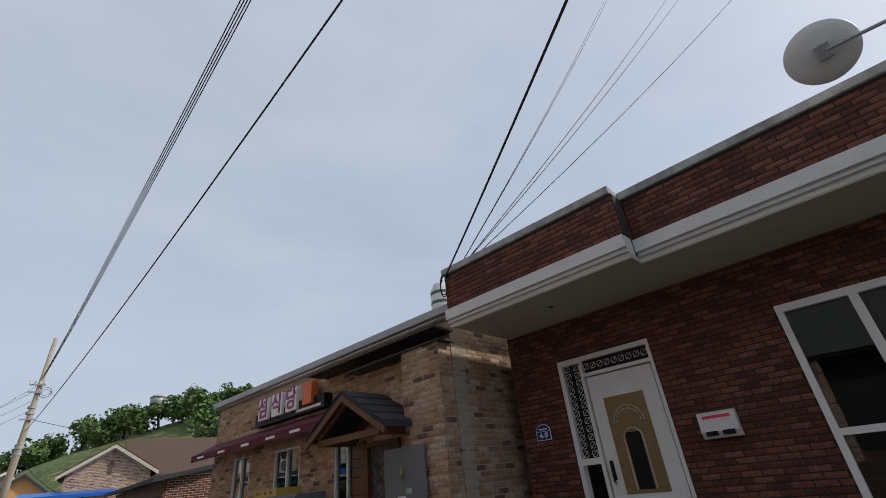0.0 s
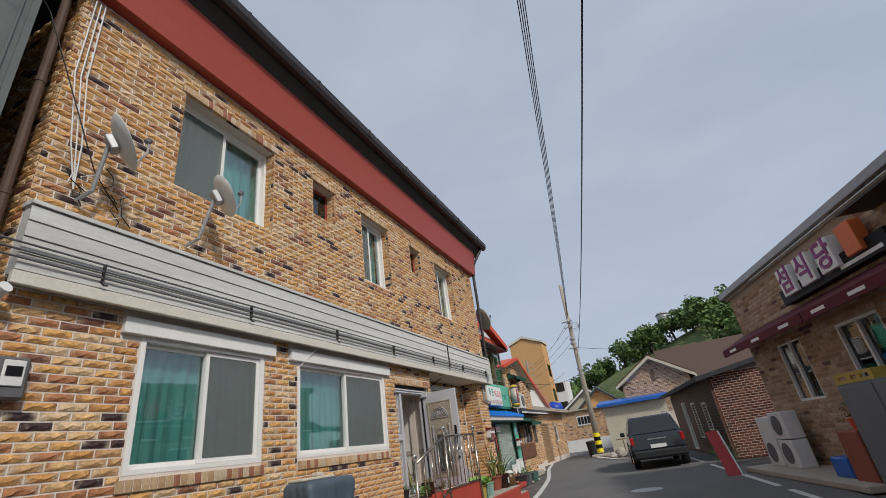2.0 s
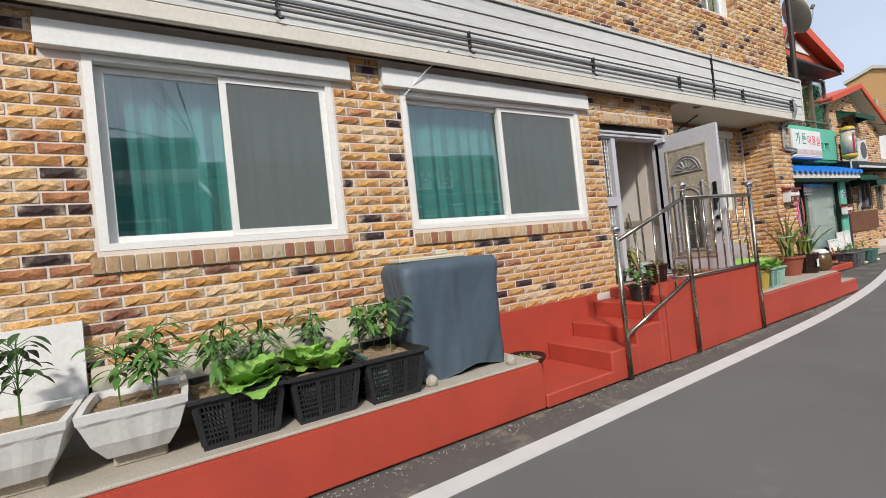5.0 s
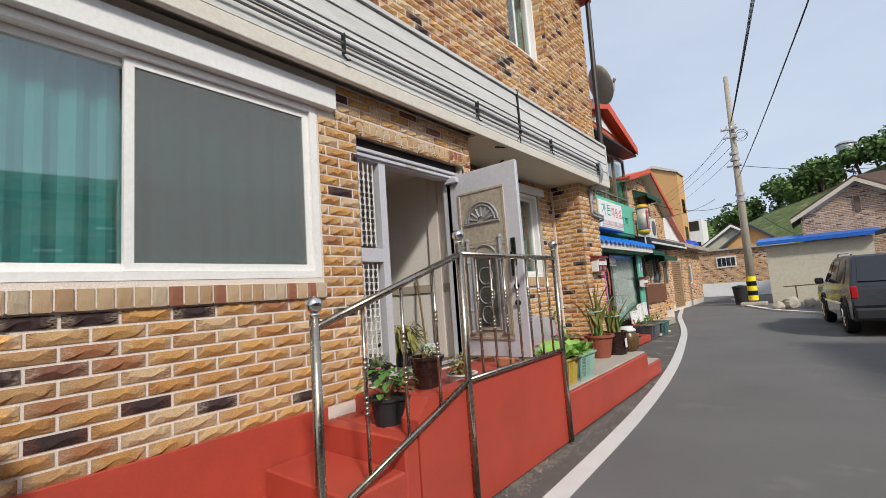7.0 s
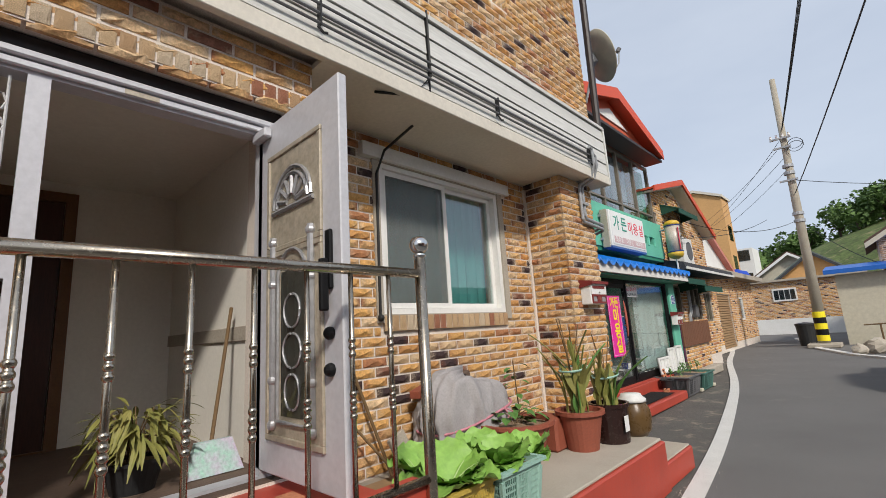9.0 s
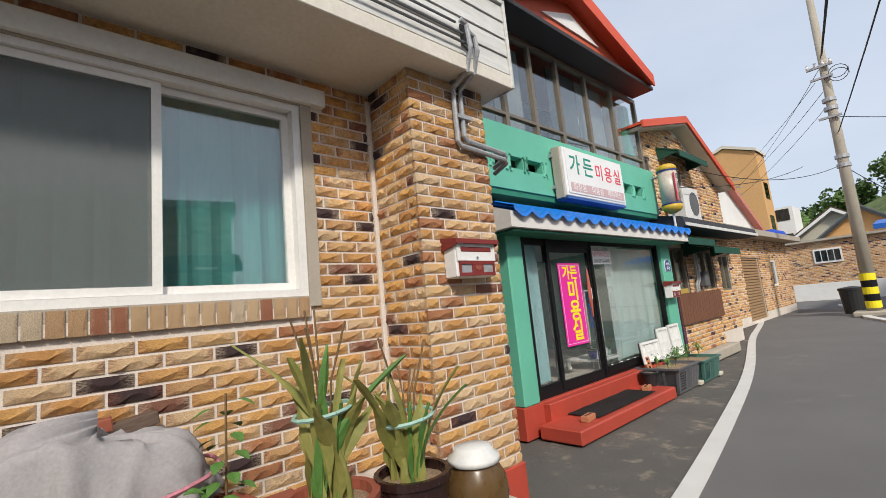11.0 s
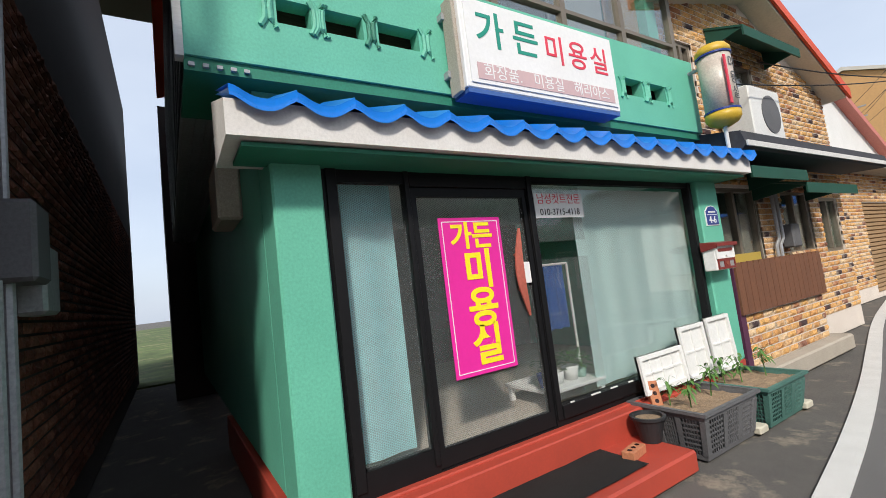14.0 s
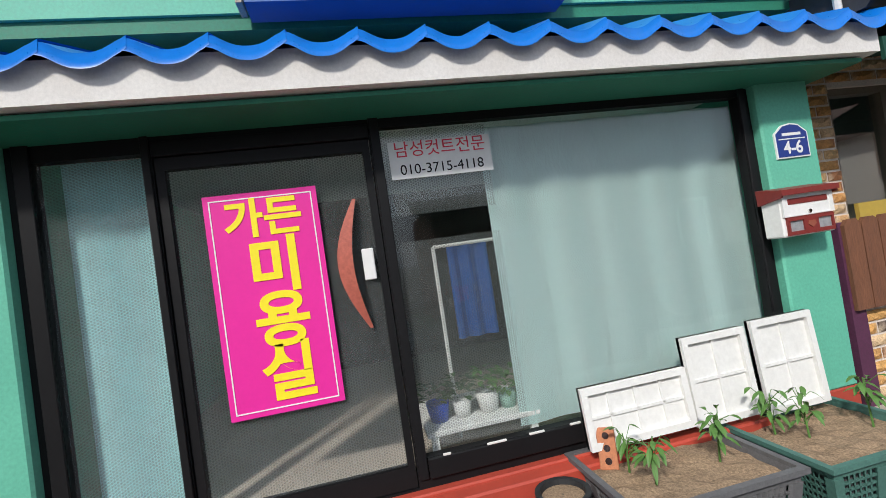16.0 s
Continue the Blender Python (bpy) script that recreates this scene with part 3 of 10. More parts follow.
# ---- ground and road ----
XW, XR = -4.82, -5.38          # front wall of the brick house, and its recessed stretch
bm = BM()
vs = [bm.verts.new(p) for p in ((-900, -900, -0.02), (900, -900, -0.02), (900, 900, -0.02), (-900, 900, -0.02))]
bm.faces.new(vs)
tagged(part("ground", bm, M_oldasphalt), "weathered asphalt and bare ground around the houses", "ground", kind="structure")


EDGE = ((-14, -3.30), (5.7, -3.43), (11.0, -3.545), (13.6, -3.64), (16.5, -3.93), (19.8, -4.44), (22.2, -4.86), (27.4, -6.05), (31.5, -6.75), (36, -7.65), (39.5, -8.4), (60, -13.0))


def edge_x(y):
    """The white edge line of the lane, which bends to the left further on."""
    return sum(float(np.interp(y + k, [e[0] for e in EDGE], [e[1] for e in EDGE])) for k in (-1.2, -0.6, 0, 0.6, 1.2)) / 5


def strip(bm, ys, left, right, z0, z1):
    rows = [[bm.verts.new((left(y), y, z1)), bm.verts.new((right(y), y, z1)), bm.verts.new((left(y), y, z0)), bm.verts.new((right(y), y, z0))] for y in ys]
    for a, b in zip(rows, rows[1:]):
        bm.faces.new((a[0], a[1], b[1], b[0]))
        bm.faces.new((a[2], a[0], b[0], b[2]))
        bm.faces.new((a[1], a[3], b[3], b[1]))
    return bm


ROAD_Y = [-14 + 0.5 * i for i in range(124)]
tagged(part("road", strip(BM(), ROAD_Y, lambda y: edge_x(y) - 0.05, lambda y: (2.9 if y < 8 else 2.9 - 0.105 * (y - 8)), -0.03, 0.0), M_asphalt),
       "dark grey asphalt village lane, patched and dusty", "road", kind="structure")
tagged(part("edge_line", strip(BM(), ROAD_Y, lambda y: edge_x(y) - 0.08, lambda y: edge_x(y) + 0.08, -0.01, 0.006), M_line),
       "worn white edge line painted along the lane", "road marking", kind="structure")
for i, (y0, y1) in enumerate(((9.0, 13.4), (14.0, 16.6), (17.4, 20.2), (21.5, 25.5))):
    tagged(part("dashed_line", strip(BM(), [y0, y1], lambda y: 2.85 - 0.115 * (y - 3.5) - 0.06, lambda y: 2.85 - 0.115 * (y - 3.5) + 0.06, -0.01, 0.005), M_line),
           "worn white dashed line by the opposite houses", "road marking", kind="structure")
bm = BM()
lathe(bm, [(0.38, -0.01), (0.38, 0.008), (0.33, 0.008), (0.32, 0.004), (0.02, 0.006)], (-0.9, 15.4, 0), 24)
tagged(part("manhole_cover", bm, M_galv), "round iron manhole cover set in the asphalt", "manhole")
bm = BM()
KERB = ((26.2, -0.75), (27.6, -2.07), (29.1, -3.05), (32.2, -4.14), (37.3, -5.03), (40.0, -5.6))
strip(bm, [26.2 + 0.46 * i for i in range(31)], lambda y: float(np.interp(y, [k[0] for k in KERB], [k[1] for k in KERB])) - 0.11, lambda y: float(np.interp(y, [k[0] for k in KERB], [k[1] for k in KERB])) + 0.11, -0.01, 0.06)
tagged(part("kerb_line", bm, M_line), "white painted kerb by the utility pole", "kerb", kind="structure")

# ---- brick house: walls ----
W1, W2 = (5.2, 6.92, 1.68, 3.03), (7.6, 10.06, 1.68, 3.02)
DOOR = (10.46, 12.0, 0.78, 2.93)
W3 = (13.1, 14.84, 1.67, 3.03)
UPPER = [(5.3, 7.0, 5.02, 6.6), (8.0, 8.66, 5.84, 6.6), (9.62, 10.75, 5.0, 6.6), (11.85, 12.42, 5.86, 6.6), (13.36, 14.6, 5.0, 6.6)]
Z_BRICK = 0.80


def brick_wall(name, label, holes, spots, face, along, out, backing, near, shapes=SPLIT, mats=None, back_mat=None):
    """A wall with its bricks: backing bmesh, and bricks at the spots, the ones in `near` as objects of their own."""
    mats = mats or (M_brick, M_brick_far)
    w = tagged(part(name, backing, back_mat or M_mortar), label, "wall", kind="structure")
    single, rest = [], []
    for u, z, ln, h in spots:
        o = (face[0] + along[0] * u, face[1] + along[1] * u, z)
        (single if near(u, z) else rest).append((o, along, out, ln, h))
    extra = single[300:]
    single, rest = single[:300], rest + extra
    PENDING.append((w, single, shapes, mats[0]))
    if rest:
        joined_bricks("bricks", w, mats[1], rest, shapes)
    return w


PENDING = []
bm = panel_x(BM(), XW - 0.40, XW - 0.012, 3.94, 12.14, 0.0, 3.30, [W1, W2, DOOR])
sp = brick_spots(3.94, 12.14, 1.213, 3.28, [(W1[0] - .02, W1[1] + .02, W1[2] - 0.155, W1[3]), (W2[0] - .02, W2[1] + .02, W2[2] - 0.155, W2[3]), DOOR, (4.97, 7.10, 3.0, 3.3), (7.39, 10.24, 3.0, 3.3)])
sp += brick_spots(3.94, 12.14, 0.73, 1.205, [(10.46, 12.0, 0, 3)])
brick_wall("wall_lower", "tan and brown split-face brick wall of the two-storey house", [], sp, (XW - 0.012, 0), (0, 1, 0), (1, 0, 0), bm, lambda u, z: 8.2 < u < 10.5)
bm = panel_x(BM(), XR - 0.40, XR - 0.012, 12.14, 15.50, 0.0, 3.36, [W3])
sp = brick_spots(12.14, 15.43, 0.45, 3.36, [(W3[0] - .03, W3[1] + .03, W3[2] - 0.15, W3[3]), (12.9, 15.02, 3.03, 3.17)])
brick_wall("wall_recess", "tan split-face brick wall set back beside the entrance", [], sp, (XR - 0.012, 0), (0, 1, 0), (1, 0, 0), bm, lambda u, z: u > 12.9 and z < 2.2)
# cheek of the recess towards the entrance, seen edge on
bm = box(BM(), XR, XW - 0.41, 11.96, 12.128, 0.0, 3.30)
part_w = tagged(part("wall_cheek", bm, M_mortar), "side of the brick recess beside the door", "wall", kind="structure")
joined_bricks("bricks", part_w, M_brick_far, [((-4.86 - 0.01 - u, 12.128, z), (-1, 0, 0), (0, 1, 0), ln, h) for u, z, ln, h in brick_spots(0, 0.5, 0.8, 3.3)], SPLIT)
tagged(part("corner_bead", box(BM(), XR - 0.01, XR + 0.028, 15.395, 15.432, 0.30, 3.20, 0.006), M_mortar), "pale mortar bead down the inner corner", "trim", kind="structure")
# corner pillar
bm = box(BM(), XR - 0.40, -4.872, 15.442, 16.215, 0.0, 3.36)
sp = brick_spots(15.43, 16.225, 0.30, 3.36)
pil = brick_wall("pillar_corner", "tan split-face brick pillar at the corner of the house", [], sp, (-4.872, 0), (0, 1, 0), (1, 0, 0), bm, lambda u, z: True)
sp = brick_spots(0, 0.51, 0.30, 3.36, shift=0.12)
joined_bricks("bricks", pil, M_brick_far, [((-4.872 - u - ln, 15.442, z), (1, 0, 0), (0, -1, 0), ln, h) for u, z, ln, h in sp], SPLIT)
# alley side of the house, its shade put into dark mortar and red brick
bm = box(BM(), -17.0, XR - 0.41, 16.0, 16.20, 0.0, 7.1)
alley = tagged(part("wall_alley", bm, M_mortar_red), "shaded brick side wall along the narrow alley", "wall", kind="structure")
sp = brick_spots(0, 11.5, 0.3, 3.6)
joined_bricks("bricks", alley, M_redbrick_far, [((-4.9 - u, 16.20, z), (-1, 0, 0), (0, 1, 0), ln, h) for u, z, ln, h in sp], SPLIT)
# side wall in the gap: deep shade put into the dark backing colour
bm = box(BM(), -13.5, XW - 0.41, 3.96, 4.20, 0.0, 7.1)
gable = tagged(part("wall_gable", bm, M_mortar_red), "brick side wall of the house above the wooden gate", "wall", kind="structure")
sp = brick_spots(0, 4.0, 3.0, 7.1)
joined_bricks("bricks", gable, M_brick_far, [((-4.84 - u - ln, 3.938, z), (1, 0, 0), (0, -1, 0), ln, h) for u, z, ln, h in sp], SPLIT)
bm = box(BM(), -13.5, -13.2, 4.2, 16.0, 0.0, 7.1)
tagged(part("wall_back", bm, M_mortar), "plain back wall of the brick house", "wall", kind="structure")
# upper storey
bm = panel_x(BM(), XW - 0.40, XW - 0.012, 3.94, 16.40, 3.36, 7.12, UPPER)
sp = brick_spots(3.94, 16.40, 4.02, 7.1, UPPER, shift=0.07)
jambs = []
for a, b, c, e in UPPER:
    jambs += [((XW - 0.19 + u, b - 0.001, z), (1, 0, 0), (0, -1, 0), ln, h) for u, z, ln, h in brick_spots(0, 0.185, c, e)]
    jambs += [((XW - 0.01 - u, a + 0.001, z), (-1, 0, 0), (0, 1, 0), ln, h) for u, z, ln, h in brick_spots(0, 0.18, c, e)]
upw = brick_wall("wall_upper", "tan and brown split-face brick upper storey", [], sp, (XW - 0.012, 0), (0, 1, 0), (1, 0, 0), bm, lambda u, z: False)
joined_bricks("jamb_bricks", upw, M_brick_far, jambs, PLAIN)
# soldier courses: sills under the lower windows, headers over door and upper windows
for i, (a, b, z0, z1, x) in enumerate(((W1[0] - 0.05, W1[1] + 0.05, 1.53, 1.64, XW), (W2[0], W2[1] + 0.02, 1.53, 1.64, XW), (13.1, 14.84, 1.53, 1.66, XR))):
    bm = box(BM(), x - 0.05, x + 0.012, a, b, z0 + 0.006, z1 - 0.003)
    sill = tagged(part("brick_sill", bm, M_mortar), "row of upright bricks under the window", "window sill", kind="structure")
    n = int((b - a) / 0.082)
    placed = [((x + 0.014, a + k * (b - a) / n, z0), (0, 1, 0), (1, 0, 0), (b - a) / n - 0.012, z1 - z0) for k in range(n)]
    PENDING.append((sill, placed, PLAIN, M_sillbrick))
for a, b, z0, z1 in UPPER:
    hb_ = tagged(part("brick_header", box(BM(), XW - 0.05, XW + 0.008, a - 0.06, b + 0.06, z1 + 0.012, z1 + 0.118), M_mortar), "row of upright bricks above the upper window", "lintel", kind="structure")
    n = int((b - a + 0.12) / 0.082)
    PENDING.append((hb_, [((XW + 0.010, a - 0.06 + k * (b - a + 0.12) / n, z1 + 0.006), (0, 1, 0), (1, 0, 0), (b - a + 0.12) / n - 0.012, 0.118) for k in range(n)], PLAIN, M_sillbrick))
bm = box(BM(), -13.4, XW - 0.41, 4.2, 16.0, 3.3, 3.34)
tagged(part("floor_slab", bm, M_concrete), "concrete slab between the storeys", "floor", kind="structure")

# white metal fascia between the storeys
fas = thing("fascia_band", "white weathered metal siding band between the storeys", "fascia", kind="structure", at=(-4.66, 10, 3.26))
part("core", extrude_y(BM(), [(XW, 3.37), (-4.675, 3.37), (-4.675, 4.02), (XW, 4.06)], 3.94, 16.37), M_siding, fas)
zz = 3.385
for i in range(4):
    h = 0.162
    bm = extrude_y(BM(), [(-4.674, zz), (-4.652, zz), (-4.664, zz + h - 0.012), (-4.674, zz + h - 0.012)], 3.93, 16.38)
    part("board", bm, M_siding, fas)
    zz += h
part("cap", extrude_y(BM(), [(XW, 4.045), (-4.64, 4.035), (-4.64, 4.075), (XW, 4.09)], 3.92, 16.39), M_siding, fas, "weathered cap strip")
part("drip_edge", box(BM(), -4.70, -4.645, 3.92, 16.40, 3.255, 3.375, 0.006), M_cream, fas, "cream lower edge strip")
part("end_trim", box(BM(), XW, -4.64, 16.381, 16.415, 3.262, 4.07, 0.004), M_siding, fas)
part("seam", box(BM(), -4.66, -4.648, 13.07, 13.085, 3.36, 4.08), M_black, fas, "dark seam")
bm = box(BM(), XR - 0.05, -4.70, 12.14, 16.40, 3.262, 3.30)
tagged(part("soffit", bm, M_cream), "cream boarded soffit over the recess", "soffit", kind="structure")

# conduits on the fascia
cond = thing("conduit_run", "grey steel conduits clipped along the fascia band", "pipe", at=(-4.6, 10, 3.45))
for z, y1 in ((3.60, 15.75), (3.53, 15.9), (3.46, 15.95)):
    part("pipe", tube(BM(), [(-4.622, 3.75, z + 0.02), (-4.622, y1, z)], 0.010, 6), M_greyplastic, cond)
for k in range(7):
    y = 4.6 + 1.87 * k
    bm = box(BM(), -4.652, -4.609, y, y + 0.011, 3.45, 3.625)
    tube(bm, [(-4.612, y - 0.02, 3.43), (-4.612, y + 0.02, 3.40), (-4.612, y + 0.05, 3.41)], 0.009, 6)
    part("clip", bm, M_blackplastic, cond, "small dark clip")
for off in (0.0, 0.075):
    pts = [(-4.60, 15.78 + off, 3.62 - off), (-4.60, 15.84 + off, 3.60 - off), (-4.60, 15.86 + off, 3.42), (-4.66, 15.86 + off, 3.26), (-4.82, 15.86 + off, 3.20), (-4.83, 15.86 + off, 3.12), (-4.83, 15.86 + off, 2.76 + off * 0.7), (-4.83, 15.89 + off, 2.73 + off * 0.7), (-4.83, 16.40, 2.70 + off * 0.7), (-4.86, 16.46, 2.69 + off * 0.7), (-5.05, 16.52, 2.66 + off * 0.7)]
    part("pipe", tube(BM(), pts, 0.021, 8), M_galv, cond)
for z in (3.25, 2.95):
    part("clip", box(BM(), -4.86, -4.80, 15.86, 16.02, z, z + 0.03), M_galv, cond)

# roof edge
part_r = tagged(part("roof_band", extrude_y(BM(), [(XW - 0.1, 7.10), (-4.66, 7.10), (-4.58, 8.0), (XW - 0.1, 8.0)], 3.7, 16.6), M_redband), "red sheet metal band under the eaves", "roof edge", kind="structure")
bm = extrude_y(BM(), [(-9.5, 10.6), (-4.40, 8.34), (-4.40, 8.24), (-4.6, 8.0), (-14.2, 8.0), (-14.2, 8.3)], 3.4, 17.1)
tagged(part("roof", bm, M_darkmetal), "dark brown metal roof with overhanging eaves", "roof", kind="structure")
gut = thing("eaves_gutter", "dark brown metal gutter along the eaves", "gutter", at=(-3.95, 10, 8.3))
part("trough", extrude_y(BM(), [(x - 0.42, z) for x, z in ((-3.97, 8.40), (-3.97, 8.20), (-3.86, 8.20), (-3.81, 8.28), (-3.80, 8.42), (-3.83, 8.42), (-3.85, 8.29), (-3.94, 8.24), (-3.95, 8.40))], 3.35, 17.15), M_darkmetal, gut)
for k in range(8):
    part("joint_ring", extrude_y(BM(), [(x - 0.42, z) for x, z in ((-3.98, 8.41), (-3.98, 8.19), (-3.85, 8.19), (-3.80, 8.27), (-3.79, 8.43))], 4 + 1.75 * k, 4.05 + 1.75 * k), M_darkmetal, gut)
dp = thing("downpipe", "dark brown rainwater downpipe at the house corner", "downpipe", at=(-4.75, 16.5, 3.5))
part("pipe", tube(BM(), [(-4.35, 16.9, 8.22), (-4.62, 16.62, 7.6), (-4.72, 16.55, 7.2), (-4.74, 16.47, 4.1), (-4.9, 16.5, 3.4)], 0.05, 10), M_darkmetal, dp)


# ---- windows of the brick house ----
def sliding_window(name, label, x, y0, y1, z0, z1, teal_left=True, screen=True, curtain=M_teal_curtain, depth=0.13):
    """White two-sash sliding window facing +x, with an insect screen on one half and a curtain inside."""
    w = thing(name, label, "window", kind="structure", at=(x, (y0 + y1) / 2, z0))
    f = 0.055
    bm = panel_x(BM(), x - depth, x + 0.012, y0, y1, z0, z1, [(y0 + f, y1 - f, z0 + f * 0.9, z1 - f * 0.8)])
    part("window_frame", bm, M_pvc, w)
    ym = (y0 + y1) / 2
    za, zb = z0 + f * 0.9, z1 - f * 0.8
    for k, (a, b) in enumerate(((y0 + f, ym + 0.03), (ym - 0.03, y1 - f))):
        xs = x - 0.035 - 0.045 * k if not teal_left else x - 0.08 + 0.045 * k
        s = 0.05
        bm = panel_x(BM(), xs - 0.018, xs + 0.018, a, b, za + 0.004, zb - 0.004, [(a + s, b - s, za + s, zb - s)])
        sash = part("sash", bm, M_pvc, w)
        pane = part("pane", box(BM(), xs - 0.004, xs + 0.004, a + s - 0.003, b - s + 0.003, za + s - 0.003, zb - s + 0.003), M_glass, sash)
        if screen and k == (1 if teal_left else 0):
            part("insect_screen", box(BM(), xs + 0.0085, xs + 0.011, a + s, b - s, za + s, zb - s), M_screen, sash, "dark grey insect screen")
    bm = BM()
    n = max(8, int((y1 - y0) / 0.035))
    rows = []
    for i in range(n + 1):
        y = y0 + 0.02 + (y1 - y0 - 0.04) * i / n
        xx = x - depth - 0.09 + 0.022 * math.sin(i * 1.35 + noise.noise((i * 0.31, x, y0)) * 2)
        rows.append((bm.verts.new((xx, y, z0)), bm.verts.new((xx + 0.006, y, z1))))
    for a, b in zip(rows, rows[1:]):
        bm.faces.new((a[0], b[0], b[1], a[1]))
    bmesh.ops.solidify(bm, geom=bm.faces[:], thickness=0.004)
    cur = part("curtain", bm, curtain, None)
    tagged(cur, "closed teal curtain hanging behind the window glass", "curtain")
    return w


def lintel(y0, y1, z0, z1, x):
    ob = part("window_hood", box(BM(), x - 0.06, x + 0.055, y0, y1, z0, z1, 0.004), M_white)
    tagged(ob, "white metal shutter box above the window", "window hood", kind="structure")


sliding_window("window_1", "white framed sliding window with teal curtain and insect screen", XW - 0.02, *W1)
sliding_window("window_2", "wide white framed sliding window with teal curtain and insect screen", XW - 0.02, *W2)
sliding_window("window_3", "white framed sliding window in the recess, screen on one half", XR - 0.02, *W3, teal_left=False)
lintel(4.97, 7.09, 3.035, 3.205, XW)
lintel(7.40, 10.22, 3.03, 3.20, XW)
lintel(12.90, 15.02, 3.04, 3.165, XR)
bm = panel_x(BM(), XR - 0.10, XR + 0.014, 13.03, 14.92, 1.60, 3.04, [(13.1, 14.84, 1.67, 3.03)])
tagged(part("window_trim", bm, M_concrete), "beige render trim round the recessed window", "trim", kind="structure")
for i, h in enumerate(UPPER):
    if i in (1, 3):
        w = thing("window_%d" % (4 + i), "small dark opening with a red frame in the upper storey", "window", kind="structure", at=(XW - 0.25, h[0], h[2]))
        part("window_frame", panel_x(BM(), XW - 0.24, XW - 0.20, *h, [(h[0] + 0.06, h[1] - 0.05, h[2] + 0.05, h[3] - 0.05)]), M_redband, w)
        part("pane", box(BM(), XW - 0.225, XW - 0.215, h[0] + .05, h[1] - .05, h[2] + .04, h[3] - .04), M_darkglass, w)
        # dark sheet in place of the unlit interior
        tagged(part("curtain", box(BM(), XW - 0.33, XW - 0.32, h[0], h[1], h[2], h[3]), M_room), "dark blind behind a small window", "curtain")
    else:
        sliding_window("window_%d" % (4 + i), "white framed upper window set deep in the brickwork", XW - 0.20, *h, screen=True, teal_left=False)

# ---- entrance ----
d = thing("door_1", "silver framed entrance with a grille sidelight, its door standing open", "door", kind="structure", at=(XW - 0.1, 11.2, 0.78))
XD = XW - 0.16
fr = panel_x(BM(), XD - 0.05, XD + 0.05, DOOR[0], DOOR[1] - 0.02, DOOR[2], DOOR[3] - 0.05, [(DOOR[0] + 0.05, 10.80, 0.83, 1.82), (DOOR[0] + 0.05, 10.80, 1.94, 2.74), (10.88, 11.86, 0.80, 2.74)])
part("door_frame", fr, M_alu, d)
part("shutter_box", box(BM(), XD - 0.02, XD + 0.06, DOOR[0], DOOR[1] - 0.02, 2.84, 2.92, 0.006), M_darkmetal, d, "dark shutter housing")
for k in range(2):
    part("shutter_track", box(BM(), XD + 0.051, XD + 0.075 + 0.015 * k, DOOR[0], DOOR[1] - 0.02, 2.755 + 0.045 * k, 2.79 + 0.045 * k, 0.006), M_alu, d)
part("maker_plate", box(BM(), XD + 0.076, XD + 0.079, 11.15, 11.30, 2.76, 2.785), M_brass, d, "small brass plate")
for z0, z1 in ((0.85, 1.80), (1.96, 2.72)):
    bm = BM()
    for k in range(5):
        y = 10.53 + 0.054 * k
        tube(bm, [(XD + 0.02, y, z0), (XD + 0.02, y, z1)], 0.006, 5)
    for j in range(int((z1 - z0) / 0.115)):
        zc = z0 + 0.06 + 0.115 * j
        for k in range(4):
            yc = 10.557 + 0.054 * k
            pts = [(XD + 0.02, yc + 0.026 * math.cos(a), zc + 0.042 * math.sin(a)) for a in [i * math.pi / 3 for i in range(7)]]
            tube(bm, pts, 0.005, 4)
    part("grille", bm, M_iron, d, "white wrought iron grille")
# the open leaf stands square to the wall
lf = BM()
LX0, LX1, LY = -4.98, -4.10, 11.86
box(lf, LX0, LX1, LY, LY + 0.05, 0.83, 2.78, 0.006)
leafob = part("door_leaf", lf, M_alu, d, "silver grey panelled door standing open")
for (a, b, c, e) in ((-4.83, -4.25, 1.98, 2.56), (-4.83, -4.25, 1.0, 1.98)):
    bm = BM()
    for x0, x1, z0, z1 in ((a, b, c, c + 0.03), (a, b, e - 0.03, e), (a, a + 0.03, c + 0.03, e - 0.03), (b - 0.03, b, c + 0.03, e - 0.03)):
        box(bm, x0, x1, LY - 0.016, LY, z0, z1, 0.004)
    part("moulding", bm, M_brass, leafob)
part("panel", box(BM(), -4.80, -4.28, LY - 0.007, LY - 0.001, 1.03, 2.53), M_brass, leafob, "bronze coloured relief panel")
bm = BM()
cx = -4.54
for rr in (0.20, 0.165):
    tube(bm, [(cx + rr * math.cos(a), LY - 0.014, 2.22 + rr * math.sin(a)) for a in [math.pi * i / 12 for i in range(13)]], 0.012, 6)
for i in range(7):
    a = math.pi * (i + 0.5) / 7
    tube(bm, [(cx + 0.05 * math.cos(a), LY - 0.012, 2.22 + 0.05 * math.sin(a)), (cx + 0.15 * math.cos(a), LY - 0.012, 2.22 + 0.15 * math.sin(a))], 0.014, 6)
tube(bm, [(cx - 0.22, LY - 0.012, 2.20), (cx + 0.22, LY - 0.012, 2.20)], 0.014, 6)
for s in (-1, 1):
    tube(bm, [(cx + s * 0.20, LY - 0.016, 1.06), (cx + s * 0.20, LY - 0.016, 2.06)], 0.02, 8)
    for z in (1.08, 1.3, 1.8, 2.03):
        ball(bm, (cx + s * 0.20, LY - 0.018, z), 0.028, 8)
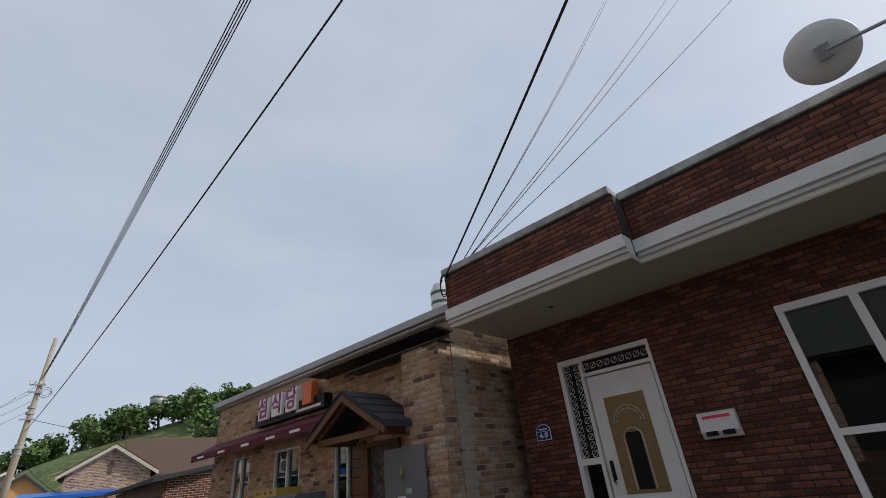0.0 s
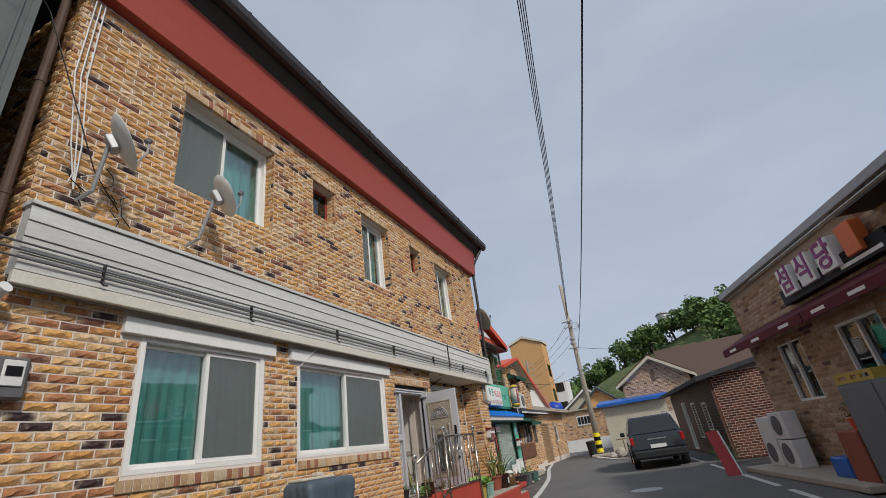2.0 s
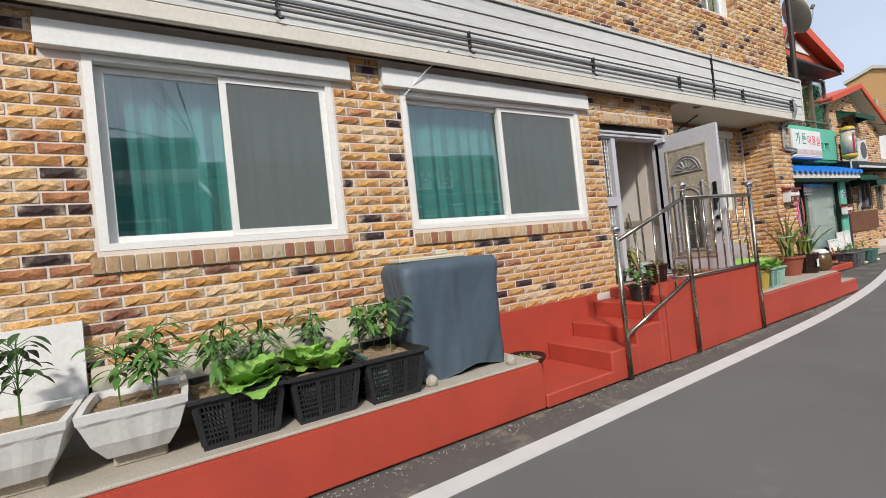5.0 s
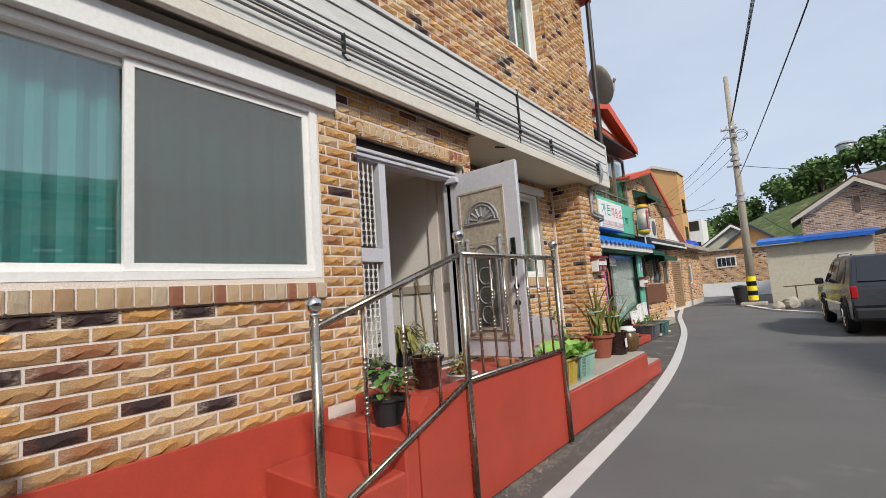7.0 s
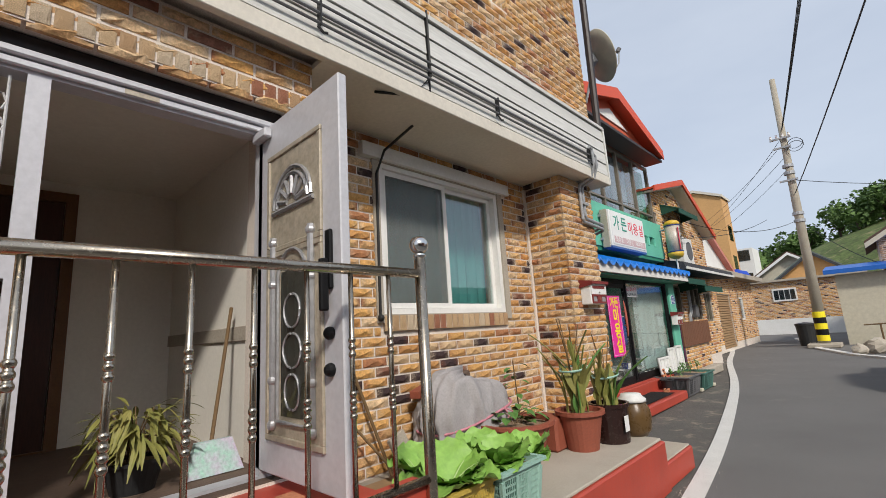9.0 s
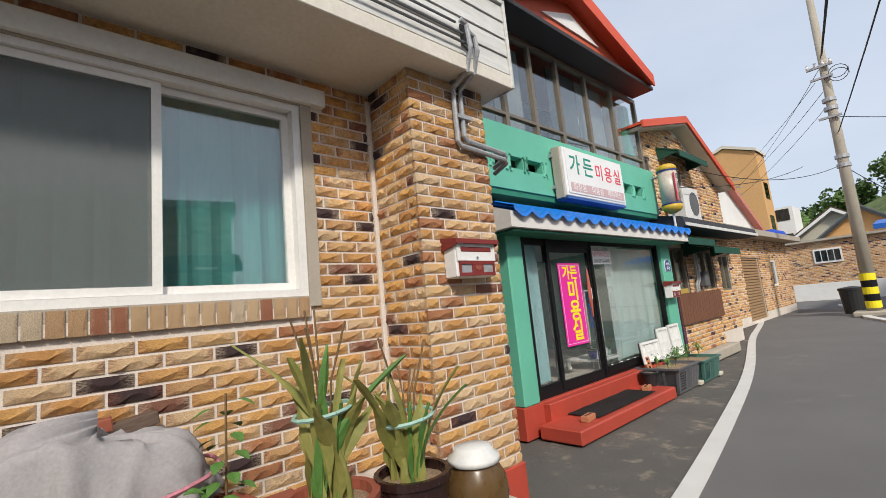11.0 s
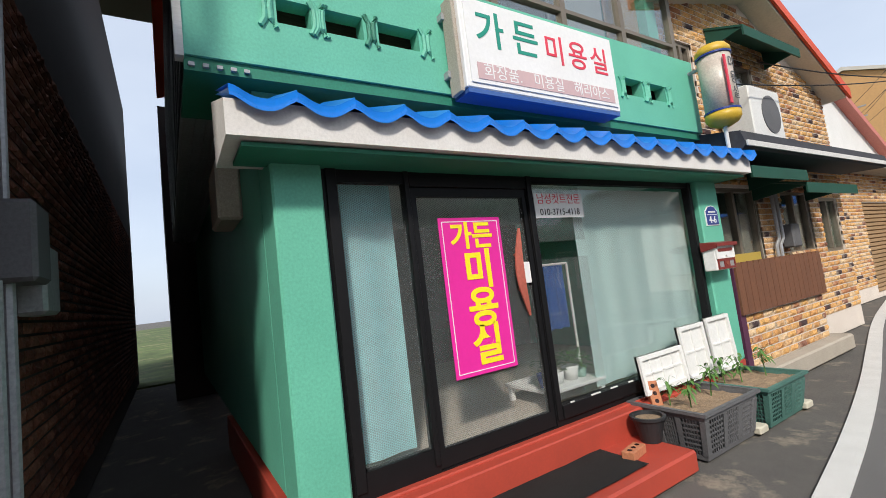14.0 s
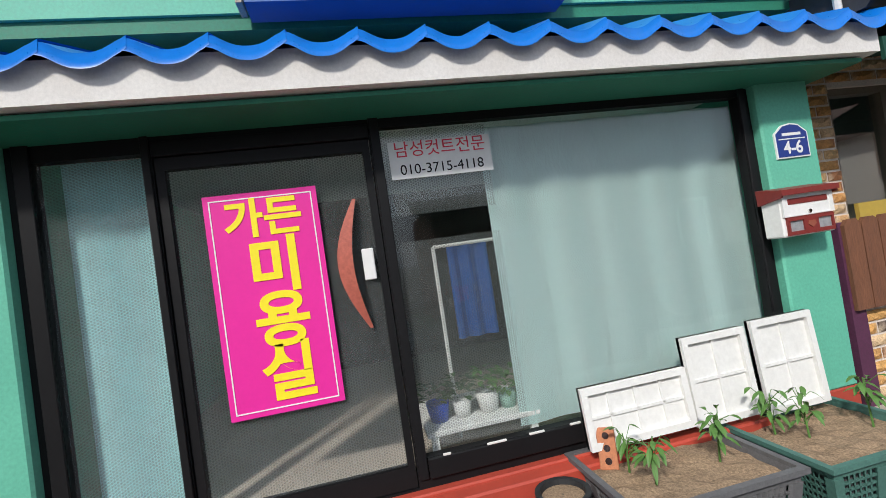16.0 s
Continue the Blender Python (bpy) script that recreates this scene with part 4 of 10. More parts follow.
tube(bm, [(cx - 0.15, LY - 0.014, 1.1), (cx - 0.15, LY - 0.014, 1.82)] + [(cx - 0.15 * math.cos(a), LY - 0.014, 1.82 + 0.15 * math.sin(a)) for a in [math.pi * i / 10 for i in range(11)]] + [(cx + 0.15, LY - 0.014, 1.1), (cx - 0.15, LY - 0.014, 1.1)], 0.011, 6)
part("ornament", bm, M_silver, leafob, "silver relief ornament")
part("glass_inset", box(BM(), cx - 0.12, cx + 0.12, LY - 0.011, LY - 0.006, 1.13, 1.86), M_darkglass, leafob)
bm = BM()
for z, w in ((1.25, 0.07), (1.45, 0.09), (1.65, 0.08)):
    for s in (-1, 1):
        tube(bm, [(cx + s * (0.01 + w * math.sin(a) * 0.9), LY - 0.014, z + 0.085 * -math.cos(a)) for a in [math.pi * i / 8 for i in range(9)]], 0.006, 5)
part("scrollwork", bm, M_silver, leafob, "scrolled iron behind the glass")
bm = box(BM(), -4.215, -4.165, LY - 0.02, LY, 1.72, 2.0, 0.006)
box(bm, -4.205, -4.175, LY - 0.06, LY - 0.02, 1.62, 1.86, 0.006)
part("door_handle", bm, M_black, leafob, "black lever lock plate")
for z in (1.52, 1.36):
    part("lock", ball(BM(), (-4.19, LY - 0.012, z), 0.03, 10), M_black, leafob, "dark round lock")
bm = box(BM(), -4.97, -4.80, LY - 0.05, LY - 0.001, 2.69, 2.75, 0.008)
tube(bm, [(-4.90, LY - 0.03, 2.76), (-4.95, 11.45, 2.80)], 0.008, 6)
part("door_closer", bm, M_alu, leafob)
# hall behind the entrance
bm = BM()
box(bm, -7.2, XD - 0.24, 10.3, 10.46, 0.75, 3.0)
box(bm, -7.2, XD - 0.24, 12.0, 12.12, 0.75, 3.0)
box(bm, -7.35, -7.2, 10.3, 12.12, 0.75, 3.0)
tagged(part("hall_walls", bm, M_hallwall), "cream plastered hall walls behind the open door", "wall", kind="structure")
tagged(part("hall_ceiling", box(BM(), -7.2, XW - 0.41, 10.46, 12.0, 2.95, 3.0), M_hallwall), "cream hall ceiling", "ceiling", kind="structure")
hd_ = thing("hall_door", "brown wooden inner door at the back of the hall", "door", kind="structure", at=(-7.19, 10.85, 0.785))
part("door_frame", panel_x(BM(), -7.199, -7.15, 10.47, 11.25, 0.786, 2.85, [(10.55, 11.17, 0.80, 2.77)]), M_porchwood, hd_)
part("door_leaf", box(BM(), -7.195, -7.17, 10.555, 11.165, 0.80, 2.765), M_doorwood, hd_)
tagged(part("hall_floor", box(BM(), -7.2, XW - 0.02, 10.46, 12.0, 0.70, 0.785), M_deck), "brown hall floor behind the threshold", "floor", kind="structure")
bm = BM()
box(bm, -7.2, -5.1, 11.985, 12.0, 1.52, 1.62, 0.004)
tagged(part("dado_rail", bm, M_concrete), "beige dado rail along the hall wall", "trim", kind="structure")
# brick header over the entrance
n = 20
placed = [((XW, DOOR[0] + k * 1.6 / n, 2.935), (0, 1, 0), (1, 0, 0), 1.6 / n - 0.012, 0.10) for k in range(n)]
hd = tagged(part("door_header", box(BM(), XW - 0.12, XW, DOOR[0], 12.06, 2.925, 3.045), M_mortar), "row of upright bricks above the entrance", "lintel", kind="structure")
PENDING.append((hd, placed, PLAIN, M_sillbrick))

# ---- platform, steps and planter ledge ----
bm = box(BM(), -4.83, -3.97, 3.98, 8.25, 0.0, 0.395)
bmesh.ops.bevel(bm, geom=[e for e in bm.edges], offset=0.012, segments=2, affect="EDGES")
lg = tagged(part("planter_ledge", bm, M_redpaint), "red painted concrete ledge along the house wall", "ledge", kind="structure")
part("top", box(BM(), -4.82, -3.99, 4.0, 8.235, 0.395, 0.42, 0.008), M_concrete, lg, "worn bare concrete top")
tagged(part("wall_plinth", box(BM(), XW - 0.2, XW + 0.012, 8.25, 10.05, 0.0, 0.73, 0.004), M_redpaint), "red painted base of the house wall beside the steps", "wall", kind="structure")
st = thing("entrance_steps", "red painted concrete steps up to the entrance", "steps", kind="structure", at=(-4.4, 9.3, 0))
for y0, y1, z1 in ((8.25, 9.13, 0.12), (9.13, 9.545, 0.305), (9.545, 9.965, 0.465), (9.965, 10.085, 0.645)):
    part("step", box(BM(), -4.80, -3.95, y0, y1, 0.0, z1, 0.012), M_redpaint, st)
part("step", box(BM(), -4.80, -4.105, 10.088, 10.32, 0.0, 0.645, 0.012), M_redpaint, st)
part("landing", box(BM(), -5.36, -4.0, 10.32, 12.16, 0.0, 0.765, 0.01), M_redpaint, st)
ywall = [(10.09, 0.0), (10.09, 0.72), (10.2, 0.84), (12.22, 0.84), (12.22, 0.0)]
bm = BM()
extrude_x(bm, ywall, -4.10, -3.95)
part("cheek_wall", bm, M_redpaint, st)
bm = box(BM(), -5.36, -3.96, 12.22, 15.08, 0.0, 0.42, 0.012)
l2 = tagged(part("pot_ledge", bm, M_redpaint), "low red painted ledge with potted plants", "ledge", kind="structure")
part("top", box(BM(), -5.36, -3.985, 12.23, 15.06, 0.42, 0.445, 0.008), M_concrete, l2, "bare concrete top")
l3 = tagged(part("ledge_step", box(BM(), -5.36, -3.98, 15.08, 15.86, 0.0, 0.215, 0.012), M_redpaint), "lower red ledge end with a concrete top", "ledge", kind="structure")
part("top", box(BM(), -5.36, -4.0, 15.085, 15.84, 0.215, 0.232, 0.006), M_concrete, l3, "bare concrete top")
tagged(part("pillar_base", box(BM(), -5.4, -4.845, 15.87, 16.24, 0.0, 0.30, 0.006), M_redpaint), "red painted foot of the corner pillar", "wall", kind="structure")


# ---- hair salon ----
SX, SF = -5.83, -5.75
tagged(part("salon_base", box(BM(), -9.0, SF - 0.004, 17.40, 22.07, 0.0, 0.35, 0.008), M_redpaint), "red painted concrete base of the salon", "wall", kind="structure")
tagged(part("salon_kerb", box(BM(), SF - 0.02, -5.66, 17.75, 21.3, 0.0, 0.335, 0.01), M_redpaint), "red painted kerb under the salon windows", "wall", kind="structure")
tagged(part("salon_step", box(BM(), -5.70, -5.18, 17.55, 19.98, 0.0, 0.15, 0.015), M_redpaint), "low red painted step before the salon door", "step", kind="structure")
for y0, y1 in ((17.42, 17.70), (21.665, 22.06)):
    tagged(part("salon_pillar", box(BM(), SX - 0.25, SF, y0, y1, 0.35, 2.33, 0.012), M_green), "mint green painted salon pillar", "pillar", kind="structure")
tagged(part("wall_salon_side", box(BM(), -13.0, SX - 0.25, 17.42, 17.6, 0.42, 2.9), M_green), "mint green side wall of the salon in the alley", "wall", kind="structure")
tagged(part("wall_salon_party", box(BM(), -9.0, SX - 0.25, 21.85, 22.05, 0.42, 5.1), M_green), "party wall of the salon", "wall", kind="structure")
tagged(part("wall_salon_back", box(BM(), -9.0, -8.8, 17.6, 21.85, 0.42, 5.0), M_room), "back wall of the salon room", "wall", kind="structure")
tagged(part("salon_floor", box(BM(), -8.8, SX - 0.03, 17.6, 21.85, 0.36, 0.425), M_concrete), "salon floor", "floor", kind="structure")
tagged(part("salon_ceiling", box(BM(), -8.8, SX - 0.03, 17.6, 21.85, 2.36, 2.42), M_white), "salon ceiling", "ceiling", kind="structure")
# canopy shade is put into the lintel's darker green
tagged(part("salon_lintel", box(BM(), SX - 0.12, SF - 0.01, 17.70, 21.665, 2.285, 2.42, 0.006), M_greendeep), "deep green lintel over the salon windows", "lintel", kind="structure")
fr = thing("shop_front", "black aluminium shop front with frosted glazing", "shop front", kind="structure", at=(SX, 19.7, 0.42))
part("frame", panel_x(BM(), SX - 0.04, SX + 0.02, 17.70, 21.665, 0.35, 2.285, [(17.80, 18.25, 0.50, 2.185), (18.29, 19.31, 0.36, 2.235), (19.365, 21.585, 0.50, 2.215)]), M_black, fr)
part("transom", box(BM(), SX - 0.03, SX + 0.028, 18.29, 19.31, 2.165, 2.235, 0.003), M_black, fr)
for y0, y1 in ((17.735, 17.80), (18.25, 18.285), (19.315, 19.365), (21.585, 21.63)):
    part("stile", box(BM(), SX + 0.0205, SX + 0.036, y0, y1, 0.40, 2.27, 0.003), M_black, fr)
part("sill", box(BM(), SX + 0.0205, SX + 0.045, 19.37, 21.58, 0.40, 0.50, 0.004), M_black, fr)
bm = BM()
for k in range(9):
    y = 19.45 + 0.235 * k
    box(bm, SX + 0.0365, SX + 0.048, y, y + 0.04 + 0.09 * ((k * 7) % 4) / 4, 0.501, 0.512, 0.002)
part("peeling_tape", bm, M_whiteplastic, fr, "scraps of peeling white tape")


def bubble_glass():
    """Glass backed with bubble wrap: dimpled, half milky."""
    m, nt, bs = nodes_of("bubble_wrapped_glass")
    co = nt.nodes.new("ShaderNodeTexCoord")
    k = 2 * math.pi / (0.0145 * 0.866)
    total = None
    for uy, uz in ((1.0, 0.0), (0.5, 0.866), (0.5, -0.866)):
        dot = nt.nodes.new("ShaderNodeVectorMath")
        dot.operation = "DOT_PRODUCT"
        dot.inputs[1].default_value = (0.0, uy * k, uz * k)
        nt.links.new(co.outputs["Object"], dot.inputs[0])
        wave = nt.nodes.new("ShaderNodeMath")
        wave.operation = "COSINE"
        nt.links.new(dot.outputs["Value"], wave.inputs[0])
        if total is None:
            total = wave.outputs[0]
        else:
            add = nt.nodes.new("ShaderNodeMath")
            add.operation = "ADD"
            nt.links.new(total, add.inputs[0])
            nt.links.new(wave.outputs[0], add.inputs[1])
            total = add.outputs[0]
    half = nt.nodes.new("ShaderNodeMath")
    half.operation = "MULTIPLY_ADD"
    half.inputs[1].default_value, half.inputs[2].default_value = 0.222, 0.334
    nt.links.new(total, half.inputs[0])
    dots = half.outputs[0]
    crease = noise_of(nt, 6.0, 5.0, 0.7)
    bs.inputs["Base Color"].default_value = (0.50, 0.54, 0.54, 1)
    bs.inputs["Roughness"].default_value = 0.16
    bs.inputs["Specular IOR Level"].default_value = 0.7
    a = mixcol(nt, 1.0, ramp_of(nt, dots, [(0.15, 0.03), (0.50, 0.22)]), ramp_of(nt, crease, [(0.35, 0.65), (0.7, 1.25)]), "MULTIPLY")
    nt.links.new(a, bs.inputs["Alpha"])
    bump_on(nt, bs, dots, 1.0, 0.008)
    return m


M_bubble = bubble_glass()
for nm, y0, y1, z0, z1, mt in (("pane", 17.80, 18.25, 0.50, 2.185, M_bubble), ("pane", 19.365, 21.585, 0.50, 2.215, M_clear)):
    ob = part(nm, box(BM(), SX - 0.012, SX - 0.006, y0, y1, z0, z1), mt, fr)
ob = part("bubble_film", box(BM(), SX - 0.022, SX - 0.018, 19.37, 19.95, 0.52, 1.605), M_bubble, fr, "bubble wrap stuck inside the glass")
ob = part("bubble_film", box(BM(), SX - 0.022, SX - 0.018, 19.37, 19.95, 1.745, 2.20), M_bubble, fr, "bubble wrap stuck inside the glass")
sd = thing("salon_door", "black framed glass salon door lined with bubble wrap, closed", "door", at=(SX, 18.8, 0.43))
part("frame", panel_x(BM(), SX - 0.035, SX + 0.012, 18.295, 19.305, 0.365, 2.16, [(18.335, 19.268, 0.475, 2.10)]), M_black, sd)
ob = part("pane", box(BM(), SX - 0.012, SX - 0.006, 18.33, 19.272, 0.47, 2.105), M_bubble, sd)
bm = BM()
pts = [(SX + 0.06 - 0.05 * abs(2 * i / 12 - 1) ** 2, 19.19 - 0.085 * math.sin(math.pi * i / 12), 1.20 + 0.66 * i / 12) for i in range(13)]
for i in range(12):
    w0, w1 = [0.008 + 0.030 * math.sin(math.pi * k / 12) for k in (i, i + 1)]
    a, b = pts[i], pts[i + 1]
    solid(bm, [(a[0], a[1] - w0, a[2]), (a[0] + 0.012, a[1] - w0, a[2]), (a[0] + 0.012, a[1] + w0, a[2]), (a[0], a[1] + w0, a[2])],
          [(b[0], b[1] - w1, b[2]), (b[0] + 0.012, b[1] - w1, b[2]), (b[0] + 0.012, b[1] + w1, b[2]), (b[0], b[1] + w1, b[2])])
tube(bm, [(SX, 19.13, 1.40), (SX + 0.05, 19.12, 1.40)], 0.012, 6)
tube(bm, [(SX, 19.13, 1.66), (SX + 0.05, 19.12, 1.66)], 0.012, 6)
part("door_handle", bm, surface("faded_red_handle", (0.48, 0.13, 0.09), (0.40, 0.10, 0.07), 0.5), sd, "faded red crescent pull handle")
part("lock_plate", box(BM(), SX + 0.012, SX + 0.022, 19.19, 19.25, 1.44, 1.60, 0.004), M_signwhite, sd, "white lock sticker")
# poster on the door
po = thing("poster", "magenta poster with yellow Korean lettering on the salon door", "poster", at=(SX + 0.016, 18.74, 0.87))
part("sheet", box(BM(), SX + 0.013, SX + 0.016, 18.48, 19.01, 0.87, 1.95), M_pink, po)
bm = BM()
for a, b, c, e in ((18.505, 18.985, 0.895, 0.901), (18.505, 18.985, 1.919, 1.925), (18.505, 18.511, 0.901, 1.919), (18.979, 18.985, 0.901, 1.919)):
    box(bm, SX + 0.0165, SX + 0.0185, a, b, c, e)
part("border", bm, M_signwhite, po, "thin white border line")
for ch, z, s, dy in (("가든", 1.81, 0.215, 0.0), ("미", 1.565, 0.31, 0.03), ("용", 1.30, 0.31, 0.03), ("실", 1.045, 0.31, 0.03)):
    letters("lettering", ch, s * 0.93, face_px(SX + 0.018, 18.745 + dy, z), M_yellow, po, 0.0015, bold=0.028)
# curtains and things inside
for a, b in ((17.85, 18.20), (19.93, 21.64)):
    bm, rows = BM(), []
    n = int((b - a) / 0.03)
    for i in range(n + 1):
        y = a + (b - a) * i / n
        xx = SX - 0.10 + 0.010 * math.sin(i * 0.55) + 0.010 * noise.noise((i * 0.13, a, 3.0))
        rows.append((bm.verts.new((xx, y, 0.50)), bm.verts.new((xx, y, 2.2))))
    for p, q in zip(rows, rows[1:]):
        bm.faces.new((p[0], q[0], q[1], p[1]))
    bmesh.ops.solidify(bm, geom=bm.faces[:], thickness=0.004)
    tagged(part("curtain", bm, surface("sky_blue_curtain", (0.56, 0.93, 0.94), (0.48, 0.86, 0.88), 0.85, grain=60, grain_amt=0.08, stretch=(1, 2, 0.3)) if a < 18 else surface("pale_blue_curtain", (0.76, 0.94, 0.92), (0.68, 0.88, 0.86), 0.85, grain=60, grain_amt=0.08, stretch=(1, 2, 0.3))), "pale blue-green curtain behind the salon glass", "curtain")
sh = thing("salon_table", "low white table behind the salon window", "table", at=(-6.2, 19.7, 0.425))
part("tabletop", box(BM(), -6.50, -5.92, 19.40, 20.05, 0.545, 0.575, 0.004), M_white, sh)
for x, y in ((-6.48, 19.42), (-6.48, 19.99), (-5.97, 19.42), (-5.97, 19.99)):
    part("leg", box(BM(), x, x + 0.04, y, y + 0.04, 0.425, 0.545), M_white, sh)
for y, r, h, mp in ((19.50, 0.07, 0.11, M_bluetank), (19.64, 0.06, 0.10, M_whiteplastic), (19.80, 0.075, 0.12, M_whiteplastic), (19.92, 0.06, 0.09, M_mintbasket)):
    pt_ = thing("plant_pot", "small flower pot with a leafy plant behind the salon window", "plant pot", "pots behind the salon window", at=(-6.08, y, 0.575))
    part("pot", lathe(BM(), [(r * 0.7, 0), (r, h), (r * 0.9, h), (r * 0.85, h * 0.85), (0.004, h * 0.85)], (-6.08, y, 0.575), 16), mp, pt_, smooth=True)
    lv, rnd = BM(), random.Random(int(y * 100))
    for k in range(46):
        t_, q_ = rnd.uniform(0, 6.28), rnd.uniform(0.01, 0.08)
        leaf(lv, (-6.08 + q_ * math.cos(t_), y + q_ * math.sin(t_), 0.575 + h + rnd.uniform(0, 0.14)), (math.cos(t_), math.sin(t_), rnd.uniform(-0.2, 0.9)), 0.06, 0.035, seg=2)
    part("leaves", lv, M_leaf if y > 19.7 else M_leaf_dark, pt_)
bm, rows = BM(), []
for i in range(15):
    y = 19.70 + 0.018 * i
    xx = -6.16 + 0.022 * math.sin(i * 1.1)
    rows.append((bm.verts.new((xx, y, 1.00)), bm.verts.new((xx, y, 1.56))))
for p, q in zip(rows, rows[1:]):
    bm.faces.new((p[0], q[0], q[1], p[1]))
bmesh.ops.solidify(bm, geom=bm.faces[:], thickness=0.004)
tow = thing("hanging_towel", "blue towel on a rail behind the salon window", "towel", at=(-6.16, 19.83, 0.43))
part("towel", bm, M_bluemetal, tow)
part("rail", tube(BM(), [(-6.16, 19.62, 1.57), (-6.16, 20.02, 1.57)], 0.012, 6), M_whiteplastic, tow)
for y in (19.62, 20.02):
    part("post", tube(BM(), [(-6.16, y, 0.425), (-6.16, y, 1.57)], 0.012, 6), M_whiteplastic, tow)
tagged(part("paper_notice", box(BM(), SX + 0.001, SX + 0.004, 19.40, 19.96, 1.935, 2.135), M_signwhite), "white paper notice taped to the salon window", "notice")
pn = bpy.data.objects["paper_notice"]
letters("lettering", "남성컷트전문", 0.092, face_px(SX + 0.0055, 19.68, 2.085), M_signred, pn, 0.0008)
letters("phone_number", "010-3715-4118", 0.075, face_px(SX + 0.0055, 19.68, 1.98), M_black, pn, 0.0008)

# tiled canopy
tagged(part("canopy_slab", extrude_y(BM(), [(-5.95, 2.285), (-5.45, 2.295), (-5.45, 2.47), (-5.95, 2.66)], 17.18, 22.22), surface("chipped_white_paint", (0.74, 0.72, 0.69), (0.62, 0.58, 0.54), 0.7, blot=4, grain_amt=0.12)), "white painted concrete canopy edge over the shop front", "canopy", kind="structure")
# underside coloured darker in place of its own shade
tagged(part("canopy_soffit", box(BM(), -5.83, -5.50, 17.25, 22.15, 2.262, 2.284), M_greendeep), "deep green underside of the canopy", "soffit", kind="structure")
til = tagged(part("canopy_tiles", extrude_y(BM(), [(-5.98, 2.665), (-5.50, 2.462), (-5.50, 2.43), (-5.98, 2.63)], 17.2, 22.2), M_bluetile), "blue wavy roof tiles along the canopy edge", "roof tiles", kind="structure")
TILE_W, NT = 0.2985, 17


def tile_mesh():
    V, F, n = [], [], 14
    for layer in (0, 1):
        for j in range(2):
            for i in range(n + 1):
                f = i / n
                z = 0.027 * math.cos(2 * math.pi * f) + 0.004 * math.cos(4 * math.pi * f) + (0.010 if f > 0.93 else 0.0)
                V.append((-0.50 * j, f * (TILE_W + 0.012), z + 0.19 * j + (0.0 if layer else -0.022)))
    m = n + 1
    for i in range(n):
        F.append((2 * m + i, 2 * m + i + 1, 3 * m + i + 1, 3 * m + i)[::-1])
        F.append((i, i + 1, m + i + 1, m + i))
        F.append((i, i + 1, 2 * m + i + 1, 2 * m + i))
    # drooping front lip
    b = len(V)
    for i in range(m):
        f = i / n
        V.append((0.012, f * (TILE_W + 0.012), V[2 * m + i][2] - 0.058 - 0.008 * math.sin(math.pi * f)))
    for i in range(n):
        F.append((2 * m + i, 2 * m + i + 1, b + i + 1, b + i))
    me = bpy.data.meshes.new("roof_tile")
    me.from_pydata(V, [], F)
    for p in me.polygons:
        p.use_smooth = True
    me.materials.append(M_bluetile)
    return me


tm = tile_mesh()
for k in range(NT):
    ob = new("roof_tile", tm)
    ob.location = (-5.410, 17.20 + k * TILE_W, 2.492)
    adopt(ob, til)

# balcony and upper storey
SLOTS = [(17.57, 17.78, 3.19, 3.35), (17.87, 18.13, 3.19, 3.35), (18.24, 18.56, 3.19, 3.35), (20.96, 21.24, 3.19, 3.37), (21.38, 21.66, 3.19, 3.37)]
bal = tagged(part("balcony_wall", panel_x(BM(), -6.02, -5.90, 17.06, 22.3, 2.90, 3.76, SLOTS), M_green), "weathered mint green balcony parapet with cut-out blocks", "balcony", kind="structure")
for a, b, c, e in SLOTS:
    for yy in (a - 0.055, b + 0.055):
        bm = BM()
        for s in (-1, 1):
            tube(bm, [(-5.895, yy - 0.045, 3.26 + s * 0.11), (-5.895, yy - 0.018, 3.26 + s * 0.06), (-5.895, yy - 0.014, 3.26), ], 0.018, 6)
            tube(bm, [(-5.895, yy + 0.045, 3.26 + s * 0.11), (-5.895, yy + 0.018, 3.26 + s * 0.06), (-5.895, yy + 0.014, 3.26), ], 0.018, 6)
        part("block", bm, M_green, bal)
# darker green carries the shade beneath the balcony
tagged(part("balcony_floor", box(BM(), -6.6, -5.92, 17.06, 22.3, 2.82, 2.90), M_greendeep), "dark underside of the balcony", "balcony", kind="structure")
tagged(part("balcony_lining", box(BM(), -6.16, -6.12, 17.1, 22.2, 2.9, 3.74), M_deck), "boards behind the balcony openings", "balcony", kind="structure")
tagged(part("corner_trim", box(BM(), -5.96, -5.885, 17.02, 17.062, 2.88, 5.25), M_siding), "white metal corner trim", "trim", kind="structure")
# dark mortar colour puts the alley's shade onto this rear building
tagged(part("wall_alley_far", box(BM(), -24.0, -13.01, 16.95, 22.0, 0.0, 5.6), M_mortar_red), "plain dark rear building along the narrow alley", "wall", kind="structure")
side = tagged(part("wall_salon_upper_side", box(BM(), -12.5, -5.97, 17.075, 17.15, 2.9, 5.3), M_greydark), "dark ribbed metal side of the upper storey", "wall", kind="structure")
for k in range(14):
    part("rib", box(BM(), -12.5, -5.97, 17.05, 17.075, 2.92 + 0.15 * k, 2.985 + 0.15 * k), M_greydark, side)
under = tagged(part("side_soffit", box(BM(), -12.5, -5.97, 17.06, 17.42, 2.86, 2.90), M_galv), "ribbed metal underside in the alley", "soffit", kind="structure")
for k in range(5):
    part("rib", box(BM(), -12.5, -5.9, 17.08 + 0.07 * k, 17.11 + 0.07 * k, 2.84, 2.86), M_galv, under)
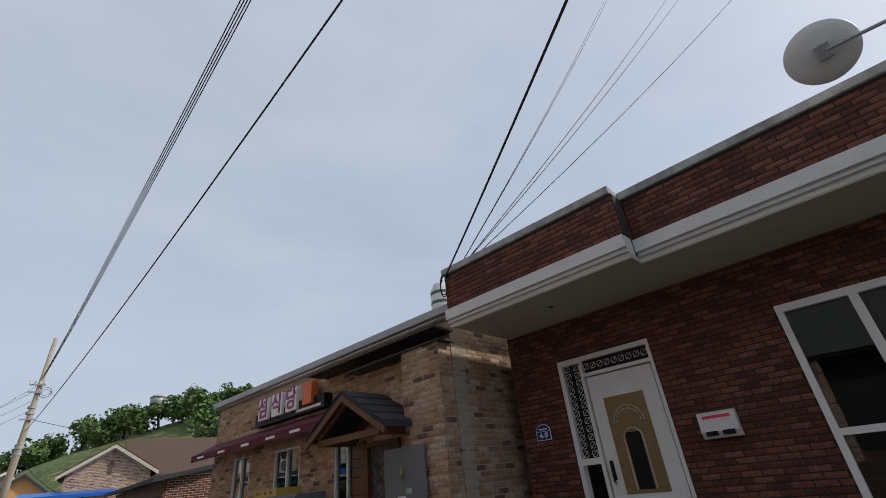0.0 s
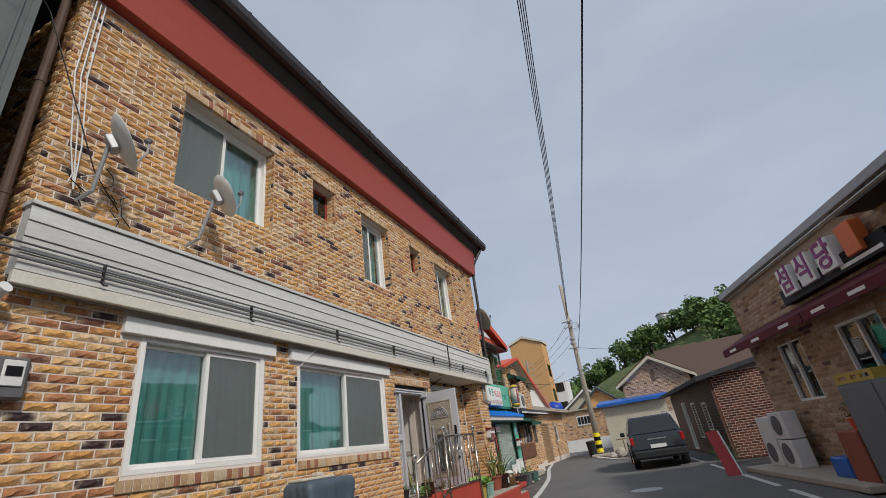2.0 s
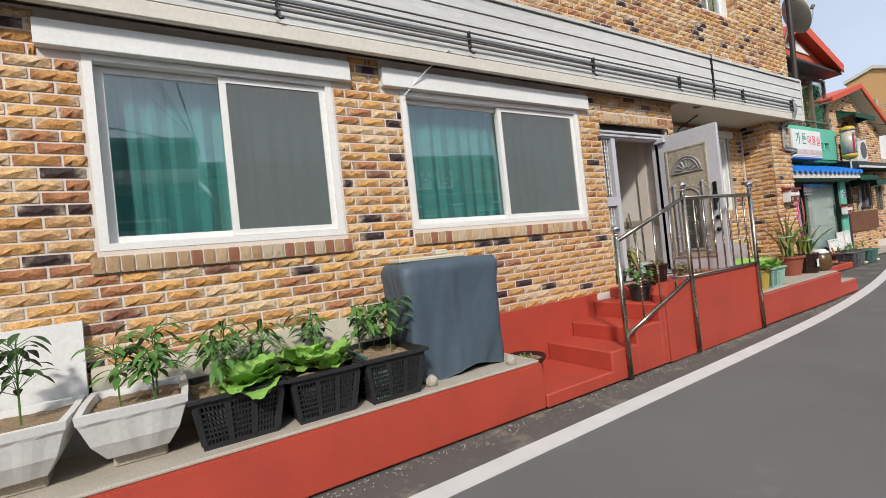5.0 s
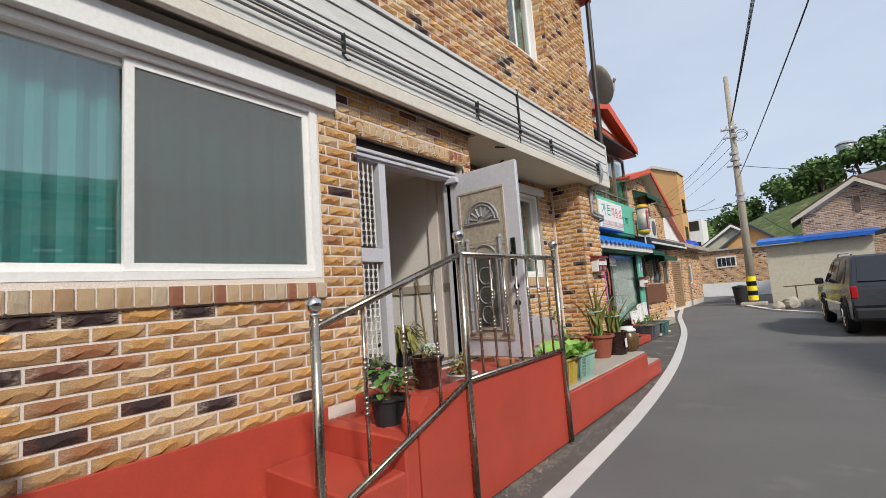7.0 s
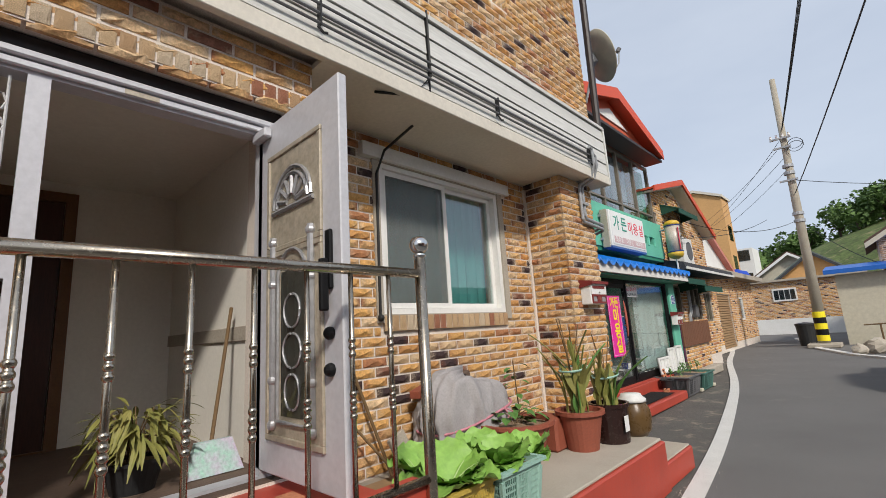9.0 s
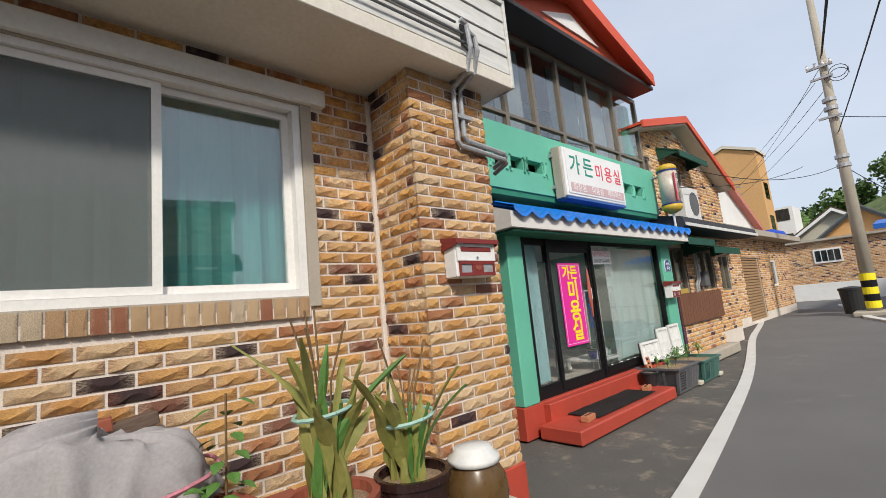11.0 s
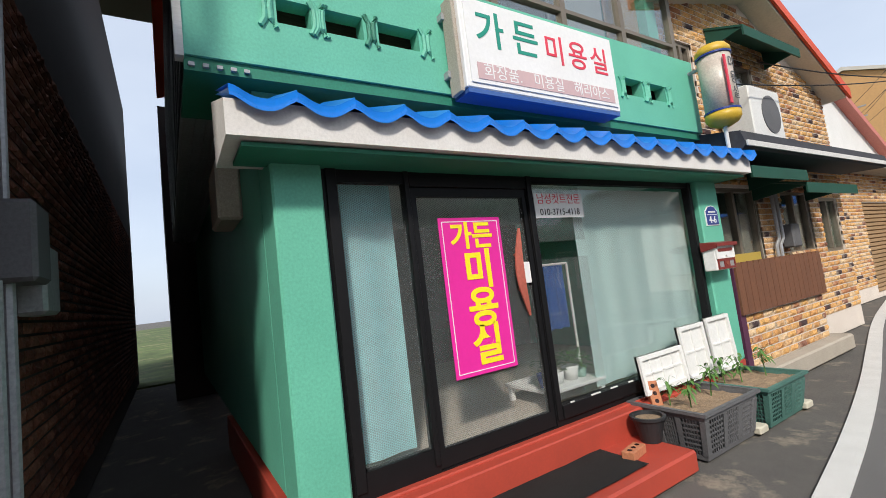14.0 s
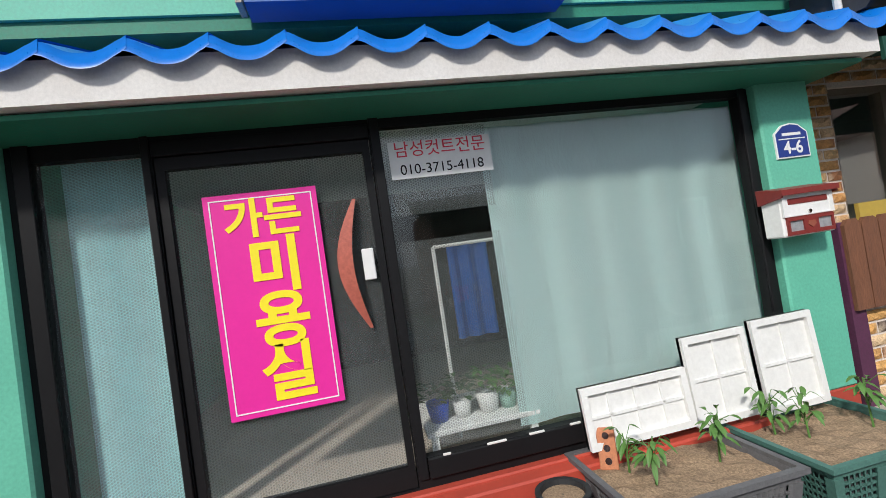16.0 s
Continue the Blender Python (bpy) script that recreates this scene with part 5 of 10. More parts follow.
bw = thing("balcony_window", "brown aluminium glazed front of the upper storey", "window", kind="structure", at=(-6.0, 19.6, 3.76))
YM = [17.17, 18.05, 18.72, 19.42, 20.28, 21.20, 22.16]
MZ = 3.98
holes = []
for a, b in zip(YM, YM[1:]):
    holes += [(a + 0.035, b - 0.035, 3.80, MZ - 0.02), (a + 0.035, b - 0.035, MZ + 0.02, 5.18)]
M_bronze = surface("bronze_aluminium", (0.24, 0.20, 0.155), (0.18, 0.15, 0.115), 0.45, 0.4, grain=30, grain_amt=0.15)
part("window_frame", panel_x(BM(), -6.05, -5.98, 17.15, 22.2, 3.76, 5.248, holes), M_bronze, bw)
for k, h in enumerate(holes):
    ob = part("pane", box(BM(), -6.02, -6.012, h[0] - .005, h[1] + .005, h[2] - .005, h[3] + .005), M_glass, bw)
for k, (a, b) in enumerate(zip(YM, YM[1:])):
    if k != 2:
        part("blind", box(BM(), -6.20, -6.19, a + 0.02, b - 0.02, 3.8, 5.2), (M_greyplastic, M_greytarp, M_room, M_greyplastic, M_greytarp, M_card)[k], bw)
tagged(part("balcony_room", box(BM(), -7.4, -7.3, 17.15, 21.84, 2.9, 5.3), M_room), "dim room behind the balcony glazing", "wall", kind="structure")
# gabled orange roof over the salon
rf = thing("salon_roof", "orange-red sheet metal gable roof with a white gable panel", "roof", kind="structure", at=(-5.6, 19.6, 5.3))
RP = (19.55, 6.17)
part("gable", extrude_x(BM(), [(17.15, 5.322), (22.05, 5.322), (22.0, 5.40), (RP[0], RP[1] - 0.08), (17.2, 5.40)], -6.1, -5.72), surface("orange_gable", (0.60, 0.12, 0.055), (0.52, 0.10, 0.05), 0.6), rf)
part("white_panel", extrude_x(BM(), [(18.75, 5.60), (20.40, 5.60), (RP[0], 5.88)], -5.716, -5.69), M_white, rf, "white painted gable triangle")
for s, y1 in ((-1, 16.95), (1, 22.0)):
    bm = extrude_x(BM(), [(RP[0], RP[1] - 0.1), (RP[0], RP[1] + 0.06), (y1, 5.47), (y1, 5.31)], -12.0, -5.50)
    part("slope", bm, M_orange, rf)
    bm = extrude_x(BM(), [(RP[0], RP[1] - 0.16), (RP[0], RP[1] + 0.085), (y1 - s * 0.02, 5.49), (y1 - s * 0.02, 5.27)], -5.499, -5.47)
    part("barge_board", bm, M_orange, rf)
part("eave_board", box(BM(), -5.975, -5.56, 17.1, 22.1, 5.25, 5.318, 0.005), M_darkmetal, rf, "dark brown eave board")

# sign box
sg = thing("shop_sign", "white illuminated box sign with green and red Korean lettering", "sign", at=(-5.7, 19.5, 2.75))
part("box", box(BM(), -5.895, -5.705, 18.80, 20.52, 2.875, 3.575, 0.008), M_signwhite, sg)
part("face", box(BM(), -5.704, -5.695, 18.84, 20.48, 2.915, 3.545), M_signwhite, sg)
part("underside", box(BM(), -5.89, -5.71, 18.81, 20.51, 2.84, 2.874), M_signblue, sg, "blue underside")
part("band", box(BM(), -5.6945, -5.691, 18.90, 20.44, 2.945, 3.07), M_signpale, sg, "faded pink band with small lettering")
part("edge", box(BM(), -5.87, -5.74, 18.765, 18.798, 2.855, 3.585, 0.004), M_concrete, sg, "weathered side edge")
for z in (3.0, 3.45):
    part("bracket", box(BM(), -5.90, -5.84, 18.74, 18.764, z, z + 0.05), M_galv, sg)
for ch, y in (("가", 19.06), ("든", 19.42)):
    letters("lettering", ch, 0.31, face_px(-5.693, y, 3.325), M_signgreen, sg, 0.002, bold=0.012)
for ch, y in (("미", 19.74), ("용", 20.02), ("실", 20.30)):
    letters("lettering", ch, 0.27, face_px(-5.693, y, 3.30), M_signred, sg, 0.002, bold=0.006)
for word, y in (("화장품.", 19.14), ("미용실", 19.62), ("헤리아스", 20.14)):
    letters("small_lettering", word, 0.125, face_px(-5.6905, y, 3.007), M_signwhite, sg, 0.001)


# ---- further houses on the salon's side ----
def far_wall(name, label, x, y0, y1, z0, z1, holes, thick=0.3, pal=None, shift=0.0):
    bm = panel_x(BM(), x - thick, x - 0.012, y0, y1, 0.0, z1, holes)
    w = tagged(part(name, bm, M_mortar), label, "wall", kind="structure")
    sp = brick_spots(y0, y1, z0, z1, holes, shift=shift)
    joined_bricks("bricks", w, pal or M_brick_far, [((x - 0.012, u, z), (0, 1, 0), (1, 0, 0), ln, h) for u, z, ln, h in sp], SPLIT)
    return w


HX = -6.1
H2 = [(22.7, 23.85, 1.2, 2.32), (24.6, 25.6, 1.35, 2.3), (26.0, 26.8, 1.3, 2.2), (22.4, 22.8, 3.5, 4.2), (23.5, 24.4, 3.3, 4.15)]
far_wall("wall_neighbour", "tan brick wall of the neighbouring house", HX, 22.08, 27.0, 0.35, 4.35, H2)
tagged(part("neighbour_plinth", box(BM(), HX - 0.2, -5.62, 22.1, 24.75, 0.0, 0.20, 0.02), M_concrete), "pale concrete plinth before the neighbouring house", "plinth", kind="structure")
tagged(part("neighbour_porch_wall", box(BM(), HX, -5.78, 22.2, 24.42, 0.2, 0.82, 0.01), M_mortar), "low brick porch wall", "wall", kind="structure")
pw = bpy.data.objects["neighbour_porch_wall"]
joined_bricks("bricks", pw, M_brick_far, [((-5.78, 22.2 + u, z), (0, 1, 0), (1, 0, 0), ln, h) for u, z, ln, h in brick_spots(0, 2.22, 0.22, 0.82)]
              + [((HX + u, 22.2, z), (1, 0, 0), (0, -1, 0), ln, h) for u, z, ln, h in brick_spots(0, 0.31, 0.22, 0.82)], SPLIT)
for i, h in enumerate(H2):
    w = thing("window_%d" % (10 + i), "dark sliding window of the neighbouring house", "window", kind="structure", at=(HX - 0.1, h[0], h[2]))
    ym = (h[0] + h[1]) / 2
    part("window_frame", panel_x(BM(), HX - 0.12, HX - 0.04, *h, [(h[0] + 0.05, ym - 0.03, h[2] + 0.05, h[3] - 0.05), (ym + 0.03, h[1] - 0.05, h[2] + 0.05, h[3] - 0.05)]), M_bronze, w)
    part("pane", box(BM(), HX - 0.09, HX - 0.082, h[0] + .04, h[1] - .04, h[2] + .04, h[3] - .04), M_glass, w)
    # one teal curtain; the other sheets are coloured as unlit rooms
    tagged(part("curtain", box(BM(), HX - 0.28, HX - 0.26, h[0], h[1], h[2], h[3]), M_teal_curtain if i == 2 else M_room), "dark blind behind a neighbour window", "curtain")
# red-edged roof of the neighbour, gable to the street
nr = thing("neighbour_roof", "shallow gable roof with orange edging on the neighbouring house", "roof", kind="structure", at=(-6, 24.6, 4.5))
part("gable", extrude_x(BM(), [(22.08, 4.30), (27.0, 4.0), (24.35, 5.18), (22.1, 4.66)], HX - 0.3, HX - 0.02), M_mortar, nr)
joined_bricks("bricks", nr, M_brick_far, [((HX - 0.02, u, z), (0, 1, 0), (1, 0, 0), ln, h) for u, z, ln, h in brick_spots(22.1, 27.0, 4.35, 5.25) if z < 4.62 + (u - 22.1) * 0.24 and z < 5.10 - (u + ln - 24.35) * 0.54], SPLIT)
part("soffit", extrude_x(BM(), [(21.9, 4.60), (24.35, 5.22), (27.15, 3.98), (27.15, 3.92), (24.35, 5.14), (21.9, 4.54)], -12, -5.80), M_cream, nr, "cream boarded eave")
part("slope", extrude_x(BM(), [(21.85, 4.66), (24.35, 5.32), (27.2, 4.04), (27.2, 3.99), (24.35, 5.24), (21.85, 4.61)], -12, -5.79), M_orange, nr)
bm = extrude_x(BM(), [(21.85, 4.54), (24.35, 5.18), (27.22, 3.90), (27.22, 4.06), (24.35, 5.34), (21.85, 4.68)], -5.789, -5.75)
part("barge_board", bm, M_orange, nr)
# green metal awnings over its windows, and the dark ledge roof
for i, (y0, y1, z, dp, drop) in enumerate(((22.25, 23.7, 2.56, 0.65, 0.18), (23.72, 25.5, 2.42, 0.62, 0.18), (23.2, 24.9, 4.50, 0.45, 0.20))):
    a = thing("awning", "dark green metal awning over a window", "awning", "green awnings on the neighbouring house", at=(HX, y0, z))
    bm = extrude_y(BM(), [(HX, z), (HX + dp, z - drop), (HX + dp, z - drop - 0.13), (HX + dp - 0.02, z - drop - 0.13), (HX + dp - 0.02, z - drop - 0.02), (HX, z - 0.03)], y0, y1)
    part("sheet", bm, M_awngreen, a)
    for y in (y0 + 0.01, y1 - 0.03):
        part("cheek", extrude_y(BM(), [(HX, z - 0.03), (HX + dp - 0.02, z - drop - 0.03), (HX, z - drop - 0.1)], y, y + 0.02), M_awngreen, a)
tagged(part("ledge_roof", extrude_y(BM(), [(HX, 2.92), (-5.50, 2.78), (-5.46, 2.62), (-5.50, 2.58), (HX, 2.62)], 22.25, 27.2), M_roofdark), "dark shingled ledge roof with peeling white edge", "roof", kind="structure")
tagged(part("ledge_edge", box(BM(), -5.458, -5.44, 22.25, 27.2, 2.60, 2.66), M_line), "peeling white edge of the ledge roof", "trim", kind="structure")
fc = thing("picket_fence", "brown wooden board screen on the low porch wall", "fence", at=(-5.7, 24.1, 0.72))
for k in range(17):
    y = 22.11 + 0.1365 * k
    part("board", extrude_x(BM(), [(y, 0.80), (y + 0.128, 0.80), (y + 0.128, 1.33 + 0.015 * (k % 2)), (y + 0.10, 1.365), (y + 0.03, 1.365), (y, 1.33)], -5.74, -5.715), M_gatewood, fc)
part("rail", box(BM(), -5.76, -5.741, 22.11, 24.41, 1.2, 1.26), M_gatewood, fc)
part("rail", box(BM(), -5.76, -5.741, 22.11, 24.41, 0.90, 0.96), M_gatewood, fc)
tagged(part("awning_post", box(BM(), -5.80, -5.74, 22.09, 22.2, 0.2, 1.35), M_purple), "purple painted board beside the salon pillar", "board")
# third house: low white and pink gable with shutters
far_wall("wall_third_house", "brown brick wall of the third house", -6.9, 27.0, 38.5, 0.3, 3.2, [(31.2, 33.4, 0.1, 2.3), (35.2, 36.0, 1.2, 2.2)])
th = thing("third_house_roof", "white gable front with a pink roof edge", "roof", kind="structure", at=(-7, 32.5, 3.2))
part("gable", extrude_x(BM(), [(27.6, 3.2), (34.5, 3.2), (34.0, 3.4), (30.3, 5.0), (27.6, 3.8)], -7.3, -6.92), M_white, th)
part("slope", extrude_x(BM(), [(27.4, 3.8), (30.3, 5.15), (34.5, 3.3), (34.5, 3.15), (30.3, 4.98), (27.4, 3.65)], -12, -6.7), surface("pink_roof", (0.62, 0.22, 0.18), (0.55, 0.2, 0.16), 0.6), th)
part("eave_slab", box(BM(), -7.6, -6.4, 27.3, 39.0, 3.0, 3.2), M_concrete, th, "weathered concrete eave slab")
shu = thing("roller_shutter", "tan ribbed roller shutter of the third house", "shutter", at=(-7.2, 32.3, 0.1))
for k in range(22):
    part("slat", extrude_y(BM(), [(-7.0, 0.1 + k * 0.1), (-6.95, 0.12 + k * 0.1), (-6.95, 0.18 + k * 0.1), (-7.0, 0.2 + k * 0.1)], 31.2, 33.4), M_card, shu)
w = thing("window_20", "white framed window of the third house", "window", kind="structure", at=(-7.3, 35.6, 1.2))
part("window_frame", panel_x(BM(), -7.02, -6.92, 35.2, 36.0, 1.2, 2.2, [(35.25, 35.95, 1.25, 2.15)]), M_pvc, w)
part("pane", box(BM(), -6.98, -6.97, 35.24, 35.96, 1.24, 2.16), M_darkglass, w)

# ---- end of the lane: garage with a white base ----
def y_wall(name, label, y, x0, x1, z0, z1, brick=None, mat=None, base=0.0):
    """A wall across the lane, facing -y."""
    w = tagged(part(name, box(BM(), x0, x1, y + 0.012, y + 0.3, 0.0, z1), mat or M_mortar), label, "wall", kind="structure")
    if brick:
        sp = brick_spots(x0, x1, z0, z1)
        joined_bricks("bricks", w, brick, [((u, y + 0.012, z), (1, 0, 0), (0, -1, 0), ln, h) for u, z, ln, h in sp], SPLIT)
    return w


GY = 46.0
gw = y_wall("wall_garage", "tan brick garage wall at the bend of the lane", GY, -8.9, -2.6, 0.95, 3.3, M_brick_far)
part("white_base", box(BM(), -8.95, -2.55, GY - 0.05, GY, 0.0, 0.95), M_white, gw, "white painted base")
part("roof_slab", box(BM(), -9.1, -2.4, GY - 0.25, GY + 3, 3.3, 3.42), M_concrete, gw, "flat concrete roof")
w = thing("window_21", "white framed garage window with four panes", "window", kind="structure", at=(-6.4, GY, 2))
part("window_frame", box(BM(), -7.02, -5.78, GY - 0.06, GY + 0.01, 2.05, 2.85), M_pvc, w)
for k in range(4):
    part("pane", box(BM(), -6.94 + 0.28 * k, -6.70 + 0.28 * k, GY - 0.075, GY - 0.062, 2.15, 2.75), M_darkglass, w)
wg = y_wall("wall_white_gate", "white rendered wall and gate beside the garage", GY - 1.0, -11.2, -8.95, 0, 3.1, None, M_white)
part("cap", box(BM(), -11.3, -8.85, GY - 1.2, GY - 0.6, 3.1, 3.2), M_concrete, wg)
part("gate_leaf", box(BM(), -10.9, -9.6, GY - 1.03, GY - 1.002, 0.1, 2.5), M_cream, wg)

# ---- buildings further off ----
ap = thing("apartment_block", "apricot rendered apartment block with a cream crown", "building", at=(-13, 60, 0))
AY, AX0, AX1 = 60.0, -15.6, -11.4
part("wall", extrude_y(BM(), [(AX0, 0), (AX1, 0), (AX1, 12.7), ((AX0 + AX1) / 2 - 0.2, 13.7), (AX0, 13.0)], AY, AY + 3), M_apricot, ap)
part("roof", extrude_y(BM(), [(AX0 - .15, 13.0), ((AX0 + AX1) / 2 - 0.2, 13.72), (AX1 + .15, 12.7), (AX1 + .15, 12.95), ((AX0 + AX1) / 2 - 0.2, 14.0), (AX0 - .15, 13.25)], AY - 0.2, AY + 3.2), M_cream, ap)
for k in range(3):
    part("window", box(BM(), AX1 + 0.001, AX1 + 0.03, AY + 0.8, AY + 2.2, 2.5 + 3 * k, 4.0 + 3 * k), M_darkglass, ap)
tagged(part("white_building", box(BM(), -13.0, -11.2, 70, 74, 0, 8.6), M_white), "white rendered building far down the lane", "building")
for k in range(3):
    part("window", box(BM(), -12.7, -11.5, 69.96, 69.999, 2.0 + 2.6 * k, 3.2 + 2.6 * k), M_darkglass, bpy.data.objects["white_building"])


def gable_house(name, label, x0, x1, y0, y1, wall_z, peak_z, wall_mat, roof_mat, ridge_along_y=True, over=0.4, trim=M_white):
    h = thing(name, label, "house", at=((x0 + x1) / 2, (y0 + y1) / 2, 0))
    if ridge_along_y:
        xm = (x0 + x1) / 2
        part("wall", extrude_y(BM(), [(x0, 0), (x1, 0), (x1, wall_z), (xm, peak_z - 0.1), (x0, wall_z)], y0, y1), wall_mat, h)
        sl = (peak_z - wall_z) / (xm - x0)
        for s, xe in ((-1, x0 - over), (1, x1 + over)):
            ze = wall_z - sl * over
            part("roof", extrude_y(BM(), [(xm, peak_z), (xm, peak_z + 0.16), (xe, ze + 0.16), (xe, ze)], y0 - over, y1 + over), roof_mat, h)
            part("barge_board", extrude_y(BM(), [(xm, peak_z - 0.14), (xm, peak_z + 0.06), (xe, ze + 0.06), (xe, ze - 0.14)], y0 - over - 0.04, y0 - over - 0.001), trim, h)
    else:
        ym = (y0 + y1) / 2
        part("wall", extrude_x(BM(), [(y0, 0), (y1, 0), (y1, wall_z), (ym, peak_z - 0.1), (y0, wall_z)], x0, x1), wall_mat, h)
        sl = (peak_z - wall_z) / (ym - y0)
        for ye in (y0 - over, y1 + over):
            ze = wall_z - sl * over
            part("roof", extrude_x(BM(), [(ym, peak_z), (ym, peak_z + 0.16), (ye, ze + 0.16), (ye, ze)], x0 - over, x1 + over), roof_mat, h)
    return h


gable_house("house", "old house with a grey-green tiled roof and a brown gable", -9.0, -3.6, 51, 60, 3.6, 5.5, M_creamwall, M_roofbrown)
gable_house("house", "low house with a dark shingle gable roof behind the garage", -6.8, -3.0, 48.5, 54, 3.6, 5.1, M_apricot, M_roofgreen, trim=M_roofdark)
gable_house("house", "low house with a broad brown shingle roof", 1.2, 11.0, 37.3, 45.5, 3.9, 6.35, M_mortar, M_roofbrown, False)
hb = gable_house("house", "brick gable front with a brown shingle roof and pale barge boards", -1.9, 2.3, 36.0, 40.5, 4.15, 5.5, M_mortar, M_roofbrown, over=0.4, trim=M_creamwall)
sp = brick_spots(-1.9, 2.3, 2.0, 4.15)
joined_bricks("bricks", hb, M_brownbrick_far, [((u, 36.0, z), (1, 0, 0), (0, -1, 0), ln, h) for u, z, ln, h in sp]
              + [((u, 36.0, z), (1, 0, 0), (0, -1, 0), ln, h) for u, z, ln, h in brick_spots(-1.9, 2.3, 4.18, 5.4) if abs(u + 0.12 - 0.2) < (5.4 - z) / 0.645 - 0.2], SPLIT)
part("vent", box(BM(), 0.1, 0.3, 35.93, 35.99, 4.0, 4.7), M_deck, hb)
gable_house("house", "house with an orange roof on the hillside", 7.0, 14.0, 64, 72, 6.6, 8.6, M_white, M_orange, False)
# cream boundary wall with a blue metal roof edge
cw = y_wall("wall_cream", "cream rendered yard wall with blue roof edge", 34.6, -3.4, 0.4, 0, 2.75, None, M_creamwall)
part("roof_edge", extrude_x(BM(), [(34.2, 2.78), (36.6, 3.15), (36.6, 3.25), (34.2, 2.95)], -3.7, 0.7), M_bluemetal, cw, "blue painted roof edge")
tank = thing("water_tank", "blue plastic rooftop water tank", "water tank", at=(-9.3, 44.5, 3.2))
part("body", lathe(BM(), [(0.75, 0), (0.85, 0.15), (0.85, 0.55), (0.7, 0.85), (0.3, 0.98), (0.28, 1.05)], (-9.0, 47.0, 3.42), 20), M_bluetank, tank, smooth=True)

# ---- wooded hill ----
def hill_z(x, y):
    dx, dy = (x - 25) / 38.0, (y - 135) / 42.0
    h = 27.0 * math.exp(-(dx * dx + dy * dy)) + 4.5 * math.exp(-(((x + 12) / 16.0) ** 2 + ((y - 128) / 30.0) ** 2))
    return h + 1.2 * noise.noise((x * 0.05, y * 0.05, 0)) - 2.5


bm, grid = BM(), []
for j in range(41):
    row = []
    for i in range(51):
        x, y = -60 + 4.4 * i, 64 + 5.0 * j
        row.append(bm.verts.new((x, y, hill_z(x, y))))
    grid.append(row)
for j in range(40):
    for i in range(50):
        bm.faces.new((grid[j][i], grid[j][i + 1], grid[j + 1][i + 1], grid[j + 1][i]))
tagged(part("hill", bm, M_grass, smooth=True), "grassy green hillside behind the village", "hill", kind="structure")


def leafy_crown(bm, c, r, rnd, n, size):
    """A crown of many small leaf clumps round several lobes, with gaps."""
    lobes = [(Vector(c) + Vector((rnd.uniform(-.6, .6) * r, rnd.uniform(-.6, .6) * r, rnd.uniform(-.35, .6) * r)), r * rnd.uniform(0.35, 0.6)) for _ in range(7)]
    for _ in range(n):
        lc, lr = lobes[rnd.randrange(7)]
        d = Vector((rnd.gauss(0, 1), rnd.gauss(0, 1), rnd.gauss(0, 1))).normalized()
        p = lc + d * lr * rnd.uniform(0.75, 1.05)
        t = Vector((rnd.gauss(0, 1), rnd.gauss(0, 1), rnd.gauss(0, 1) * 0.6)).normalized()
        u = d.cross(t).normalized()
        s = size * rnd.uniform(0.6, 1.3)
        v = [bm.verts.new(p + t * s), bm.verts.new(p + u * s * 0.7 + d * s * 0.3), bm.verts.new(p - t * s), bm.verts.new(p - u * s * 0.7 + d * s * 0.2)]
        bm.faces.new(v)


def tree(x, y, z, h, r, mat, seed, n=700, size=0.35):
    rnd = random.Random(seed)
    t = thing("tree", "leafy broad-crowned tree on the hillside" if mat is M_tree else "bright green young tree on the hillside", "tree", "trees on the hill", at=(x, y, z))
    bm = BM()
    tube(bm, [(x, y, z - 1), (x + 0.1 * h * rnd.uniform(-1, 1), y, z + h * 0.4), (x, y, z + h * 0.7)], 0.05 * h, 7, 0.02 * h)
    for _ in range(4):
        a = rnd.uniform(0, 6.28)
        tube(bm, [(x, y, z + h * 0.35), (x + r * 0.6 * math.cos(a), y + r * 0.6 * math.sin(a), z + h * 0.65)], 0.025 * h, 5, 0.008 * h)
    part("trunk", bm, M_bark, t)
    bm = BM()
    leafy_crown(bm, (x, y, z + h * 0.68), r, rnd, n, size)
    part("crown", bm, mat, t)
    return t


# ---- grey house with the timber deck ----
bm = BM()
box(bm, -9.0, -5.62, -6.0, 3.30, 3.95, 7.6)
box(bm, -5.62, -4.80, -6.0, 3.56, 4.14, 7.6)
up = tagged(part("wall_grey_upper", bm, M_greyclad), "grey-green standing seam metal cladding of the upper storey", "wall", kind="structure")
for k in range(18):
    y = 3.42 - 0.52 * k
    part("seam", box(BM(), -4.80, -4.775, y, y + 0.022, 4.16, 7.6), M_greyclad, up)
part("seam", box(BM(), -4.80, -4.77, 3.50, 3.56, 4.14, 7.6), M_greyclad, up)
part("drip_trim", box(BM(), -4.83, -4.765, -6.0, 3.57, 4.10, 4.145), M_greyclad, up)
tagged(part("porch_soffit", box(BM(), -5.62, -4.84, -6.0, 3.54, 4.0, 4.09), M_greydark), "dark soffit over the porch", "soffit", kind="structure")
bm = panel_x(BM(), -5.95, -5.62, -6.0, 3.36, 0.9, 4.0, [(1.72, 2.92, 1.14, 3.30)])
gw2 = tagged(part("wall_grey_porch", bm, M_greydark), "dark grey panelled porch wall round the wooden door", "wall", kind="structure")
for z0, z1 in ((1.2, 1.62), (1.66, 2.05), (2.09, 2.5), (2.54, 3.3), (3.34, 3.9)):
    part("panel", box(BM(), -5.62, -5.60, 2.97, 3.28, z0, z1, 0.006), M_greyclad, gw2)
part("trim", box(BM(), -5.62, -5.585, 2.92, 2.965, 1.14, 4.0), M_greydark, gw2)
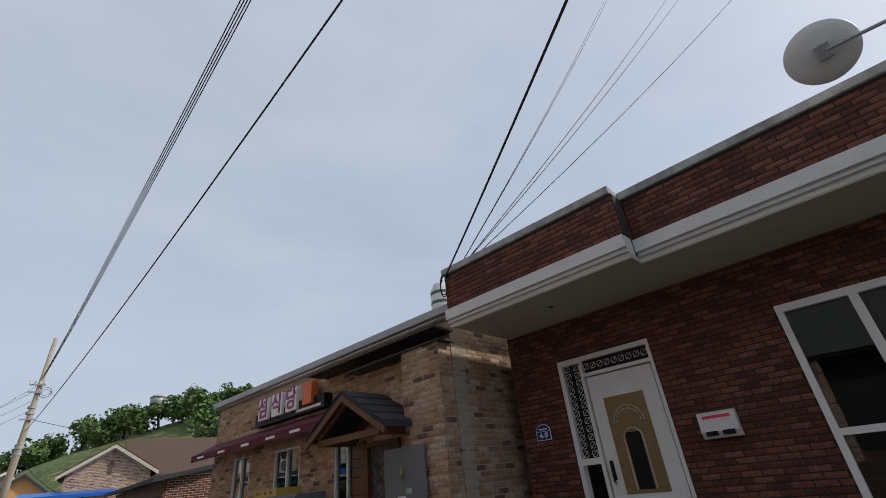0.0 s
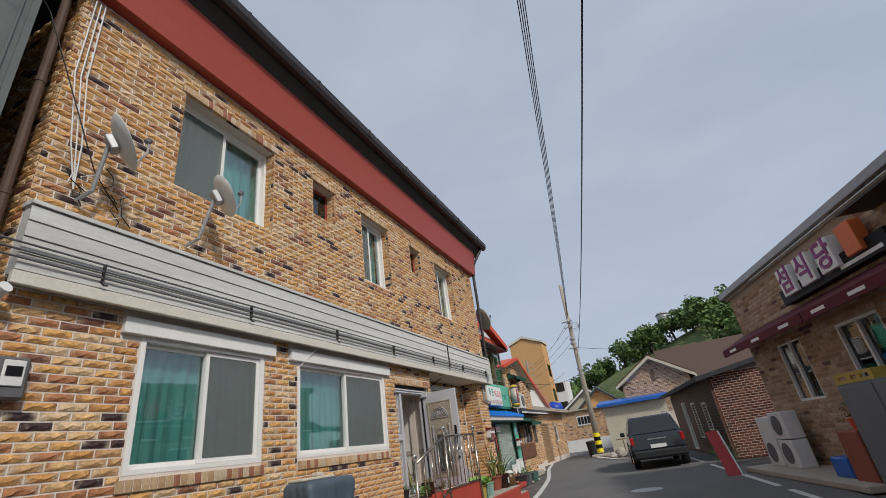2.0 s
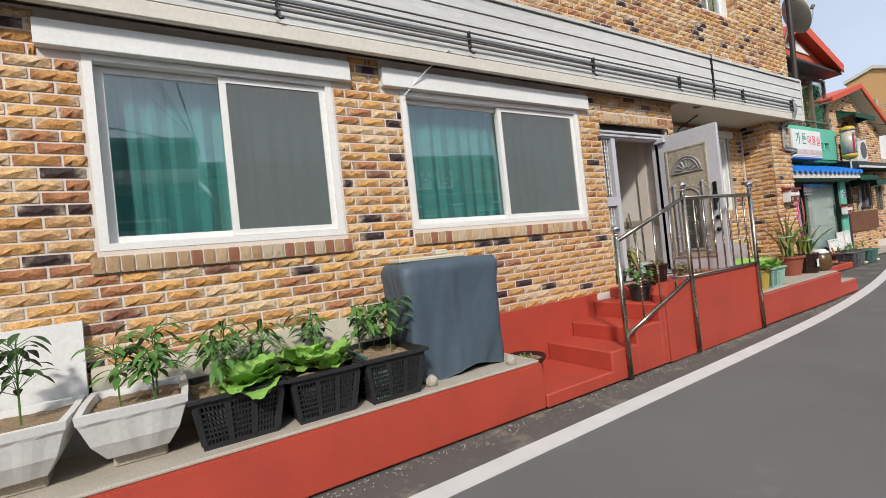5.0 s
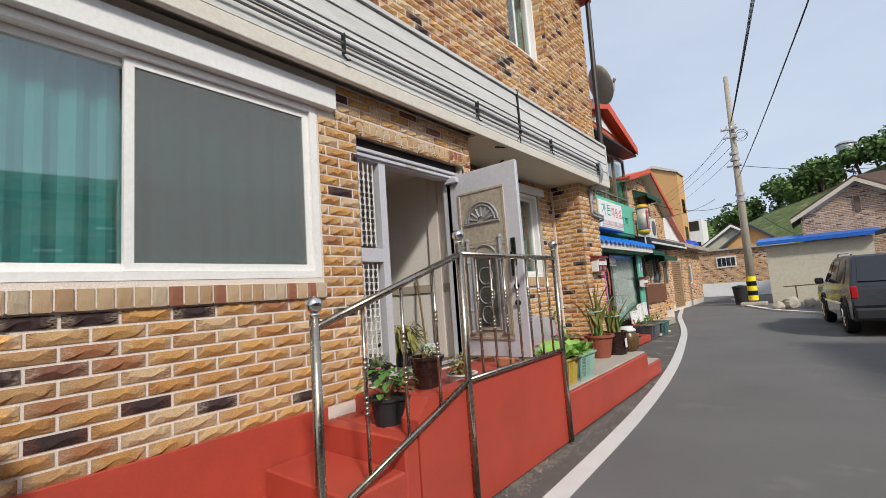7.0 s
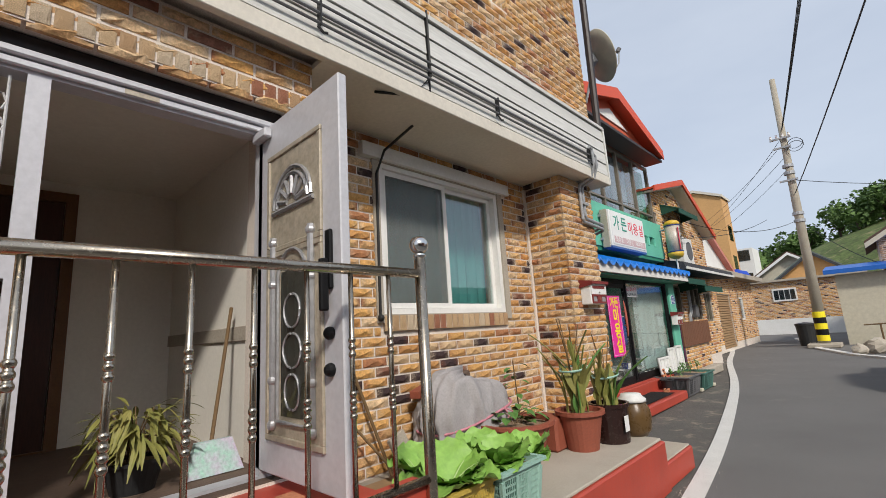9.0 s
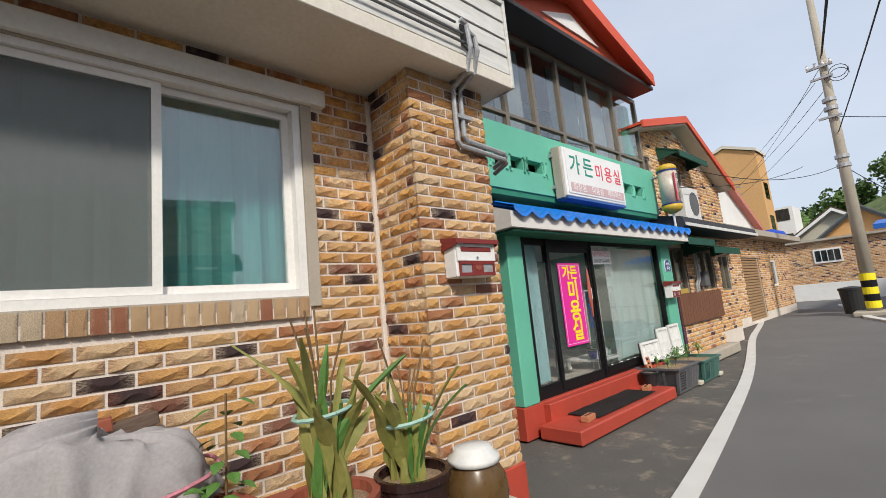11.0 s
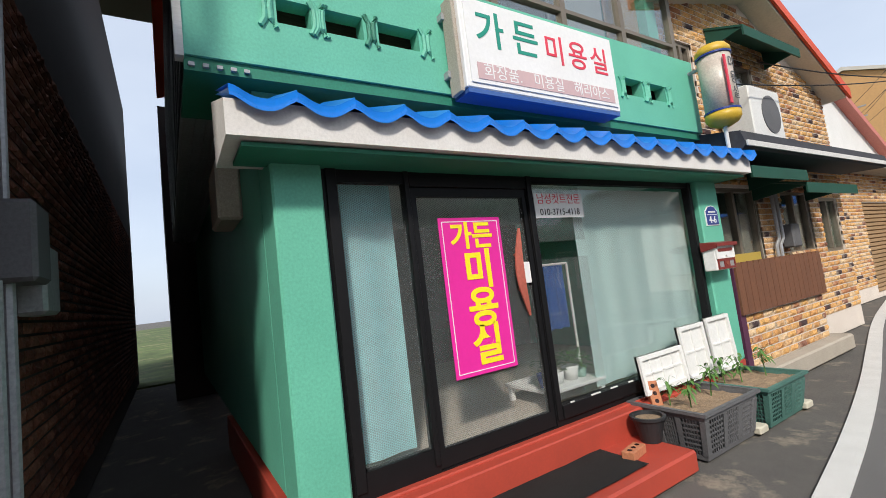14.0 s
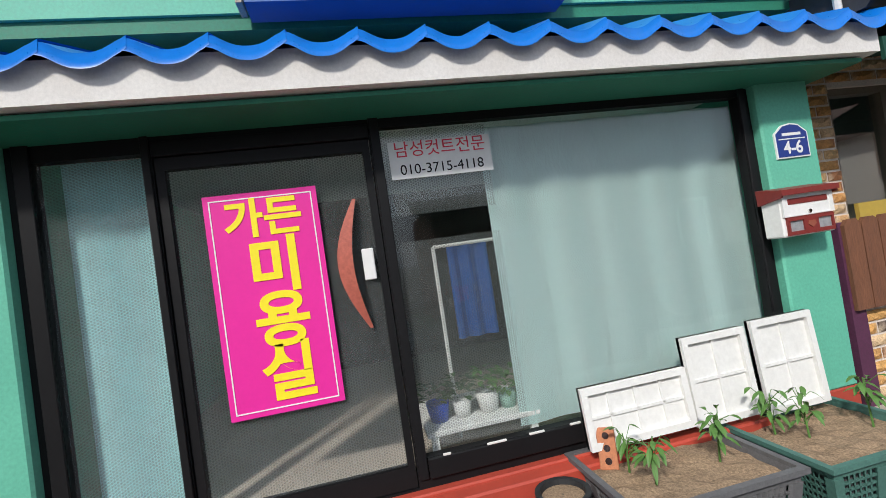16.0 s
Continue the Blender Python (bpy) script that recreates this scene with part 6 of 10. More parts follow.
part("trim", box(BM(), -5.62, -5.585, 3.29, 3.36, 1.14, 4.0), M_greyclad, gw2)
bm = box(BM(), -5.62, -4.95, 0.72, 1.5, 0.0, 4.0)
pr = tagged(part("wall_porch_pier", bm, M_mortar), "reddish brick pier beside the porch", "wall", kind="structure")
joined_bricks("bricks", pr, M_brownbrick_far, [((-4.95, 0.72 + u, z), (0, 1, 0), (1, 0, 0), ln, h) for u, z, ln, h in brick_spots(0, 0.78, 0.3, 4.0)]
              + [((-4.95 - u, 1.5, z), (-1, 0, 0), (0, 1, 0), ln, h) for u, z, ln, h in brick_spots(0, 0.66, 0.3, 4.0)], SPLIT)
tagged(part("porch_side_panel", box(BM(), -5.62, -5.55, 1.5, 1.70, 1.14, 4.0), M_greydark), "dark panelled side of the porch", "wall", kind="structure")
dr = thing("door_2", "dark red-brown wooden door with tall latticed glass panels", "door", kind="structure", at=(-5.66, 2.3, 1.14))
part("door_frame", panel_x(BM(), -5.72, -5.61, 1.72, 2.92, 1.14, 3.30, [(1.78, 2.62, 1.17, 3.12), (2.66, 2.86, 1.17, 3.12), (1.9, 2.8, 3.17, 3.25)]), M_doorwood, dr)
part("transom_glass", box(BM(), -5.68, -5.67, 1.9, 2.8, 3.17, 3.25), M_darkglass, dr)
lfh = [(1.87, 2.10, 1.32, 3.02), (2.24, 2.48, 1.32, 3.02)]
lf2 = part("door_leaf", panel_x(BM(), -5.70, -5.645, 1.785, 2.615, 1.175, 3.115, lfh), M_doorwood, dr)
sl = part("side_light", panel_x(BM(), -5.70, -5.65, 2.665, 2.855, 1.175, 3.115, [(2.72, 2.80, 1.32, 3.02)]), M_doorwood, dr)
for own, hs in ((lf2, lfh), (sl, [(2.72, 2.80, 1.32, 3.02)])):
    for a, b, c, e in hs:
        part("pane", box(BM(), -5.675, -5.668, a - .004, b + .004, c - .004, e + .004), M_darkglass, own)
        bm = BM()
        for k in range(1, 7):
            z = c + (e - c) * k / 7
            box(bm, -5.667, -5.655, a, b, z - 0.006, z + 0.006)
        ym = a + (b - a) * 0.5
        box(bm, -5.666, -5.656, ym - 0.006, ym + 0.006, c, e)
        part("lattice", bm, M_galv, own, "grey lattice bars")
        part("mesh_backing", box(BM(), -5.71, -5.70, a - .02, b + .02, c - .02, e + .02), M_greyplastic, own)
bm = BM()
tube(bm, [(-5.59, 2.545, 1.85), (-5.58, 2.545, 2.4)], 0.016, 8)
for z in (1.98, 2.27):
    tube(bm, [(-5.645, 2.545, z), (-5.585, 2.545, z)], 0.012, 6)
    box(bm, -5.648, -5.63, 2.525, 2.60, z - 0.03, z + 0.03, 0.004)
part("door_handle", bm, M_chrome, lf2, "long chrome pull handle")
for z in (1.78, 2.48):
    part("lock", lathe(BM(), [(0.03, 0), (0.03, 0.012)], (0, 0, 0), 14), M_chrome, lf2).matrix_basis = pose(-5.645, 2.575, z, 0, 90, 0)
part("threshold", box(BM(), -5.62, -5.54, 1.74, 2.92, 1.135, 1.165), M_alu, dr)


def number_plate(name, label, text, x, y, z, w, h):
    """Blue house number plate with a white rim, facing +x."""
    s = thing(name, label, "house number", at=(x, y, z))
    prof = [(-w / 2, 0), (w / 2, 0), (w / 2, h * 0.72), (w * 0.25, h * 0.95), (0, h), (-w * 0.25, h * 0.95), (-w / 2, h * 0.72)]
    part("plate", extrude_x(BM(), [(y + a, z + b) for a, b in prof], x, x + 0.010), M_signwhite, s)
    part("field", extrude_x(BM(), [(y + a * 0.92, z + h * 0.04 + b * 0.92) for a, b in prof], x + 0.010, x + 0.0125), M_blue, s)
    part("street_name_bar", box(BM(), x + 0.0125, x + 0.0135, y - w * 0.28, y + w * 0.28, z + h * 0.64, z + h * 0.72), M_signwhite, s)
    part("rule", box(BM(), x + 0.0125, x + 0.0135, y - w * 0.40, y + w * 0.40, z + h * 0.53, z + h * 0.56), M_signwhite, s)
    letters("number", text, h * 0.50, face_px(x + 0.0135, y, z + h * 0.28), M_signwhite, s, 0.0006, bold=0.02)
    return s


number_plate("house_number", "blue house number plate reading 4-10 on the grey wall", "4-10", -5.60, 3.12, 2.98, 0.26, 0.20)
mb = thing("letter_box", "small brown wooden letter box with a pitched lid", "letter box", at=(-5.55, 3.12, 2.5))
part("body", panel_x(BM(), -5.60, -5.42, 2.99, 3.25, 2.52, 2.82, [(3.02, 3.22, 2.60, 2.78)]), M_deck_face, mb)
part("back", box(BM(), -5.60, -5.585, 3.02, 3.22, 2.60, 2.78), M_black, mb)
part("roof", extrude_x(BM(), [(2.96, 2.82), (3.28, 2.82), (3.12, 2.93)], -5.60, -5.39), M_deck_face, mb)
part("flap", box(BM(), -5.43, -5.415, 3.04, 3.20, 2.60, 2.69, 0.004), M_deck, mb)
lamp = thing("ceiling_lamp", "flat round white lamp under the porch soffit", "ceiling lamp", at=(-5.25, 2.5, 4.0))
part("shade", lathe(BM(), [(0.10, -0.06), (0.13, -0.045), (0.135, 0.0)], (-5.25, 2.45, 4.0), 20), M_creamwall, lamp, smooth=True)
cc = thing("security_camera", "white bullet security camera under the cladding edge", "camera", at=(-4.85, 3.45, 4.1))
bm = tube(BM(), [(-4.86, 3.46, 4.10), (-4.86, 3.46, 3.98)], 0.02, 8)
part("bracket", bm, M_whiteplastic, cc)
part("body", tube(BM(), [(-4.90, 3.48, 3.98), (-4.72, 3.38, 3.90)], 0.035, 10), M_whiteplastic, cc)
# deck stairs
dk = thing("deck_stairs", "wide weathered timber steps up to the porch", "steps", kind="structure", at=(-5.0, 2, 0))
levels = ((-5.62, -5.20, 1.12), (-5.20, -4.90, 0.905), (-4.90, -4.60, 0.69), (-4.60, -4.30, 0.455), (-4.30, -4.0, 0.23))
for x0, x1, z in levels:
    xa = x0 - 0.02
    nb = 3 if x0 > -5.5 else 4
    for b in range(nb):
        part("deck_board", box(BM(), xa + (x1 + 0.02 - xa) * b / nb, xa + (x1 + 0.02 - xa) * (b + 1) / nb - 0.006, -2.0, 3.94, z - 0.03, z, 0.004), M_deck, dk)
    part("riser", box(BM(), x1 - 0.03, x1, -2.0, 3.93, z - 0.225, z - 0.03, 0.003), M_deck_face, dk)
hr = thing("deck_railing", "brown stained timber handrail beside the deck steps", "railing", at=(-4.8, 1.6, 0))
for x, zb, zt in ((-5.25, 1.12, 1.98), (-4.45, 0.45, 1.32)):
    part("post", box(BM(), x, x + 0.09, 1.52, 1.61, zb, zt, 0.004), M_gatewood, hr)
for dz in (0.0, -0.42):
    bm = BM()
    solid(bm, [(-5.35, 1.50, 2.02 + dz), (-5.35, 1.63, 2.02 + dz), (-5.35, 1.63, 2.07 + dz), (-5.35, 1.50, 2.07 + dz)], [(-4.20, 1.50, 1.12 + dz), (-4.20, 1.63, 1.12 + dz), (-4.20, 1.63, 1.17 + dz), (-4.20, 1.50, 1.17 + dz)])
    part("handrail" if dz == 0 else "lower_rail", bm, M_gatewood, hr)
gt = thing("wooden_gate", "brown vertical board gate closing the gap between the houses", "gate", at=(-5.5, 3.6, 1.12))
for k in range(5):
    part("board", box(BM(), -5.55, -5.525, 3.38 + 0.108 * k, 3.38 + 0.108 * k + 0.10, 1.12, 2.20 - 0.006 * k, 0.004), M_gatewood, gt)
part("latch", tube(BM(), [(-5.52, 3.37, 1.92), (-5.50, 3.52, 1.92)], 0.012, 6), M_galv, gt)
# added near-black panel in place of the deep shade behind the gate
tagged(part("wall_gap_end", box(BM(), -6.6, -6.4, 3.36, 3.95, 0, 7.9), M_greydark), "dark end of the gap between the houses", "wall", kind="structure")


def crate(name, label, material, x0, x1, y0, y1, z0, z1, taper=0.05, lining=None, soil=True, rows=7, group=""):
    """Plastic crate with slotted sides, a rim and soil in it."""
    c = thing(name, label, "crate", group, at=((x0 + x1) / 2, (y0 + y1) / 2, z0))
    H = z1 - z0

    def ring(f, out=0.0):
        g = taper * (1 - f) - out
        return [(x0 + g, y0 + g), (x1 - g, y0 + g), (x1 - g, y1 - g), (x0 + g, y1 - g)]

    def at(side, u, f, out=0.0):
        r = ring(f, out)
        a, b = r[side], r[(side + 1) % 4]
        return (a[0] + (b[0] - a[0]) * u, a[1] + (b[1] - a[1]) * u, z0 + H * f)
    bm = BM()
    extrude_z(bm, ring(0.0), z0, z0 + 0.015)
    for side in range(4):
        def bar(u0, u1, f0, f1, out=0.0):
            solid(bm, [at(side, u0, f0, out - 0.012), at(side, u1, f0, out - 0.012), at(side, u1, f1, out - 0.012), at(side, u0, f1, out - 0.012)],
                  [at(side, u0, f0, out), at(side, u1, f0, out), at(side, u1, f1, out), at(side, u0, f1, out)])
        bar(0, 1, 0.0, 0.10)
        bar(0, 1, 0.82, 0.94)
        for u in (0.0, 0.33, 0.62, 0.93):
            bar(u, u + 0.07, 0.10, 0.82, 0.006)
        for b0, b1 in ((0.07, 0.33), (0.40, 0.62), (0.69, 0.93)):
            for k in range(1, 6):
                u = b0 + (b1 - b0) * k / 6
                bar(u - 0.007, u + 0.007, 0.10, 0.82)
            for k in range(1, rows):
                f = 0.10 + 0.72 * k / rows
                bar(b0, b1, f - 0.016, f + 0.016)
    part("basket", bm, material, c)
    bm = BM()
    r0, r1 = ring(1.0, 0.02), ring(1.0, -0.012)
    a = [bm.verts.new((x, y, z0 + H * 0.93)) for x, y in r0]
    b = [bm.verts.new((x, y, z1)) for x, y in r0]
    d_ = [bm.verts.new((x, y, z1)) for x, y in r1]
    e_ = [bm.verts.new((x, y, z0 + H * 0.93)) for x, y in r1]
    for i in range(4):
        j = (i + 1) % 4
        bm.faces.new((a[i], a[j], b[j], b[i]))
        bm.faces.new((b[i], b[j], d_[j], d_[i]))
        bm.faces.new((d_[i], d_[j], e_[j], e_[i]))
        bm.faces.new((e_[i], e_[j], a[j], a[i]))
    part("rim", bm, material, c)
    part("liner", extrude_z(BM(), ring(0.05, -0.02), z0 + 0.02, z0 + H * 0.80), lining or M_greyplastic, c, "plastic sheet lining")
    if soil:
        bm, n = BM(), 12
        rr = ring(0.86, -0.014)
        g = [[bm.verts.new((rr[0][0] + (rr[1][0] - rr[0][0]) * i / n, rr[0][1] + (rr[2][1] - rr[0][1]) * j / n,
                            z0 + H * 0.86 + 0.022 * noise.noise((i * 0.7, j * 0.7, x0 * 9 + y0 * 5)))) for i in range(n + 1)] for j in range(n + 1)]
        for j in range(n):
            for i in range(n):
                bm.faces.new((g[j][i], g[j][i + 1], g[j + 1][i + 1], g[j + 1][i]))
        part("soil", bm, M_soil, c)
    return c


def sapling(x, y, z, h, seed, mat=None, label="young green chilli plant growing in the soil", spread=0.10, n=26, leaf_l=0.085, group="chilli plants"):
    rnd = random.Random(seed)
    p = thing("chilli_plant", label, "plant", group, at=(x, y, z))
    bm, lv = BM(), BM()
    top = (x + rnd.uniform(-.03, .03), y + rnd.uniform(-.03, .03), z + h)
    tube(bm, [(x, y, z - 0.04), ((x + top[0]) / 2, y, z + h * 0.5), top], 0.006, 6, 0.003)
    for k in range(n):
        f = rnd.uniform(0.35, 1.0)
        a = rnd.uniform(0, 6.28)
        r = spread * rnd.uniform(0.1, 1.0) * (0.5 + 0.6 * f)
        bx, by, bz = x + (top[0] - x) * f, y, z + h * f
        tip = (bx + r * math.cos(a), by + r * math.sin(a), bz + rnd.uniform(0.0, 0.06))
        tube(bm, [(bx, by, bz - 0.03), tip], 0.002, 4)
        leaf(lv, tip, (math.cos(a + rnd.uniform(-.6, .6)), math.sin(a + rnd.uniform(-.6, .6)), rnd.uniform(-0.5, 0.35)), leaf_l * rnd.uniform(0.7, 1.25), leaf_l * 0.42, 0.45)
    part("stem", bm, M_leaf, p)
    part("leaves", lv, mat or M_leaf, p)
    return p


def lettuce(x, y, z, r, seed, label="bright green leafy cabbage plant in a crate"):
    rnd = random.Random(seed)
    p = thing("cabbage_plant", label, "plant", "leafy vegetables", at=(x, y, z))
    n = 13
    for k in range(n):
        a = 6.28 * k / n * 2.4 + rnd.uniform(-.3, .3)
        ln = r * rnd.uniform(0.75, 1.15)
        up_ = rnd.uniform(0.45, 1.7)
        bm = BM()
        d = Vector((math.cos(a), math.sin(a), up_)).normalized()
        side = Vector((-math.sin(a), math.cos(a), 0))
        rows, m = [], 12
        for i in range(m + 1):
            f = i / m
            c = Vector((x, y, z)) + d * ln * f - Vector((0, 0, 1)) * (0.45 * ln * f * f * (1.25 - up_ * 0.5))
            w = ln * 0.47 * math.sin(math.pi * min(0.9, 0.05 + 0.84 * f ** 0.85)) * (1 + 0.05 * math.sin(23 * f + k))
            row = []
            for j in range(9):
                q = (j - 4) / 4
                ruffle = 0.035 * ln * math.sin(15 * f + 5 * q + k) * abs(q) ** 1.5 + 0.018 * ln * math.sin(31 * f - 7 * q + 2 * k) * abs(q)
                row.append(bm.verts.new(c + side * (w * q) + Vector((0, 0, 1)) * (0.12 * ln * q * q + ruffle) - d * (0.05 * ln * q * q * f)))
            rows.append(row)
        for p0, p1 in zip(rows, rows[1:]):
            for i in range(8):
                bm.faces.new((p0[i], p0[i + 1], p1[i + 1], p1[i]))
        lf_ = part("leaf", bm, M_leaf_bright, p, smooth=True)
        if k % 3 == 0:
            part("midrib", tube(BM(), [tuple(Vector((x, y, z)) + d * ln * q - Vector((0, 0, 1)) * (0.45 * ln * q * q * (1.25 - up_ * 0.5)) + Vector((0, 0, 0.004))) for q in (0.0, 0.25, 0.5, 0.75)], 0.006, 5, 0.002), M_leaf_pale, lf_, "pale midrib")
    return p


# planter ledge, from the deck towards the steps
GC = "crates with plants on the red ledge"
crate("crate", "black plastic crate filled with soil on the red ledge", M_blackplastic, -4.66, -4.04, 4.02, 4.56, 0.42, 0.74, group=GC)
crate("crate", "black plastic crate with leafy greens on the red ledge", M_blackplastic, -4.70, -4.04, 5.62, 6.14, 0.42, 0.74, group=GC)
crate("crate", "black plastic crate with leafy greens on the red ledge", M_blackplastic, -4.66, -4.02, 6.17, 6.64, 0.42, 0.74, group=GC)
crate("crate", "black plastic crate lined with a blue-green sheet, beside the covered unit", M_blackplastic, -4.66, -4.0, 6.67, 7.14, 0.42, 0.75, lining=M_mintbasket, group=GC)
part("blue_edge", box(BM(), -4.64, -4.02, 6.685, 6.70, 0.70, 0.765), M_greenplastic)
tagged(bpy.data.objects["blue_edge"], "blue-green plastic sheet edge in a crate", "plastic sheet")


def trough(y, seed):
    """White fluted plastic plant trough on a block."""
    p = thing("plant_trough", "white fluted plastic plant trough on a concrete block", "plant pot", "white plant troughs", at=(-4.35, y, 0.42))
    part("block", box(BM(), -4.48, -4.24, y - 0.13, y + 0.13, 0.42, 0.50, 0.01), M_concrete, p)
    V = BM()
    rings = []
    for z, hx, hy in ((0.50, 0.19, 0.15), (0.60, 0.26, 0.21), (0.72, 0.30, 0.25), (0.74, 0.31, 0.26), (0.785, 0.32, 0.265), (0.785, 0.28, 0.23), (0.74, 0.27, 0.22)):
        ring = []
        for k in range(40):
            a = 2 * math.pi * k / 40
            ca, sa = math.cos(a), math.sin(a)
            m = max(abs(ca), abs(sa))
            fl = 1.0 - (0.02 if (k % 4 < 2 and z < 0.73) else 0.0)
            ring.append(V.verts.new((-4.36 + hx * fl * ca / m * min(1.0, 0.90 + 0.1 * m), y + hy * fl * sa / m * min(1.0, 0.90 + 0.1 * m), z)))
        rings.append(ring)
    for a, b in zip(rings, rings[1:]):
        for k in range(40):
            V.faces.new((a[k], a[(k + 1) % 40], b[(k + 1) % 40], b[k]))
    V.faces.new(rings[0][::-1])
    part("trough", V, M_whiteplastic, p)
    bm = BM()
    g = [[bm.verts.new((-4.36 - 0.265 + 0.53 * i / 8, y - 0.215 + 0.43 * j / 8, 0.745 + 0.02 * noise.noise((i, j, y)))) for i in range(9)] for j in range(9)]
    for j in range(8):
        for i in range(8):
            bm.faces.new((g[j][i], g[j][i + 1], g[j + 1][i + 1], g[j + 1][i]))
    part("soil", bm, M_soil, p)


trough(4.82, 1)
trough(5.36, 2)
for i, (x, y, z, h) in enumerate(((-4.35, 4.28, 0.70, 0.50), (-4.25, 4.22, 0.70, 0.36), (-4.36, 4.84, 0.75, 0.46), (-4.30, 5.28, 0.75, 0.36), (-4.42, 5.46, 0.75, 0.42), (-4.25, 5.45, 0.75, 0.30),
                                  (-4.55, 5.85, 0.70, 0.40), (-4.22, 5.78, 0.70, 0.36), (-4.52, 6.10, 0.70, 0.34), (-4.56, 6.48, 0.70, 0.38), (-4.45, 6.80, 0.70, 0.38), (-4.30, 7.0, 0.70, 0.40), (-4.52, 6.95, 0.70, 0.34))):
    sapling(x, y, z, h, 100 + i, M_leaf if i > 2 else M_leaf_dark, spread=0.13, n=40, leaf_l=0.10)
for i, (x, y, r) in enumerate(((-4.22, 5.98, 0.30), (-4.50, 6.02, 0.26), (-4.20, 6.46, 0.30), (-4.45, 6.36, 0.27))):
    lettuce(x, y, 0.69, r, 40 + i)
# pale boards leaning behind the planters
for i, (y0, y1, zt, mt) in enumerate(((3.99, 5.08, 1.22, M_whiteplastic), (5.10, 6.05, 0.92, M_creamwall), (6.08, 7.15, 0.95, M_creamwall))):
    ob = part("foam_board", solid(BM(), [(-4.74, y0, 0.42), (-4.70, y0, 0.42), (-4.77, y0, zt), (-4.80, y0, zt)], [(-4.74, y1, 0.42), (-4.70, y1, 0.42), (-4.77, y1, zt + 0.02), (-4.80, y1, zt + 0.02)]), mt)
    tagged(ob, "white panelled foam board leaning against the wall" if i == 0 else "cream foam board leaning against the wall behind the crates", "board")
part("raised_panel", box(BM(), -4.735, -4.722, 4.1, 4.5, 0.75, 1.1, 0.004), M_whiteplastic, bpy.data.objects["foam_board"])

# covered outdoor unit
cv = thing("covered_unit", "air conditioner unit under a slate-blue vinyl cover", "appliance cover", at=(-4.4, 7.6, 0.42))
bm = BM()
NU, NV = 96, 26
CX, CY, CHX, CHY = -4.42, 7.595, 0.25, 0.485
rows = []
for j in range(NV + 1):
    f = j / NV
    row = []
    for i in range(NU):
        a = 2 * math.pi * i / NU
        ca, sa = math.cos(a), math.sin(a)
        m = (abs(ca) ** 9 + abs(sa) ** 9) ** (1 / 9)
        down = 1 - f
        corner = max(0.0, 1.0 - abs(abs(sa) - abs(ca)) * 1.6)
        hang = 0.030 * down * corner * math.cos(10 * a + 3.0 * down) + 0.016 * down * math.sin(a * 6 + 1.3 + 2.2 * f) - 0.020 * math.sin(math.pi * f) * (1 - corner)
        wrinkle = 0.020 * noise.noise((a * 3.1 + f * 1.2, f * 2.2, 2.0)) + 0.024 * abs(noise.noise((a * 5.0 - f * 2.0, f * 1.4, 5.0))) * (0.3 + down) + 0.006 * noise.noise((a * 14, f * 7.0, 3.0))
        out = hang + wrinkle
        hx, hy = CHX + out - 0.05 * max(0.0, down - 0.75) * (abs(ca) < 0.4), CHY + out - 0.10 * down ** 2
        z = 0.455 + 0.03 * math.sin(a * 4 + 0.6) * down ** 3 + 0.92 * f
        edge = max(0.0, f - 0.90) / 0.10
        row.append(bm.verts.new((CX + (hx - 0.035 * edge ** 2) * ca / m, CY + (hy - 0.035 * edge ** 2) * sa / m, z - 0.004 * edge)))
    rows.append(row)
for a, b in zip(rows, rows[1:]):
    for k in range(NU):
        bm.faces.new((a[k], a[(k + 1) % NU], b[(k + 1) % NU], b[k]))
hem_pts = [tuple(v.co) for v in rows[0]]
inner = [bm.verts.new((CX + (v.co.x - CX) * 0.55, CY + (v.co.y - CY) * 0.55, 1.378 + 0.008 * noise.noise(v.co * 6))) for v in rows[-1]]
for k in range(NU):
    bm.faces.new((rows[-1][k], rows[-1][(k + 1) % NU], inner[(k + 1) % NU], inner[k]))
bm.faces.new(inner)
part("cover", bm, M_tarp, cv, smooth=True)
part("hem", tube(BM(), hem_pts + hem_pts[:1], 0.007, 6), M_tarp, cv, "stitched lower hem")
tagged(part("foam_slab", box(BM(), -4.64, -4.40, 7.20, 7.86, 1.378, 1.415, 0.01), M_creamwall), "cream foam slab lying on the covered unit", "foam slab")
tagged(part("foam_block", box(BM(), -4.60, -4.50, 7.62, 7.74, 1.416, 1.465, 0.01), M_creamwall), "small cream foam block on the lid", "block")
for x, y, r in ((-4.10, 7.22, 0.05), (-4.08, 8.0, 0.045)):
    bm = ball(BM(), (x, y, 0.42 + r * 0.75), r, 8)
    for v in bm.verts:
        v.co += Vector((noise.noise(v.co * 30), noise.noise(v.co * 31), noise.noise(v.co * 32))) * 0.012
    tagged(part("stone", bm, M_concrete), "small beige stone wedged on the ledge", "stone", "stones on the ledge")
bw_ = thing("plant_bowl", "shallow brown bowl of seedlings beside the steps", "plant pot", at=(-4.62, 8.62, 0.115))
part("bowl", lathe(BM(), [(0.12, 0.0), (0.17, 0.09), (0.215, 0.155), (0.22, 0.175), (0.20, 0.175), (0.18, 0.14), (0.01, 0.135)], (-4.60, 8.60, 0.115), 26), M_darkpot, bw_, smooth=True)
part("soil", lathe(BM(), [(0.185, 0.14), (0.10, 0.155), (0.01, 0.16)], (-4.60, 8.60, 0.115), 18, False), M_soil, bw_)
lv, rnd = BM(), random.Random(3)
